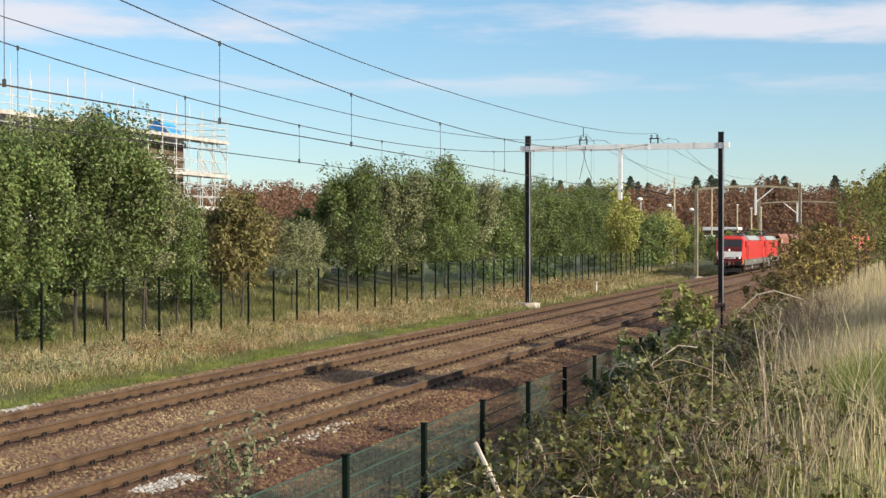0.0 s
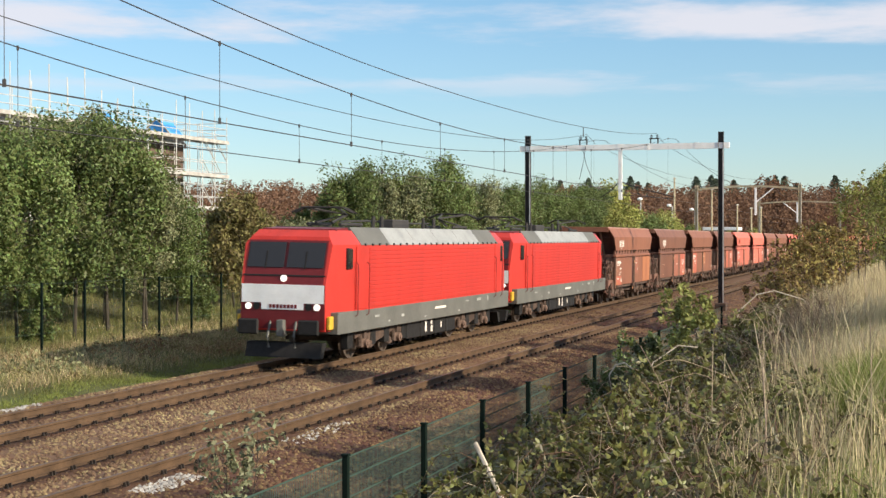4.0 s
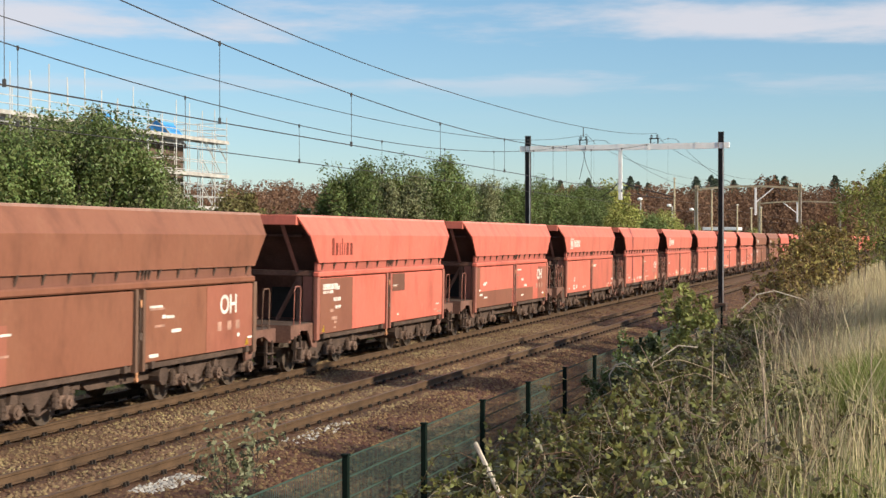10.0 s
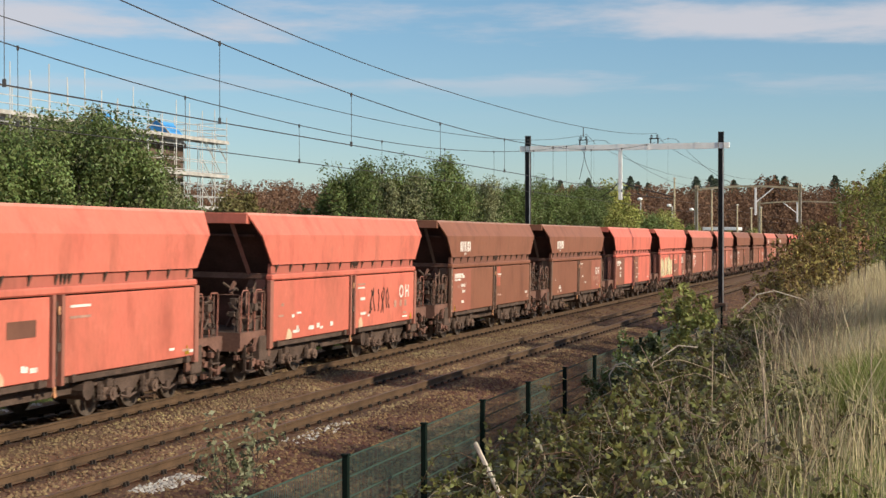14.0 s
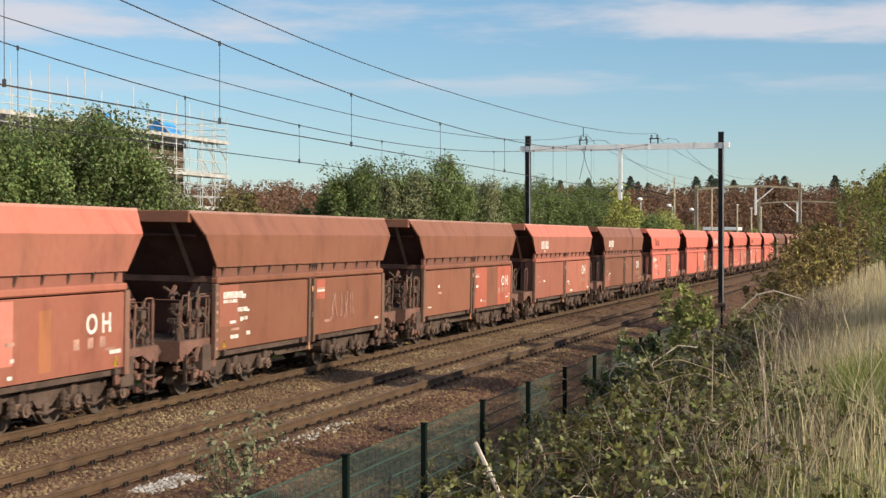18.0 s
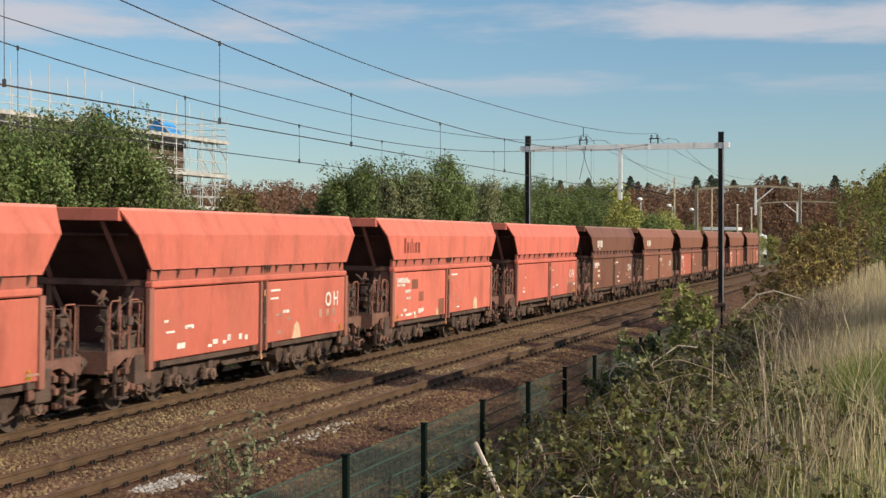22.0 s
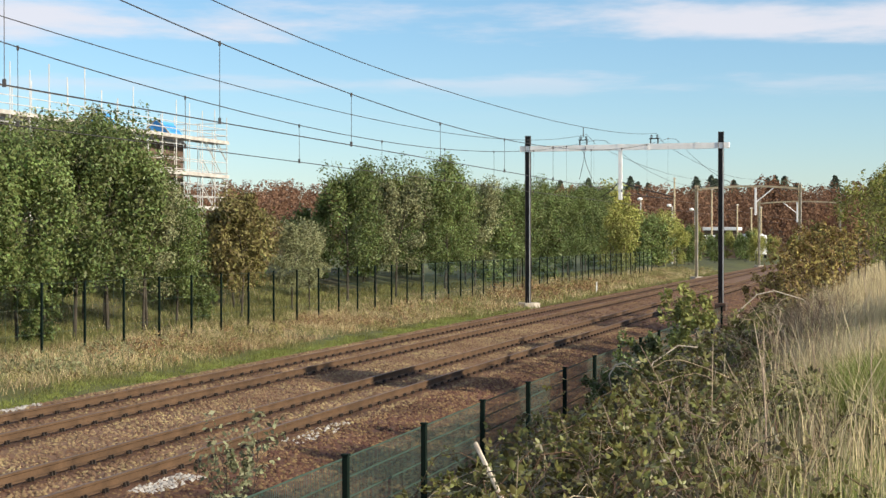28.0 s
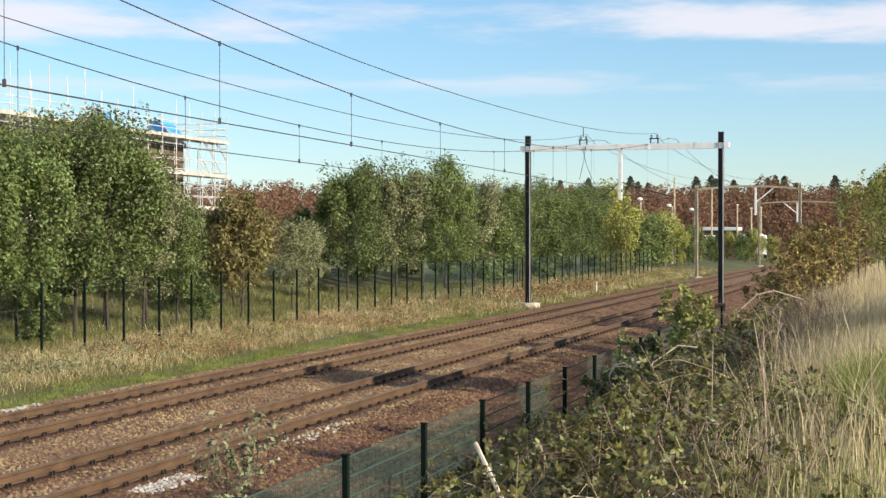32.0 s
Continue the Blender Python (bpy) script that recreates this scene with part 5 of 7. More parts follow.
def bogie(parent, x, axles, wheel=0.46):
    """A three-axle bogie: frame, wheelsets, axle boxes and springs."""
    x0, x1 = x + axles[0] - 0.62, x + axles[-1] + 0.62
    bm = bmesh.new()
    for y in (-1.17, 1.0):
        # a cranked side frame that dips between the wheels
        low = [(x0, 0.62)]
        for a in axles:
            low += [(x + a - 0.34, 0.66), (x + a - 0.3, 0.70), (x + a + 0.3, 0.70), (x + a + 0.34, 0.66)]
            if a != axles[-1]:
                low += [(x + a + 0.62, 0.42), (x + a + 1.08, 0.42)]
        prism(bm, low + [(x1, 0.62), (x1, 0.80), (x0, 0.80)], y - 0.04, y + 0.04)
    for a in (x0 + 0.15, x1 - 0.15, x + 0.85, x - 0.85):
        box(bm, a - 0.07, a + 0.07, -1.0, 0.95, 0.52, 0.66)
    for a in (x + 0.85, x - 0.85):
        pipe(bm, [(a - 0.3, -1.22, 0.36), (a, -1.24, 0.30), (a + 0.3, -1.22, 0.36)], 0.03, 4)
        box(bm, a - 0.09, a + 0.09, -1.26, -1.12, 0.30, 0.5, 0.02)
    b = part("bogie", bm, M_under, parent, "dust-brown three-axle bogie")
    for a in axles:
        bm = bmesh.new()
        for y in (-0.7525, 0.7525):
            disc(bm, (x + a, y, wheel), wheel, 0.065, 22)
            disc(bm, (x + a, y * 0.93, wheel), wheel + 0.03, 0.012, 22)
            disc(bm, (x + a, y * 1.1, wheel), 0.16, 0.03, 10)
        rod(bm, (x + a, -0.75, wheel), (x + a, 0.75, wheel), 0.08, 8)
        part("wheelset", bm, M_wheel, b)
        bm = one_box(x + a - 0.15, x + a + 0.15, -1.30, -1.02, 0.33, 0.62, 0.05)
        disc(bm, (x + a, -1.33, 0.46), 0.13, 0.05, 12)
        disc(bm, (x + a, -1.39, 0.46), 0.07, 0.02, 8)
        part("axle_box", bm, M_boxes, b)
        for dx in (-0.27, 0.27):
            bm = bmesh.new()
            for k in range(3):
                rod(bm, (x + a + dx, -1.22, 0.40 + k * 0.1), (x + a + dx, -1.22, 0.45 + k * 0.1), 0.085, 8)
                rod(bm, (x + a + dx, -1.22, 0.45 + k * 0.1), (x + a + dx, -1.22, 0.50 + k * 0.1), 0.06, 6)
            box(bm, x + a + dx - 0.1, x + a + dx + 0.1, -1.3, -1.14, 0.36, 0.40)
            part("coil_spring", bm, M_under, b)
        part("horn_guide", prism(bmesh.new(), [(x + a - 0.13, 0.60), (x + a + 0.13, 0.60), (x + a + 0.06, 0.84), (x + a - 0.06, 0.84)], -1.30, -1.2), M_under, b)
        part("brake_block", prism(bmesh.new(), [(x + a - 0.52, 0.28), (x + a - 0.46, 0.28), (x + a - 0.47, 0.62), (x + a - 0.55, 0.62)], -0.85, -0.68), M_wheel, b)
    return b


def wagon(kind):
    """A six-axle self-unloading hopper wagon. kind 'plain' has an open frame at its ends, 'brake' a gear-filled platform."""
    g = empty("hopper_wagon", Matrix.Identity(4), "", "freight wagon", "coal train wagons")
    # upper hopper
    for sy in (-1, 1):
        A, B = (-6.38, 1.25 * sy, 4.05), (6.38, 1.25 * sy, 4.05)
        C, D = (6.13, 1.53 * sy, 3.55), (5.52, 1.53 * sy, 2.83)
        E, F = (-5.52, 1.53 * sy, 2.83), (-6.13, 1.53 * sy, 3.55)
        side = part("hopper_side", slab((F, C, D, E), (0, -0.035 * sy, 0)), M_paint, g)
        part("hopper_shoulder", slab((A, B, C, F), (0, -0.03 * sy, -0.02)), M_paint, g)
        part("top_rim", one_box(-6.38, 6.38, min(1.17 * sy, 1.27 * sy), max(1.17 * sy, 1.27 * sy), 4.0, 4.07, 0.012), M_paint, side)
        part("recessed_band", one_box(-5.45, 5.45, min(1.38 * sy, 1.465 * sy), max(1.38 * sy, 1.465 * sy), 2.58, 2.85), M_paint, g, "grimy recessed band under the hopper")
        part("ledge", one_box(-5.52, 5.52, min(1.36 * sy, 1.548 * sy), max(1.36 * sy, 1.548 * sy), 2.46, 2.60, 0.03), M_paint, g, "projecting ledge rail")
    gus = None
    for i in range(13):
        x = -5.15 + i * 10.3 / 12
        if gus is None:
            bm = bmesh.new()
            a = [bm.verts.new(p) for p in ((-0.03, -1.46, 2.62), (-0.03, -1.535, 2.84), (-0.03, -1.46, 2.84), (0.03, -1.46, 2.62), (0.03, -1.535, 2.84), (0.03, -1.46, 2.84))]
            for f in ((0, 1, 2), (5, 4, 3), (0, 3, 4, 1), (1, 4, 5, 2), (2, 5, 3, 0)):
                bm.faces.new([a[q] for q in f])
            gus = part("gusset", bm, M_under, g)
            gus.matrix_basis = Matrix.Translation((x, 0, 0))
        else:
            again(gus, g, Matrix.Translation((x, 0, 0)))
    for i in (-1, 0, 1):
        again(gus, g, Matrix.Translation((0.14 * i + 0.32, 0, 0)))
    for sx in (-1, 1):
        slope = part("end_slope", shell([[(6.15 * sx, -1.22, 3.98), (6.15 * sx, 1.22, 3.98), (4.65 * sx, 1.4, 2.5), (4.65 * sx, -1.4, 2.5)]], 0.03), M_inner, g, "sloping end plate, soot and shade in its colour")
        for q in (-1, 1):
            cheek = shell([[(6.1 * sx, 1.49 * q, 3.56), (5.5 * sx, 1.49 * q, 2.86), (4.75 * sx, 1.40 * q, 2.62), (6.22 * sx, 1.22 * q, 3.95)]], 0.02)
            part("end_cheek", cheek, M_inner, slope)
        part("end_beam", one_box(min(6.18 * sx, 6.40 * sx), max(6.18 * sx, 6.40 * sx), -1.25, 1.25, 3.80, 4.06, 0.015), M_paint, g)
        for y in (-0.62, 0.62):
            bm = bmesh.new()
            pipe(bm, [(6.24 * sx, y * 1.25, 3.84), (5.36 * sx, y * 1.4, 2.58)], 0.062, 4)
            part("slanted_strut", bm, M_paint, g)
        part("cross_beam", one_box(min(5.2 * sx, 5.42 * sx), max(5.2 * sx, 5.42 * sx), -1.5, 1.5, 2.48, 2.62, 0.012), M_grime, g, "grimy cross beam")
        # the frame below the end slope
        # end wall takes the same dark steel, shade under the slope included
        part("end_wall", one_box(min(4.6 * sx, 4.66 * sx), max(4.6 * sx, 4.66 * sx), -1.42, 1.42, 0.95, 2.5), M_inner, g, "lower end wall, soot and shade in its colour")
        for y in (-0.92, 0.92):
            part("end_post", one_box(min(5.22 * sx, 5.36 * sx), max(5.22 * sx, 5.36 * sx), y - 0.07, y + 0.07, 1.25, 2.5), M_grime, g)
            bm = bmesh.new()
            pipe(bm, [(5.3 * sx, y * 0.95, 2.42), (5.3 * sx, y * 0.3, 1.3)], 0.055, 4)
            part("knee_brace", bm, M_grime, g)
        for y0, y1 in ((-1.46, -1.04), (1.04, 1.46)):
            part("corner_plate", one_box(min(5.36 * sx, 5.39 * sx), max(5.36 * sx, 5.39 * sx), y0, y1, 0.95, 2.47), M_paint, g, "flat end plate beside the corner post")
        for y in (-1.5, 1.5):
            part("corner_post", one_box(min(5.44 * sx, 5.62 * sx), max(5.44 * sx, 5.62 * sx), y - 0.05, y + 0.05, 0.82, 2.46, 0.01), M_paint, g)
        for y in (-1.42, 1.36):
            sill = prism(bmesh.new(), [(5.3 * sx, 1.28), (7.05 * sx, 1.28), (7.05 * sx, 0.94), (6.75 * sx, 0.94), (6.35 * sx, 1.12), (5.95 * sx, 1.10), (5.62 * sx, 0.66), (5.3 * sx, 0.62)], y, y + 0.06)
            part("headstock_side", sill, M_grime, g, "gusseted brown end sill plate")
        part("headstock", one_box(min(6.9 * sx, 7.05 * sx), max(6.9 * sx, 7.05 * sx), -1.36, 1.36, 0.85, 1.28), M_grime, g)
        part("platform", one_box(min(4.1 * sx, 7.0 * sx), max(4.1 * sx, 7.0 * sx), -1.34, 1.34, 1.24, 1.29), M_under, g, "chequer plate end platform")
        for y in (-0.875, 0.875):
            bm = bmesh.new()
            rod(bm, (7.05 * sx, y, 1.06), (7.38 * sx, y, 1.06), 0.11, 10)
            rod(bm, (7.38 * sx, y, 1.06), (7.46 * sx, y, 1.06), 0.24, 14)
            part("buffer", bm, M_under, g)
        bm = bmesh.new()
        rod(bm, (7.0 * sx, 0, 1.02), (7.46 * sx, 0, 1.0), 0.05, 6)
        box(bm, min(7.36 * sx, 7.5 * sx), max(7.36 * sx, 7.5 * sx), -0.08, 0.08, 0.75, 1.06, 0.02)
        part("screw_coupling", bm, M_under, g)
        bm = bmesh.new()
        pipe(bm, [(7.0 * sx, 0.35, 0.9), (7.2 * sx, 0.35, 0.55), (7.45 * sx, 0.3, 0.6)], 0.03, 5)
        part("brake_hose", bm, M_black, g)
        # hand rails on the camera's side
        for x in ((6.35,) if kind == "plain" else (5.75, 6.5)):
            bm = pipe(bmesh.new(), [(x * sx, -1.36, 1.0), (x * sx, -1.38, 2.15), (x * sx + 0.06 * sx, -1.38, 2.25), (x * sx + 0.34 * sx, -1.38, 2.25), (x * sx + 0.4 * sx, -1.38, 2.15), (x * sx + 0.4 * sx, -1.36, 1.0)], 0.017, 5)
            part("handrail", bm, M_paint, g, "bent tube handrail")
        bm = bmesh.new()
        for x in (6.45, 6.8):
            box(bm, min(x * sx - 0.02, x * sx + 0.02), max(x * sx - 0.02, x * sx + 0.02), -1.46, -1.40, 0.35, 1.0)
        box(bm, min(6.43 * sx, 6.82 * sx), max(6.43 * sx, 6.82 * sx), -1.55, -1.35, 0.35, 0.39)
        box(bm, min(6.43 * sx, 6.82 * sx), max(6.43 * sx, 6.82 * sx), -1.5, -1.38, 0.68, 0.71)
        part("footstep", bm, M_under, g)
        if kind == "brake":
            bm = bmesh.new()
            rod(bm, (4.8 * sx, -1.15, 1.8), (5.5 * sx, -1.15, 1.8), 0.2, 12)
            part("brake_cylinder", bm, M_grime, g)
            part("control_cabinet", one_box(min(4.75 * sx, 5.2 * sx), max(4.75 * sx, 5.2 * sx), -1.38, -0.9, 2.1, 2.44, 0.03), M_grime, g)
            part("reservoir", rod(bmesh.new(), (4.75 * sx, -1.1, 1.48), (6.3 * sx, -1.0, 1.5), 0.15, 10), M_grime, g)
            for x in (5.75, 6.15):
                part("brake_lever", pipe(bmesh.new(), [(x * sx, -1.15, 1.28), ((x + 0.12) * sx, -1.2, 1.9), ((x - 0.1) * sx, -1.1, 2.3)], 0.03, 4), M_grime, g)
            bm = bmesh.new()
            pipe(bm, [(4.4 * sx, -1.2, 1.7), (5.0 * sx, -1.0, 1.75), (5.4 * sx, -1.2, 1.5), (6.1 * sx, -1.1, 1.45)], 0.035, 5)
            pipe(bm, [(4.3 * sx, -0.9, 2.2), (4.8 * sx, -1.2, 1.95), (5.2 * sx, -0.9, 1.4)], 0.03, 5)
            pipe(bm, [(4.2 * sx, -1.3, 1.6), (6.0 * sx, -1.3, 1.6)], 0.025, 5)
            jig = random.Random(31 if sx > 0 else 32)
            for _ in range(30):
                p = Vector(((4.75 + 2.1 * jig.random()) * sx, -1.42 + 0.7 * jig.random(), 1.3 + 1.0 * jig.random()))
                q = p + Vector((jig.uniform(-0.5, 0.5), jig.uniform(-0.2, 0.2), jig.uniform(-0.6, 0.5)))
                q.z = min(2.4, max(1.25, q.z))
                pipe(bm, [p, p.lerp(q, 0.5) + Vector((0.05, 0, 0.05)), q], jig.uniform(0.018, 0.045), 5)
            for _ in range(18):
                c = Vector(((4.8 + 1.9 * jig.random()) * sx, -1.38 + 0.6 * jig.random(), 1.35 + 0.8 * jig.random()))
                u, v = jig.uniform(0.05, 0.16), jig.uniform(0.05, 0.14)
                box(bm, c.x - u, c.x + u, c.y - 0.08, c.y + 0.08, c.z - v, c.z + v, 0.01)
            tagged(part("brake_rigging", bm, M_under, g), kind="stuff")
            bm = bmesh.new()
            for x in (5.0, 5.62):
                pipe(bm, [(x * sx, -1.36, 1.28), (x * sx, -1.39, 2.12), ((x + 0.05) * sx, -1.39, 2.2), ((x + 0.43) * sx, -1.39, 2.2), ((x + 0.48) * sx, -1.39, 2.12), ((x + 0.48) * sx, -1.36, 1.28)], 0.019, 5)
            pipe(bm, [(6.85 * sx, -1.3, 1.28), (6.85 * sx, -1.3, 2.15), (6.85 * sx, -0.65, 2.15), (6.85 * sx, -0.65, 1.28)], 0.019, 5)
            for _ in range(14):
                p = Vector(((4.9 + 1.8 * jig.random()) * sx, -1.4 + 0.5 * jig.random(), 1.4 + 0.8 * jig.random()))
                pipe(bm, [p, p + Vector((jig.uniform(-0.5, 0.5), 0.0, jig.uniform(-0.4, 0.3)))], jig.uniform(0.03, 0.06), 5)
            for _ in range(14):
                p = Vector(((5.5 + 1.4 * jig.random()) * sx, -1.5 + 0.4 * jig.random(), 0.35 + 0.6 * jig.random()))
                q = p + Vector((jig.uniform(-0.4, 0.4), 0.0, jig.uniform(-0.3, 0.3)))
                pipe(bm, [p, q], jig.uniform(0.02, 0.05), 5)
                box(bm, p.x - 0.07, p.x + 0.07, p.y - 0.05, p.y + 0.05, p.z - 0.06, p.z + 0.06, 0.01)
            tagged(part("lever_gear", bm, M_grime, g), "rusty lever gear under the platform", kind="stuff")
            part("valve_box", one_box(min(5.5 * sx, 6.0 * sx), max(5.5 * sx, 6.0 * sx), -1.45, -1.15, 0.55, 1.15, 0.02), M_under, g)
            bm = bmesh.new()
            disc(bm, (4.62 * sx, -1.1, 1.55), 0.11, 0.1, 10)
            disc(bm, (5.05 * sx, -1.25, 1.62), 0.07, 0.08, 10)
            part("valve", bm, M_galv, g, "shiny metal valve")
        else:
            part("dark_opening_frame", one_box(min(4.67 * sx, 4.72 * sx), max(4.67 * sx, 4.72 * sx), -1.0, 0.2, 1.28, 1.32), M_under, g)
            # no hole here: a thin black plate stands for the shade inside one
            part("hopper_opening", one_box(min(4.662 * sx, 4.668 * sx), max(4.662 * sx, 4.668 * sx), -0.95, 0.15, 1.34, 2.15), M_black, g, "black plate as the shaded opening in the end wall")
    # lower sides: two flap doors with a slot between
    for sy in (-1, 1):
        for a, b in ((-5.42, -0.25), (0.25, 5.42)):
            y0, y1 = sorted((1.46 * sy, 1.53 * sy))
            d = part("side_flap", one_box(a, b, y0, y1, 0.97, 2.43, 0.02), M_paint, g)
            if sy < 0:
                for q in (0.06, 0.94):
                    x = a + (b - a) * q
                    part("flap_hinge", one_box(x - 0.06, x + 0.06, -1.56, -1.45, 0.84, 0.99, 0.01), M_under, d)
        y0, y1 = sorted((1.30 * sy, 1.34 * sy))
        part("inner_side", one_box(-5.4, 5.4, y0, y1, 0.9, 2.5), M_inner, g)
        y0, y1 = sorted((1.36 * sy, 1.46 * sy))
        part("side_sill", one_box(-5.62, 5.62, y0, y1, 0.83, 0.95, 0.01), M_under, g)
    bm = one_box(-0.2, -0.1, -1.56, -1.34, 0.82, 2.46)
    box(bm, 0.1, 0.2, -1.56, -1.34, 0.82, 2.46)
    part("centre_post", bm, M_paint, g)
    bm = bmesh.new()
    pipe(bm, [(0, -1.5, 2.35), (0.02, -1.54, 1.9), (-0.02, -1.54, 1.5), (0, -1.5, 1.0)], 0.03, 5)
    box(bm, -0.06, 0.06, -1.57, -1.5, 1.45, 1.6)
    part("latch_lever", bm, M_under, g)
    part("lever_knob", one_box(-0.03, 0.03, -1.58, -1.54, 2.1, 2.25, 0.01), M_markpale, g, "worn orange latch grip")
    # chutes and underframe
    bm = bmesh.new()
    prism(bm, [(-1.9, 0.95), (1.9, 0.95), (1.2, 0.55), (-1.2, 0.55)], -1.1, 1.1)
    part("chute", bm, M_under, g)
    part("centre_sill", one_box(-6.95, 6.95, -0.3, 0.3, 0.72, 1.2), M_under, g)
    bm = one_box(-0.03, 0.03, -1.5, -1.46, 0.66, 0.82, 0.01)
    disc(bm, (0, -1.48, 0.66), 0.05, 0.025, 10)
    part("chute_lock", bm, M_markpale, g, "pale orange lock lever")
    bm = bmesh.new()
    disc(bm, (1.4, -1.0, 0.62), 0.2, 0.35, 12)
    part("air_tank", bm, M_under, g)
    part("load_cover", one_box(-5.9, 5.9, -1.2, 1.2, 3.5, 3.56), M_inner, g, "coal-dark hopper inside")
    for sx in (-1, 1):
        bogie(g, 4.0 * sx, (-1.7, 0.0, 1.7))
    return g


M_boxes = material("rusty_axle_box", (0.16, 0.105, 0.08), 0.8, vary=0.35, scale=3, fine=25, bump=0.3)
M_grime = material("grimy_red_brown_paint", (0.165, 0.085, 0.063), 0.8, vary=0.3, scale=2, fine=20, bump=0.15)
M_markpale = material("pale_orange_paint", (0.55, 0.27, 0.14), 0.6, vary=0.2, bump=0)
M_cream = material("cream_worn_paint", (0.62, 0.42, 0.28), 0.7, vary=0.2, scale=3, fine=20, bump=0)


def brand_bars(g, x, z, h, mat, counts, label):
    """A fleet name as plain letter-sized bars."""
    px = x
    for k, w in enumerate(counts):
        tall = 1.0 if mat is not M_markdark or k in (0, 3) else 0.72
        if w:
            part("marking_bar", box(bmesh.new(), px, px + w * h * 0.5, 0, 0.004, 0, h * tall), mat, g, label).matrix_basis = SIDE_TOP @ Matrix.Translation((0, 0, z))
        px += (w + 0.38) * h * 0.55


# the upper hopper side leans nowhere below its shoulder, so marks there stand upright
SIDE_TOP = Matrix.Translation((0, -1.535, 0))


def number_lines(w, x, z):
    """The wagon's number and data block as rows of small plain bars."""
    rng = random.Random(int(1000 * w.location.x) + 5)
    bm = bmesh.new()
    for row, (h, n, x0) in enumerate(((0.15, 9, x), (0.07, 7, x), (0.10, 3, x + 0.95), (0.10, 5, x + 0.75), (0.08, 4, x + 0.9))):
        zz = (z + 0.1, z, z + 0.08, z - 0.22, z - 0.42)[row]
        px = x0
        for _ in range(n):
            q = rng.uniform(0.05, 0.11)
            box(bm, px, px + q, -1.5395, -1.537, zz, zz + h)
            px += q + 0.025
    part("number_bars", bm, M_mark, w, "white number lines as plain bars")


PATCH = {"r": (0.47, 0.125, 0.08), "b": (0.25, 0.10, 0.065), "k": (0.15, 0.07, 0.05), "p": (0.66, 0.23, 0.175), "o": (0.42, 0.16, 0.075), "g": (0.34, 0.12, 0.08)}
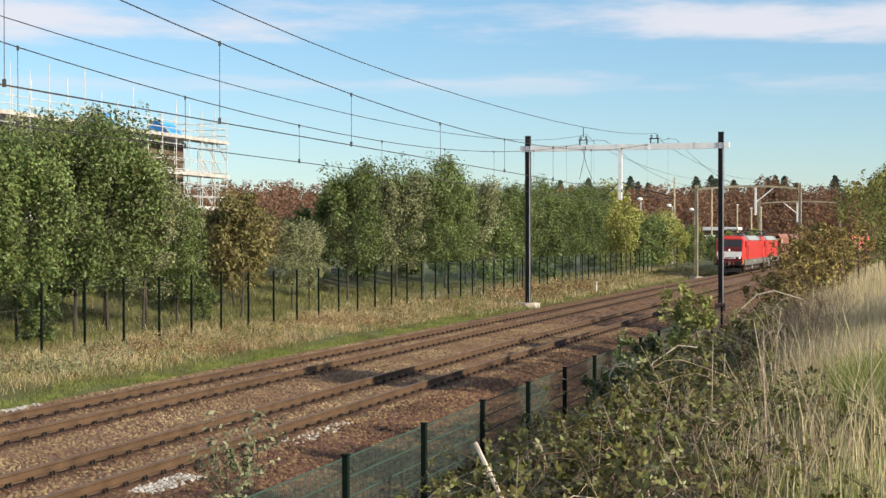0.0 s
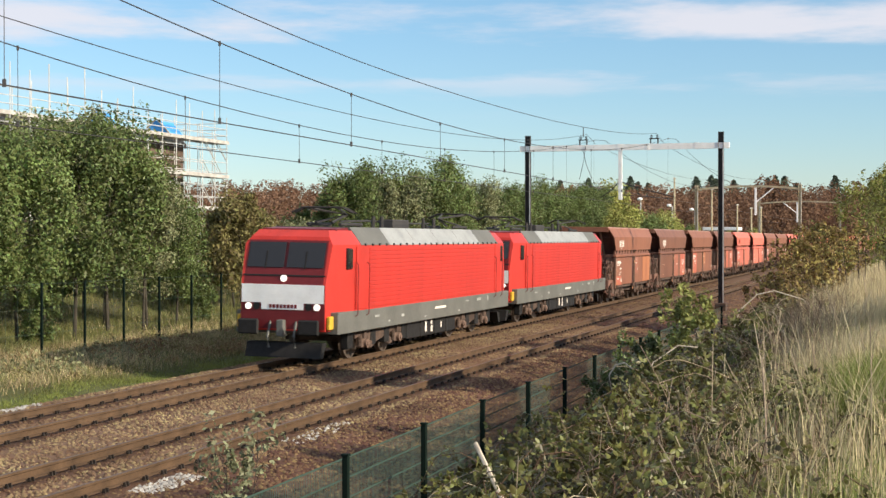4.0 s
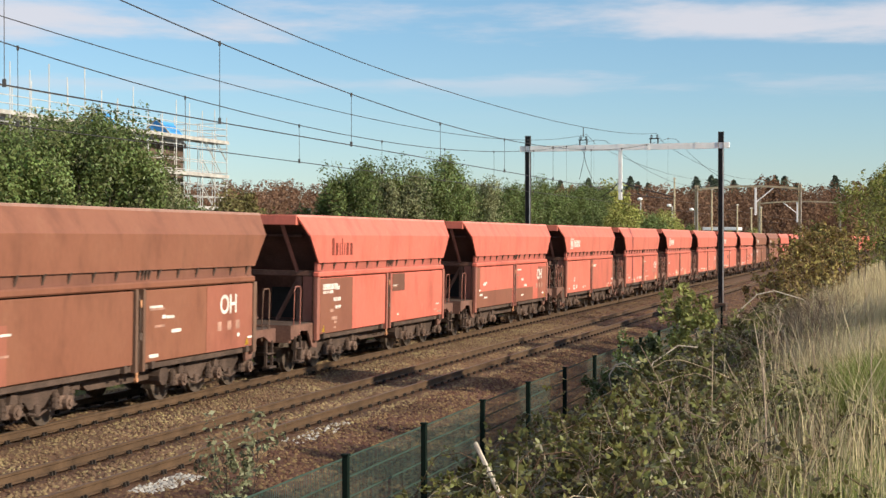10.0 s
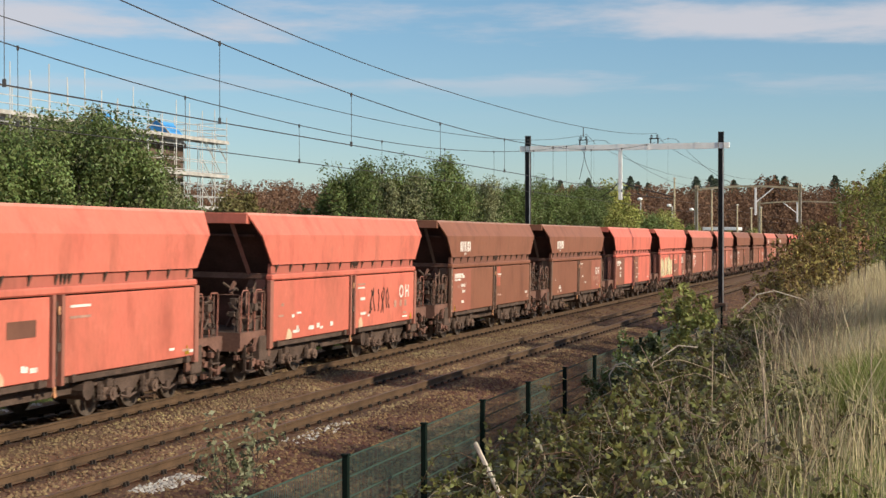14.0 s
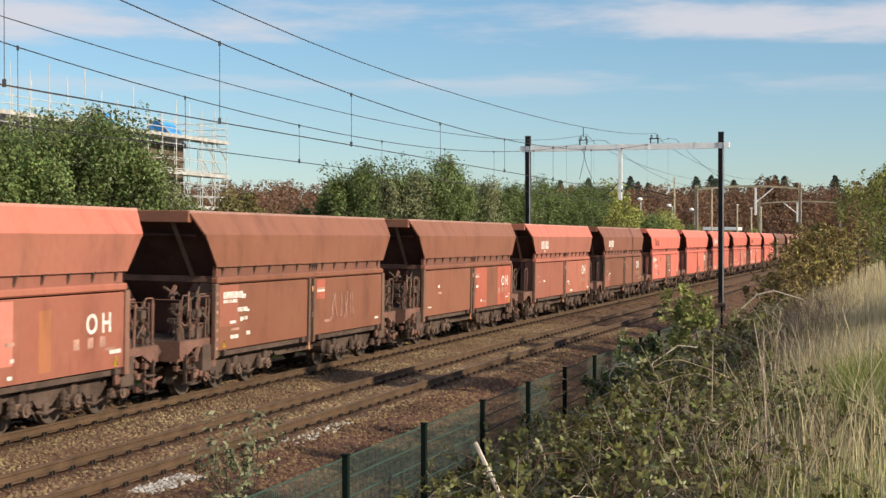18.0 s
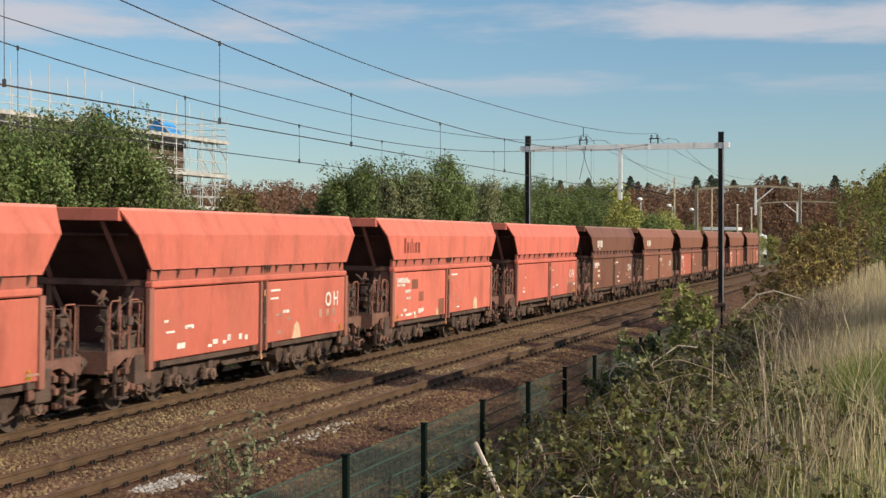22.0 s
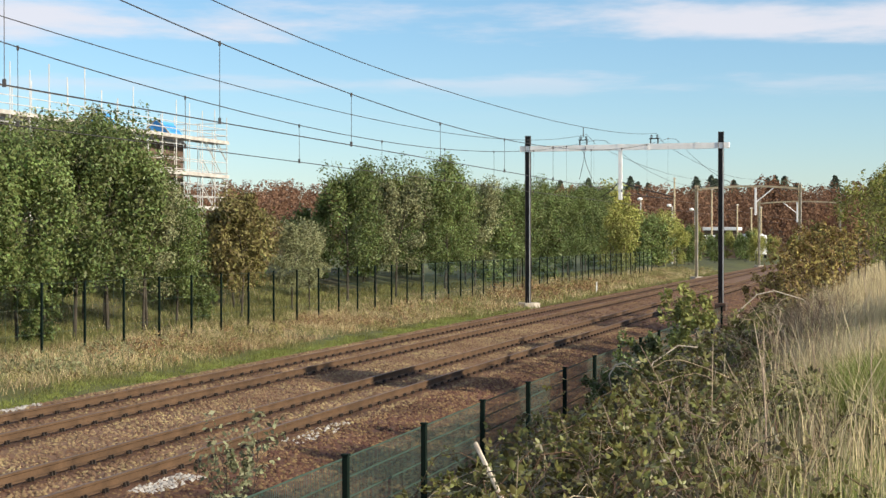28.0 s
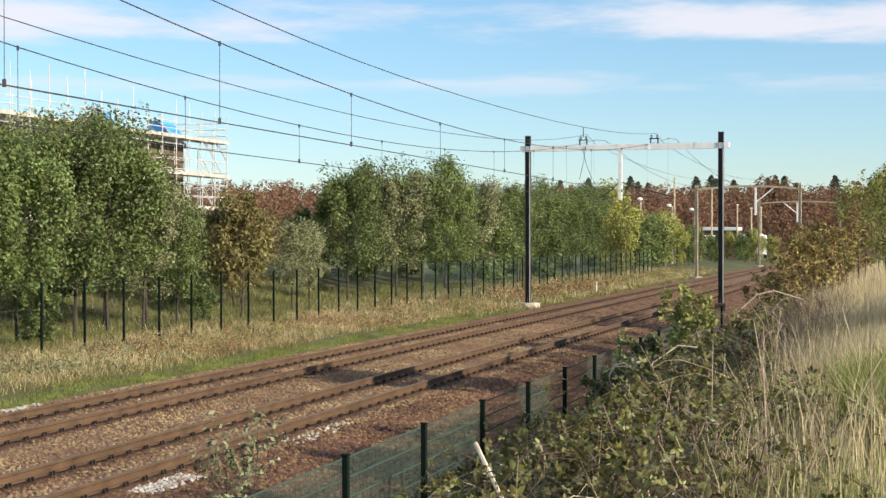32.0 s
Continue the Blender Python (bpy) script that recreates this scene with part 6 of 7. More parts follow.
# wagon by wagon: x from, x to, z from, z to, tone
PATCHES = {
    0: ((-5.4, -3.9, 0.98, 1.45, "r"), (2.9, 5.38, 1.0, 2.42, "o"), (0.3, 1.2, 1.5, 2.42, "g")),
    1: ((0.3, 2.1, 0.98, 2.42, "g"), (3.2, 5.38, 0.98, 2.42, "r")),
    2: ((-5.4, -3.4, 0.98, 2.42, "r"), (0.4, 1.5, 1.5, 2.42, "o")),
    3: ((-1.0, -0.3, 1.0, 1.7, "g"), (0.3, 2.2, 0.98, 2.42, "r"), (3.2, 5.38, 0.98, 2.42, "r")),
    4: ((-5.4, -3.2, 0.98, 1.42, "b"), (-2.5, -1.4, 0.98, 1.25, "b"), (0.3, 1.15, 0.98, 2.42, "b"), (4.4, 5.38, 1.0, 1.4, "b")),
    5: ((0.3, 1.5, 0.98, 1.42, "g"), (3.3, 5.38, 0.98, 2.42, "g"), (-5.4, -4.9, 1.0, 1.3, "b")),
    6: ((-5.4, -3.8, 0.98, 2.42, "r"), (0.35, 1.0, 1.95, 2.4, "r")),
    7: ((3.0, 5.38, 0.98, 2.42, "g"), (-5.4, -4.6, 0.98, 2.0, "g")),
    8: ((-5.4, -3.0, 0.98, 2.42, "b"), (0.35, 1.5, 1.9, 2.42, "k")),
    9: ((-5.2, -0.35, 0.98, 1.55, "b"), (0.3, 3.0, 0.98, 1.5, "b"), (3.9, 5.38, 0.98, 2.3, "g"), (-5.4, -5.0, 0.98, 2.42, "b")),
    14: ((-1.6, -0.7, 1.75, 2.05, "k"), (-3.6, -2.2, 1.0, 1.2, "g")),
    16: ((-5.4, -3.2, 0.98, 2.42, "g"), (0.3, 0.8, 1.7, 2.42, "r")),
    17: ((3.0, 5.38, 0.98, 2.42, "g"),),
    18: ((-5.4, -3.0, 0.98, 2.42, "b"), (0.3, 1.4, 0.98, 2.42, "b")),
    19: ((-5.42, -4.7, 0.98, 1.45, "b"), (0.3, 2.5, 0.98, 1.8, "b"), (1.9, 2.5, 0.98, 2.42, "b"), (3.9, 5.38, 0.98, 2.42, "b"), (-1.9, -1.4, 2.0, 2.42, "b")),
    20: ((-5.42, -0.3, 0.98, 2.42, "g"), (0.3, 5.38, 0.98, 2.42, "g"), (-5.3, -4.2, 1.5, 2.4, "p"), (0.4, 1.2, 0.98, 2.4, "p"), (1.9, 2.5, 1.0, 2.2, "r")),
    21: ((-5.42, -0.3, 0.98, 2.42, "g"), (0.3, 5.38, 0.98, 2.42, "g"), (0.35, 1.6, 1.3, 2.4, "p"), (2.4, 2.8, 1.1, 2.2, "o"), (-2.2, -1.4, 1.2, 2.2, "g")),
    22: ((-5.4, -4.4, 1.5, 2.42, "g"), (0.35, 0.95, 1.9, 2.4, "r")),
    23: ((0.35, 1.9, 0.98, 2.42, "r"), (3.4, 5.38, 0.98, 2.42, "r")),
    24: ((-4.9, -4.0, 1.75, 2.2, "p"), (-4.2, -3.2, 1.4, 1.8, "r"), (-1.3, -0.5, 1.1, 1.3, "o"), (-5.42, -0.3, 0.98, 2.42, "g")),
    25: ((-5.4, -4.4, 1.0, 1.5, "g"),),
    26: ((0.3, 2.0, 0.98, 2.42, "b"), (-3.9, -3.4, 1.8, 2.1, "g"), (-3.3, -2.9, 1.2, 1.5, "b"), (-2.6, -2.2, 2.0, 2.3, "g"), (4.4, 5.38, 0.98, 1.3, "g")),
    27: ((3.9, 5.38, 0.98, 2.42, "b"), (0.4, 1.3, 0.98, 1.4, "b")),
    30: ((-3.8, -3.2, 1.9, 2.2, "b"), (-3.1, -2.6, 1.5, 1.8, "g"), (-1.0, -0.4, 1.0, 1.5, "b")),
    31: ((3.6, 5.38, 0.98, 1.5, "g"),),
    32: ((-5.4, -3.6, 1.4, 2.42, "b"),),
    34: ((-5.38, -0.5, 0.98, 2.42, "r"), (0.35, 1.2, 1.8, 2.4, "r")),
    35: ((0.35, 1.6, 0.98, 2.42, "r"), (3.5, 5.38, 0.98, 2.42, "r")),
    36: ((-5.4, -3.4, 0.98, 2.42, "r"), (0.35, 2.4, 0.98, 2.42, "r"), (4.7, 5.38, 0.98, 2.42, "g")),
    37: ((0.35, 1.6, 0.98, 2.42, "r"), (3.4, 5.38, 0.98, 2.42, "r"))}


def livery(w, base, tone, style, spec, rng, patches=()):
    """Colours and marks of one wagon. style: brand on the hopper; spec: 'data' or 'OH' or both; patches in a second colour."""
    for o in w.children_recursive:
        c = list(base)
        k = o.name.split(".")[0]
        # the band is a darker, browner mix of the base
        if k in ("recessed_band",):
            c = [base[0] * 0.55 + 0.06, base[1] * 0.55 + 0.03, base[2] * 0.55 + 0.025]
        # rim paled: the sun's highlight along the top edge put into its colour
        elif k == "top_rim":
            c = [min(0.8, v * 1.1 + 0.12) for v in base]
        # slant's extra sun put into the shoulder colour; MIX has its own red
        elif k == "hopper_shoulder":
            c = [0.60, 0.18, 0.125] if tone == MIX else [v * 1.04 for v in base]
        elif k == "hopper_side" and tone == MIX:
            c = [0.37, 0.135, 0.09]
        elif k in ("side_flap",):
            f = rng.uniform(0.88, 1.08)
            c = [v * f for v in base]
        elif k in ("handrail", "slanted_strut", "corner_post", "centre_post", "corner_plate"):
            c = [base[0] * 0.42 + 0.07, base[1] * 0.5 + 0.055, base[2] * 0.5 + 0.045]
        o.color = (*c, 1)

    patch_no = [0]

    def patch(x0, x1, z0, z1, col, name="repaint_patch", label="square of newer paint"):
        p = plate(name, x0, x1, z0, z1, -1.5335 - 0.0004 * patch_no[0], M_paint, w, label, 0.003)
        patch_no[0] = (patch_no[0] + 1) % 6
        p.color = (*col, 1)

    bright = base[0] > 0.3
    if style == "old":
        brand_bars(w, -4.55, 3.02, 0.34, M_mark, (0.75, 0.75, 0.3, 0.7, 0.3, 0.85, 0.75), "fleet name as pale bars")
        brand_bars(w, -4.05, 2.9, 0.08, M_mark, (0.8, 1.2, 1.0, 0.9), "small line of pale bars")
    elif style == "new":
        brand_bars(w, -4.6, 3.02, 0.46, M_markdark, (0.75, 0.7, 0.3, 0.3, 0.3, 0.75, 0.8), "fleet name as dark red bars")
    elif style == "freight":
        z0 = 3.0
        sq = bmesh.new()
        for a in ((-4.85, -4.28, 3.0, 3.05), (-4.85, -4.28, 3.42, 3.47), (-4.85, -4.8, 3.05, 3.42), (-4.33, -4.28, 3.05, 3.42)):
            box(sq, a[0], a[1], -0.004, 0, a[2], a[3])
        box(sq, -4.74, -4.60, -0.004, 0, 3.1, 3.37)
        box(sq, -4.53, -4.40, -0.004, 0, 3.1, 3.37)
        part("emblem", sq, M_mark, w, "white framed emblem").matrix_basis = SIDE_TOP
        brand_bars(w, -4.15, 3.07, 0.32, M_mark, (0.6, 0.65, 0.65, 0.6, 0.7, 0.6, 0.6, 0.65), "fleet name as white bars")
    for x0, x1, z0, z1, k in patches:
        patch(x0, x1, z0, z1, PATCH[k])
    if "data" in spec:
        number_lines(w, -5.2, 2.02)
    if "OH" in spec:
        wide = w.get("brake_gear", False)
        t = letters("O H" if wide else "OH", 0.37 if wide else 0.42, M_mark, w, label="white letters")
        t.location = (4.45 if wide else 4.1, -1.5395, 1.7 if wide else 1.8)
    if tone == RED2:
        for _ in range(rng.randint(1, 3)):
            x, r = rng.uniform(-4.8, 4.8), rng.uniform(0.12, 0.3)
            if abs(x) < 0.6:
                x += 1.2
            bm = prism(bmesh.new(), [(x + r * math.cos(q) * rng.uniform(0.8, 1.1), 0.985 + 1.5 * r * math.sin(q) * rng.uniform(0.85, 1.1)) for q in np.linspace(0, math.pi, 9)], -1.5375, -1.531)
            part("worn_patch", bm, M_cream, w, "cream worn paint patch")
        for _ in range(7):
            x = rng.uniform(-4.9, -0.6)
            q = rng.uniform(0.06, 0.14)
            plate("stencil_bar", x, x + rng.uniform(0.1, 0.4), 1.04 + q, 1.04 + 2 * q, -1.5385, M_mark, w, "", 0.001)
    if "OH" in spec:
        for x in (3.55, 4.05, 4.5):
            plate("sign_square", x, x + 0.2, 1.42, 1.62, -1.537, M_markdim, w, "faded white sign square", 0.001)
    # scattered small stencilled lines
    for _ in range(9):
        x = rng.choice([rng.uniform(-5.2, -3.9), rng.uniform(-5.2, -3.9), rng.uniform(0.4, 1.6), rng.uniform(4.2, 5.2)])
        z = rng.uniform(1.05, 1.9 if x < 3 else 1.35)
        q = rng.uniform(0.04, 0.09)
        plate("stencil_bar", x, x + rng.uniform(0.12, 0.45), z, z + q, -1.5385 - rng.random() * 0.001, M_mark if rng.random() < 0.6 else M_markdim, w, "", 0.001)
    for _ in range(2):
        z = rng.uniform(2.0, 2.25)
        plate("stencil_bar", 0.4, 0.4 + rng.uniform(0.3, 0.8), z, z + 0.05, -1.5385, M_mark if rng.random() < 0.5 else M_markdim, w, "", 0.001)
    tri = bmesh.new()
    v = [tri.verts.new(p) for p in ((-0.11, 0, 0), (0.11, 0, 0), (0, 0, 0.2))]
    tri.faces.new(v)
    bmesh.ops.solidify(tri, geom=tri.faces[:], thickness=0.002)
    part("warning_triangle", tri, M_yellow, w, "yellow warning triangle").location = (-5.15 if "data" in spec else 5.1, -1.539, 1.02)
    if "data" in spec and not bright:
        for q in range(7):
            plate("hazard_stripe", -5.58, -5.49, 1.0 + q * 0.2, 1.07 + q * 0.2, -1.552, M_markdim, w, "", 0.002)


def scrawl(w, x, z, wd, ht, seed, mat, label):
    """Sprayed tags: loose strokes, the large pale one with filled lobes under them."""
    rng = np.random.default_rng(seed)
    if mat is M_tagpale:
        bm = bmesh.new()
        for i in range(6):
            cx, cw = x + wd * (i + 0.5) / 6, wd / 6 * rng.uniform(0.42, 0.56)
            top = z + ht * rng.uniform(0.82, 1.05)
            foot = z + ht * rng.uniform(-0.05, 0.1)
            lean = rng.uniform(-0.2, 0.2)
            prism(bm, [(cx - cw * 0.75, foot), (cx + cw * 0.6, foot), (cx + cw + lean, top - 0.3 * ht), (cx + cw * 0.5 + lean, top), (cx - cw * 0.9 + lean, top - 0.1 * ht), (cx - cw + lean * 0.5, top - 0.45 * ht)], -1.5395 - 0.0006 * i, -1.5375)
        part("sprayed_fill", bm, mat, w, label)
    ink = bmesh.new()
    for i in range(8):
        cx = x + wd * (i + 0.5) / 8
        px, pz = cx, z + ht * rng.uniform(0.0, 0.2)
        for q in range(5):
            nx, nz = px + rng.normal() * wd * 0.035, z + ht * min(1.0, 0.22 * (q + 1)) + rng.normal() * ht * 0.06
            t = Vector((nx - px, 0, nz - pz)).normalized() * 0.022
            quad = [(px - t.z, pz + t.x), (px + t.z, pz - t.x), (nx + t.z, nz - t.x), (nx - t.z, nz + t.x)]
            prism(ink, quad, -1.5455, -1.5435)
            px, pz = nx, nz
    part("sprayed_tag", ink, M_tagdark if mat is M_tagpale else mat, w, label)


M_tagpale = material("pale_yellow_spray", (0.66, 0.60, 0.36), 0.6, vary=0.15, scale=3, fine=20, bump=0)
M_tagdark = material("black_spray", (0.05, 0.04, 0.03), 0.6, vary=0.15, scale=3, fine=20, bump=0)
RED, RED2, BROWN, DARK, MIX = (0.70, 0.175, 0.125), (0.66, 0.175, 0.122), (0.248, 0.10, 0.06), (0.18, 0.078, 0.05), (0.46, 0.16, 0.105)
TRAIN = (("brake", BROWN, "old", "data"), ("brake", DARK, "old", "OH"), ("plain", BROWN, "", "data"), ("plain", DARK, "", "OH"), ("plain", RED, "new", "data"),
         ("plain", RED, "", "OH"), ("plain", BROWN, "", "data"), ("plain", BROWN, "", "OH"), ("plain", RED, "new", "data"), ("plain", RED, "", "OH"),
         ("brake", RED2, "freight", "stencil"), ("brake", RED2, "", "OH"), ("brake", RED2, "freight", "stencil"), ("brake", RED2, "", "OH"), ("brake", RED2, "freight", "stencil"),
         ("brake", RED2, "", "OH tag"), ("brake", BROWN, "old", "data"), ("brake", BROWN, "old", "OH"), ("plain", RED, "", "data"), ("plain", RED, "", "OH white tag"),
         ("brake", MIX, "", "data"), ("brake", MIX, "", "OH"), ("brake", BROWN, "", "data tag"), ("brake", BROWN, "", "OH"), ("plain", MIX, "old", "OH"),
         ("plain", BROWN, "old", "OH"), ("plain", RED, "new", "data"), ("plain", RED, "", "OH"), ("brake", RED2, "freight", "stencil"), ("brake", RED2, "", "OH"),
         ("brake", RED2, "new", "data"), ("brake", RED, "", "OH"), ("brake", DARK, "old", "data OH"), ("brake", BROWN, "old", "OH"), ("plain", BROWN, "", "data"),
         ("plain", BROWN, "", "OH"), ("plain", BROWN, "", "data"), ("plain", BROWN, "", "OH"))
PAINTS = {RED: "bright red", RED2: "orange-red", BROWN: "rust-brown", DARK: "dark brown", MIX: "patchy brown-red"}
BRANDS = {"old": " with a pale fleet name", "new": " with a dark fleet name", "freight": " with a white emblem", "": ""}


def build_wagons():
    rng = random.Random(77)
    models = {"plain": wagon("plain"), "brake": wagon("brake")}
    out, used = [], set()
    clean = {k: copy_thing(m, Matrix.Identity(4)) for k, m in models.items()}
    for i, (kind, base, style, spec) in enumerate(TRAIN):
        w = copy_thing(clean[kind], Matrix.Identity(4))
        w["brake_gear"] = kind == "brake"
        f = rng.uniform(0.92, 1.06)
        livery(w, tuple(v * f for v in base), base, style, spec, rng, PATCHES.get(i, ()))
        if "white tag" in spec:
            scrawl(w, -5.1, 1.05, 4.7, 1.2, 5, M_tagpale, "large pale sprayed tag")
        elif "tag" in spec:
            scrawl(w, 1.2, 1.3, 2.0, 0.7, 6, M_tagdark if base == RED2 else M_markdim, "dark sprayed tag" if base == RED2 else "thin pale sprayed tag")
        text = "%s hopper wagon%s%s%s" % (PAINTS[base], BRANDS[style], " and white letters" if "OH" in spec else "", ", tagged" if "tag" in spec else "")
        tagged(w, text if len(text.split()) > 4 else text + " with stencilled data panel")
        out.append(w)
    for m in (*models.values(), *clean.values()):
        for o in (*m.children_recursive, m):
            bpy.data.objects.remove(o)
    return out


wagons = build_wagons()


def locomotive():
    """A red four-axle electric locomotive, cab to -x."""
    g = empty("electric_locomotive", Matrix.Identity(4), "bright red electric locomotive with grey skirt and white nose band", "locomotive", "train locomotives")
    # body: side profile swept across, cabs narrowed at their ends
    prof = [(9.35, 1.0), (9.40, 2.2), (9.05, 3.25), (8.75, 3.62), (8.3, 3.70), (-8.3, 3.70), (-8.75, 3.62), (-9.05, 3.25), (-9.40, 2.2), (-9.35, 1.0)]
    bm = bmesh.new()

    def half(x, z):
        w = 1.49 if abs(x) < 7.6 else 1.49 - 0.26 * (abs(x) - 7.6) / 1.8
        if z > 3.29:
            w -= (z - 3.29) * 0.78
        return w
    xs = [-9.4, -9.05, -8.7, -8.2, -7.6, -5, 0, 5, 7.6, 8.2, 8.7, 9.05, 9.4]
    zs = [0.95, 1.5, 2.2, 2.9, 3.29, 3.5, 3.68]

    def slope(z):
        return 0.0 if z < 2.2 else (z - 2.2) * 0.33 if z < 3.45 else 0.41 + (z - 3.45) * 1.3
    rings = []
    for x in xs:
        ring = []
        for z in zs:
            sx = x if abs(x) < 8.0 else math.copysign(min(abs(x), 9.4 - slope(z)), x)
            ring.append((sx, -half(sx, z), z))
        ring += [(a, -b, c) for a, b, c in ring[::-1]]
        rings.append([bm.verts.new(p) for p in ring])
    k = len(rings[0])
    for i in range(len(rings) - 1):
        for q in range(k - 1):
            bm.faces.new((rings[i][q], rings[i][q + 1], rings[i + 1][q + 1], rings[i + 1][q]))
    for r in (rings[0], rings[-1]):
        n = len(zs)
        for q in range(n - 1):
            bm.faces.new((r[q], r[q + 1], r[k - 2 - q], r[k - 1 - q]))
    bmesh.ops.recalc_face_normals(bm, faces=bm.faces[:])
    bmesh.ops.remove_doubles(bm, verts=bm.verts[:], dist=0.001)
    part("body", bm, M_locored, g)
    # grey skirt and ribbed side panels
    part("skirt", one_box(-9.1, 9.1, -1.502, 1.502, 0.86, 1.46, 0.02), M_locogrey, g, "grey lower skirt")
    rib = None
    for i in range(14):
        z = 1.58 + i * 0.122
        if rib is None:
            rib = part("side_rib", one_box(-6.7, 6.7, -1.508, -1.47, -0.056, 0.056, 0.008), M_locored, g)
            rib.location = (0, 0, z)
        else:
            again(rib, g, Matrix.Translation((0, 0, z)))
    # roof
    for i in range(6):
        a = -7.4 + i * 2.47
        bm = bmesh.new()
        prism(bm, [(a, 3.28), (a + 2.466, 3.28), (a + 2.45, 3.78), (a + 0.016, 3.78)], -1.12, 1.12)
        for v in bm.verts:
            if v.co.z < 3.5:
                v.co.y *= 1.345
        hatch = part("roof_panel", bm, M_locogrey if i in (0, 5) else M_roofgrey, g, "dark roof grille" if i in (0, 5) else "pale grey roof hatch")
        for q in range(4):
            part("hatch_clamp", one_box(a + 0.3 + q * 0.6, a + 0.36 + q * 0.6, -1.525, -1.49, 3.26, 3.33), M_black, hatch)
    for sx in (-1, 1):
        bm = bmesh.new()
        prism(bm, [(7.42 * sx, 3.50), (8.5 * sx, 3.50), (8.3 * sx, 3.72), (7.42 * sx, 3.76)], -1.1, 1.1)
        part("cab_roof", bm, M_locodark, g, "dark red cab roof brow")
        # pantograph, folded
        bm = bmesh.new()
        x = 5.6 * sx
        for y in (-0.5, 0.5):
            pipe(bm, [(x - 0.9, y, 3.86), (x + 0.9, y, 3.86)], 0.05, 5)
            pipe(bm, [(x + 0.9 * sx, y * 0.5, 3.90), (x - 1.0 * sx, 0.0, 4.16), (x + 0.9 * sx, y * 0.9, 4.32)], 0.045, 5)
        for q in (-0.12, 0.12):
            pipe(bm, [(x + 0.9 * sx + q, -0.95, 4.18), (x + 0.9 * sx + q, -0.6, 4.34), (x + 0.9 * sx + q, 0.6, 4.34), (x + 0.9 * sx + q, 0.95, 4.18)], 0.03, 5)
        part("pantograph", bm, M_pole_dark, g, "folded pantograph")
        for y in (-0.5, 0.5):
            for q in (-0.7, 0.7):
                bm = bmesh.new()
                for r in range(3):
                    rod(bm, (x + q, y, 3.75 + r * 0.04), (x + q, y, 3.775 + r * 0.04), 0.07, 8)
                part("roof_insulator", bm, M_pole_dark, g)
    bm = bmesh.new()
    pipe(bm, [(-4.4, 0.3, 3.95), (-2, 0.3, 4.0), (2, 0.3, 3.95), (4.4, 0.3, 3.97)], 0.03, 5)
    box(bm, -1.2, 0.4, -0.3, 0.2, 3.76, 4.06, 0.03)
    for q in (-3.4, -2.6, 1.6, 2.8):
        rod(bm, (q, -0.4, 3.74), (q, -0.4, 4.14), 0.06, 6)
    part("roof_bus_bar", bm, M_pole_dark, g)
    for sx in (-1, 1):
        # nose: dark red surround, windscreens, white band, lamps
        def front(name, y0, y1, z0, z1, mat, proud=0.012, label=""):
            bm = bmesh.new()
            xa, xb = 9.4 - slope(z0) + proud, 9.4 - slope(z1) + proud
            vs = [bm.verts.new(p) for p in ((xa * sx, y0, z0), (xa * sx, y1, z0), (xb * sx, y1, z1), (xb * sx, y0, z1))]
            bm.faces.new(vs)
            bmesh.ops.recalc_face_normals(bm, faces=bm.faces[:])
            bmesh.ops.solidify(bm, geom=bm.faces[:], thickness=0.01)
            return part(name, bm, mat, g, label)
        front("nose_panel", -1.16, 1.16, 2.21, 3.40, M_locodark, 0.006, "dark red cab front")
        front("nose_panel", -1.22, 1.22, 1.0, 2.19, M_locodark, 0.006, "dark red cab front")
        w1 = front("windscreen", -1.12, -0.04, 2.66, 3.34, M_glass, 0.022, "dark tinted windscreen")
        front("windscreen", 0.04, 1.12, 2.66, 3.34, M_glass, 0.022, "dark tinted windscreen")
        for y in (-0.58, 0.58):
            front("wiper", y - 0.02, y + 0.02, 2.62, 3.1, M_black, 0.034, "black windscreen wiper")
        front("nose_seam", -1.2, 1.2, 2.42, 2.46, M_black, 0.014, "dark seam under the windscreens")
        front("nose_band", -1.2, 1.2, 1.70, 2.20, M_white, 0.02, "white nose band")
        front("nose_band", -0.62, 0.62, 1.52, 1.71, M_white, 0.02, "white nose band")
        for q in range(8):
            front("number_bar", -0.42 + q * 0.105, -0.35 + q * 0.105, 1.56, 1.66, M_locodark, 0.03, "")
        for y in (-1.0, 1.0, 0.0):
            z = 1.60 if y else 2.36
            bm = bmesh.new()
            xx = 9.4 - slope(z)
            rod(bm, ((xx - 0.02) * sx, y, z), ((xx + 0.035) * sx, y, z), 0.09, 14)
            lamp = part("headlamp", bm, M_headlamp if sx < 0 else M_white, g, "lit round headlamp" if sx < 0 else "round lamp")
            if y:
                bm = bmesh.new()
                rod(bm, ((xx - 0.02) * sx, y * 0.76, z), ((xx + 0.03) * sx, y * 0.76, z), 0.1, 12)
                part("tail_lamp", bm, M_black, g)
        bm = bmesh.new()
        for y in (-0.875, 0.875):
            rod(bm, (9.3 * sx, y, 1.06), (9.66 * sx, y, 1.06), 0.13, 10)
            box(bm, min(9.64 * sx, 9.74 * sx), max(9.64 * sx, 9.74 * sx), y - 0.3, y + 0.3, 0.85, 1.27, 0.04)
        part("buffers", bm, M_black, g)
        bm = bmesh.new()
        prism(bm, [(9.40 * sx, 0.22), (9.2 * sx, 0.22), (8.9 * sx, 0.62), (9.25 * sx, 0.62)], -1.1, 1.1)
        part("snow_plough", bm, M_black, g, "dark snow plough")
        bm = bmesh.new()
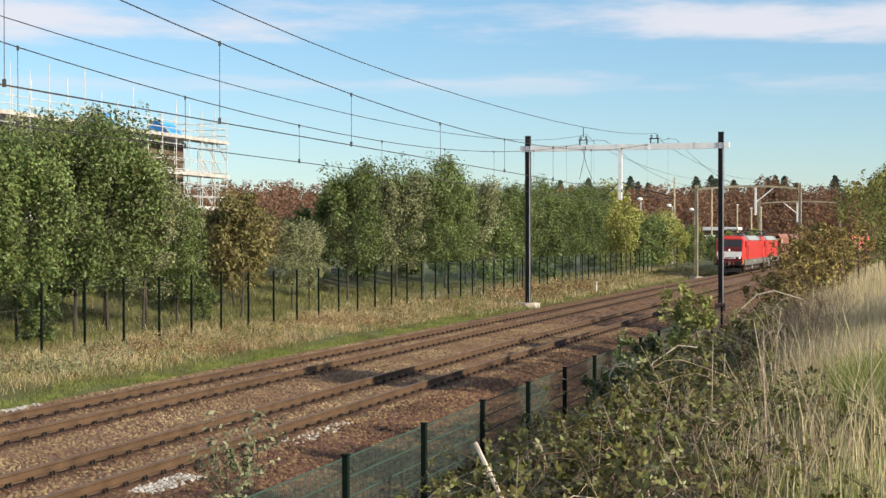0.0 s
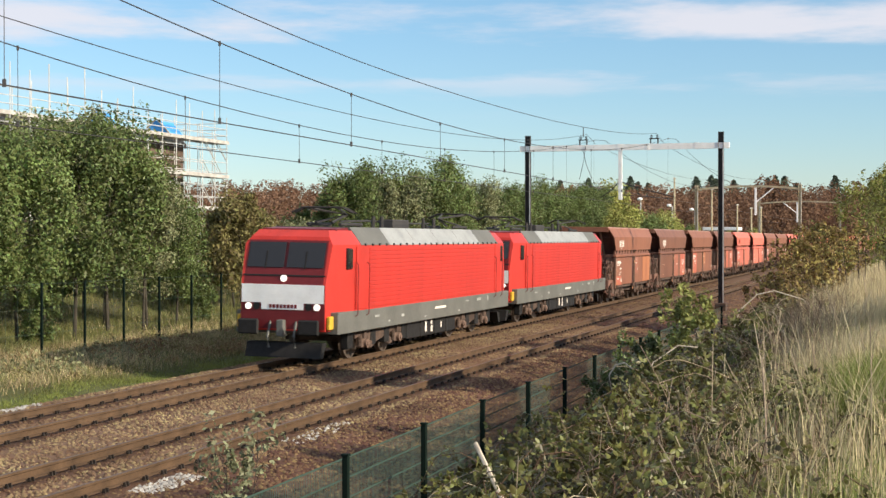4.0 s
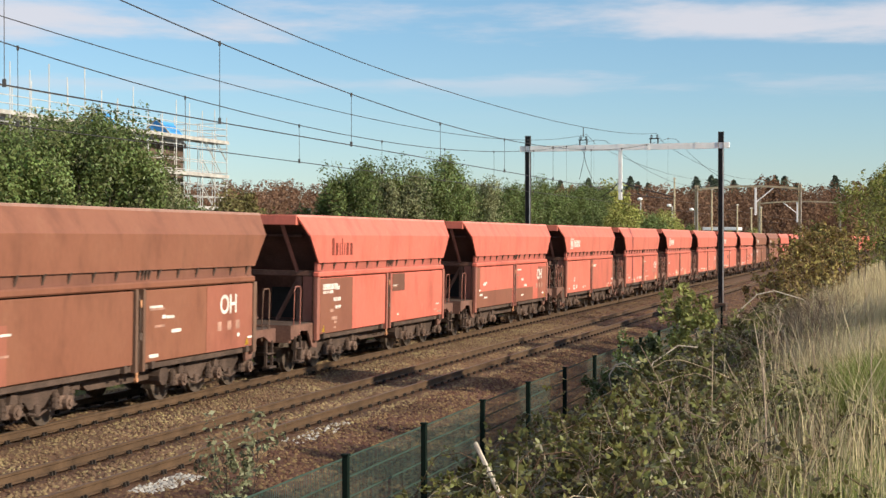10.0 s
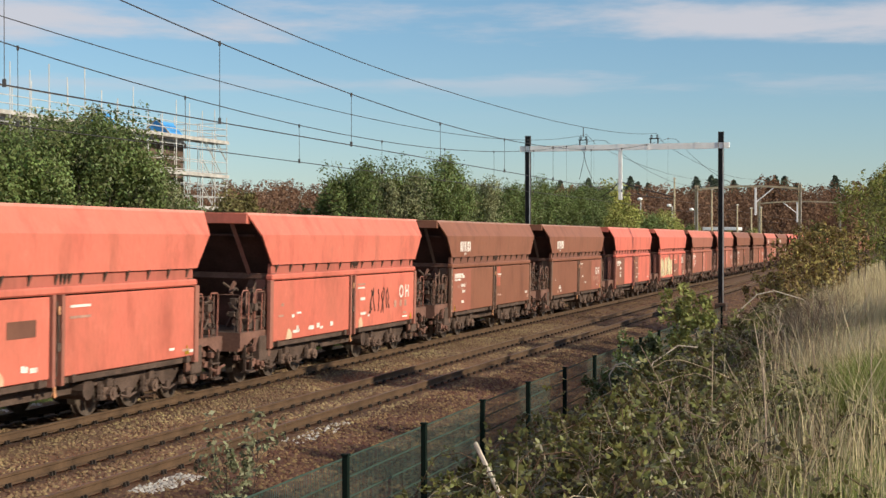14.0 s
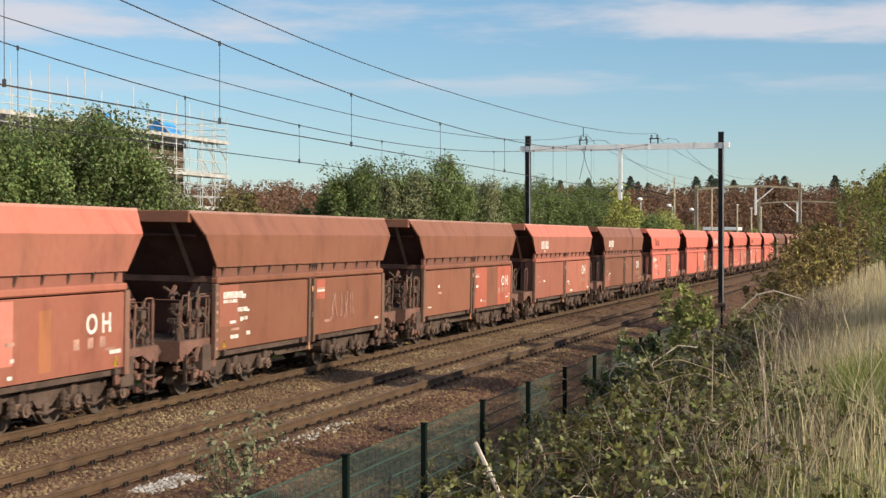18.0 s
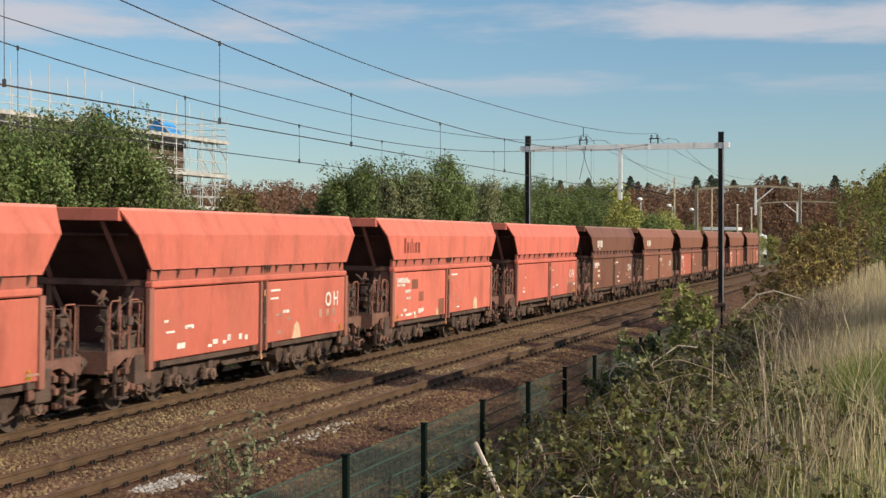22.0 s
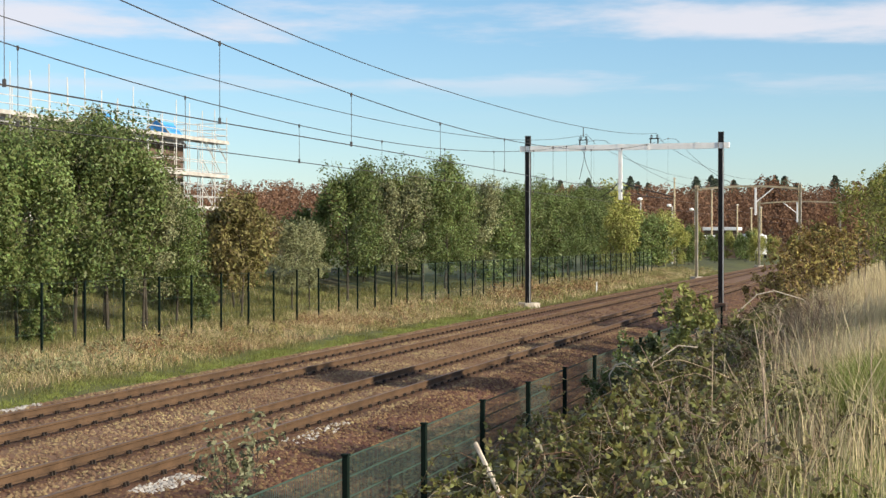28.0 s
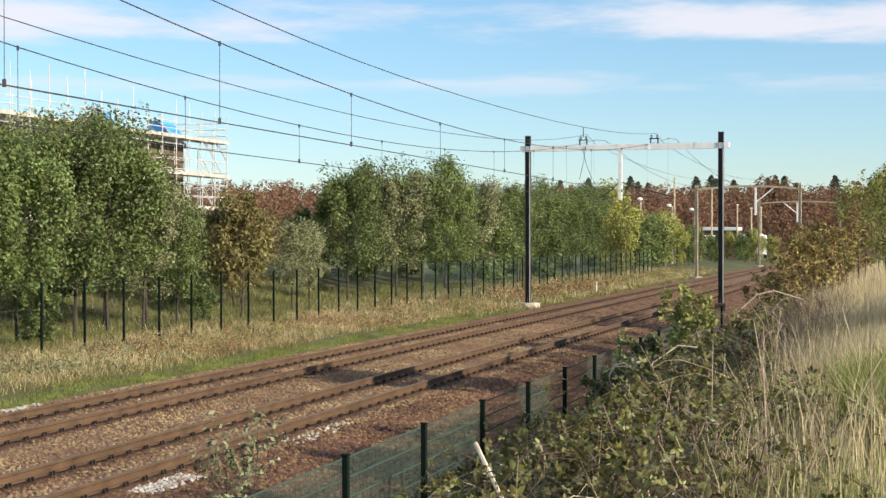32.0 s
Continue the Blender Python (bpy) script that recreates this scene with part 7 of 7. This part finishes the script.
        box(bm, min(9.3 * sx, 9.6 * sx), max(9.3 * sx, 9.6 * sx), -0.1, 0.1, 0.8, 1.25, 0.02)
        pipe(bm, [(9.4 * sx, 0.35, 1.2), (9.6 * sx, 0.35, 0.8), (9.5 * sx, 0.35, 0.5)], 0.035, 5)
        pipe(bm, [(9.4 * sx, -0.4, 1.2), (9.6 * sx, -0.42, 0.8), (9.5 * sx, -0.42, 0.5)], 0.035, 5)
        part("coupling_and_hoses", bm, M_locogrey, g)
        for y in (-1, 1):
            part("corner_step", one_box(min(9.0 * sx, 9.36 * sx), max(9.0 * sx, 9.36 * sx), min(1.26 * y, 1.36 * y), max(1.26 * y, 1.36 * y), 1.0, 1.36, 0.02), M_yellow, g, "yellow corner step")
        # cab side: door, window, rails
        x0 = 7.0 * sx
        part("cab_door", one_box(min(x0, x0 + 0.75 * sx), max(x0, x0 + 0.75 * sx), -1.512, -1.47, 1.5, 3.24, 0.01), M_locored, g)
        part("cab_side_window", one_box(min(7.9 * sx, 8.3 * sx), max(7.9 * sx, 8.3 * sx), -1.455, -1.30, 2.6, 3.2, 0.03), M_glass, g, "dark side window")
        for x in (6.92, 7.82):
            bm = pipe(bmesh.new(), [(x * sx, -1.50, 1.3), (x * sx, -1.58, 1.35), (x * sx, -1.58, 2.75), (x * sx, -1.50, 2.8)], 0.015, 5)
            part("grab_rail", bm, M_locodark, g)
        bogie(g, 4.95 * sx, (-1.45, 1.45), 0.60)
        bm = bmesh.new()
        for q in (-2.5, -0.6, 0.6, 2.2):
            box(bm, 4.95 * sx + q - 0.2, 4.95 * sx + q + 0.2, -1.25, -1.0, 0.35, 0.85, 0.03)
        part("bogie_equipment", bm, M_black, g)
    for a, b in ((-2.6, -1.3), (-1.2, 0.2), (0.3, 1.5), (1.6, 2.6)):
        part("underframe_box", one_box(a, b, -1.3, 1.3, 0.32, 0.9, 0.03), M_black, g)
    for x, z, w, h in ((-0.4, 1.18, 1.5, 0.12), (-6.2, 1.2, 0.5, 0.1), (4.6, 1.25, 0.7, 0.16), (6.0, 1.2, 0.16, 0.3), (-3.8, 1.1, 0.3, 0.14), (-1.5, 0.96, 0.22, 0.1), (3.2, 1.28, 0.5, 0.07), (-5.0, 1.0, 0.18, 0.1), (2.3, 0.98, 0.2, 0.1)):
        plate("stencil_bar", x, x + w * 0.8, z, z + h * 0.6, -1.504, M_mark if w > 1 else M_markgrey, g, "", 0.004)
    for x, z, w, h in ((-0.8, 0.45, 0.16, 0.35), (-0.2, 0.42, 0.2, 0.2), (-0.2, 0.66, 0.15, 0.14), (0.9, 0.5, 0.1, 0.2)):
        plate("notice_plate", x, x + w, z, z + h, -1.303, M_mark, g, "", 0.004)
    return g


loco_front = locomotive()
loco_rear = copy_thing(loco_front, Matrix.Identity(4))


def ride(thing, middle):
    rows = []
    for t in range(0, 33):
        rows.append((float(t), on_line(middle - SPEED * t, FAR, bank(FAR), CANT)))
    walk(thing, rows)


def motions():
    for i, w in enumerate(wagons):
        ride(w, FIRST + i * L_WAGON)
    ride(loco_rear, FIRST - L_WAGON / 2 - L_LOCO / 2)
    ride(loco_front, FIRST - L_WAGON / 2 - L_LOCO * 1.5)


motions()
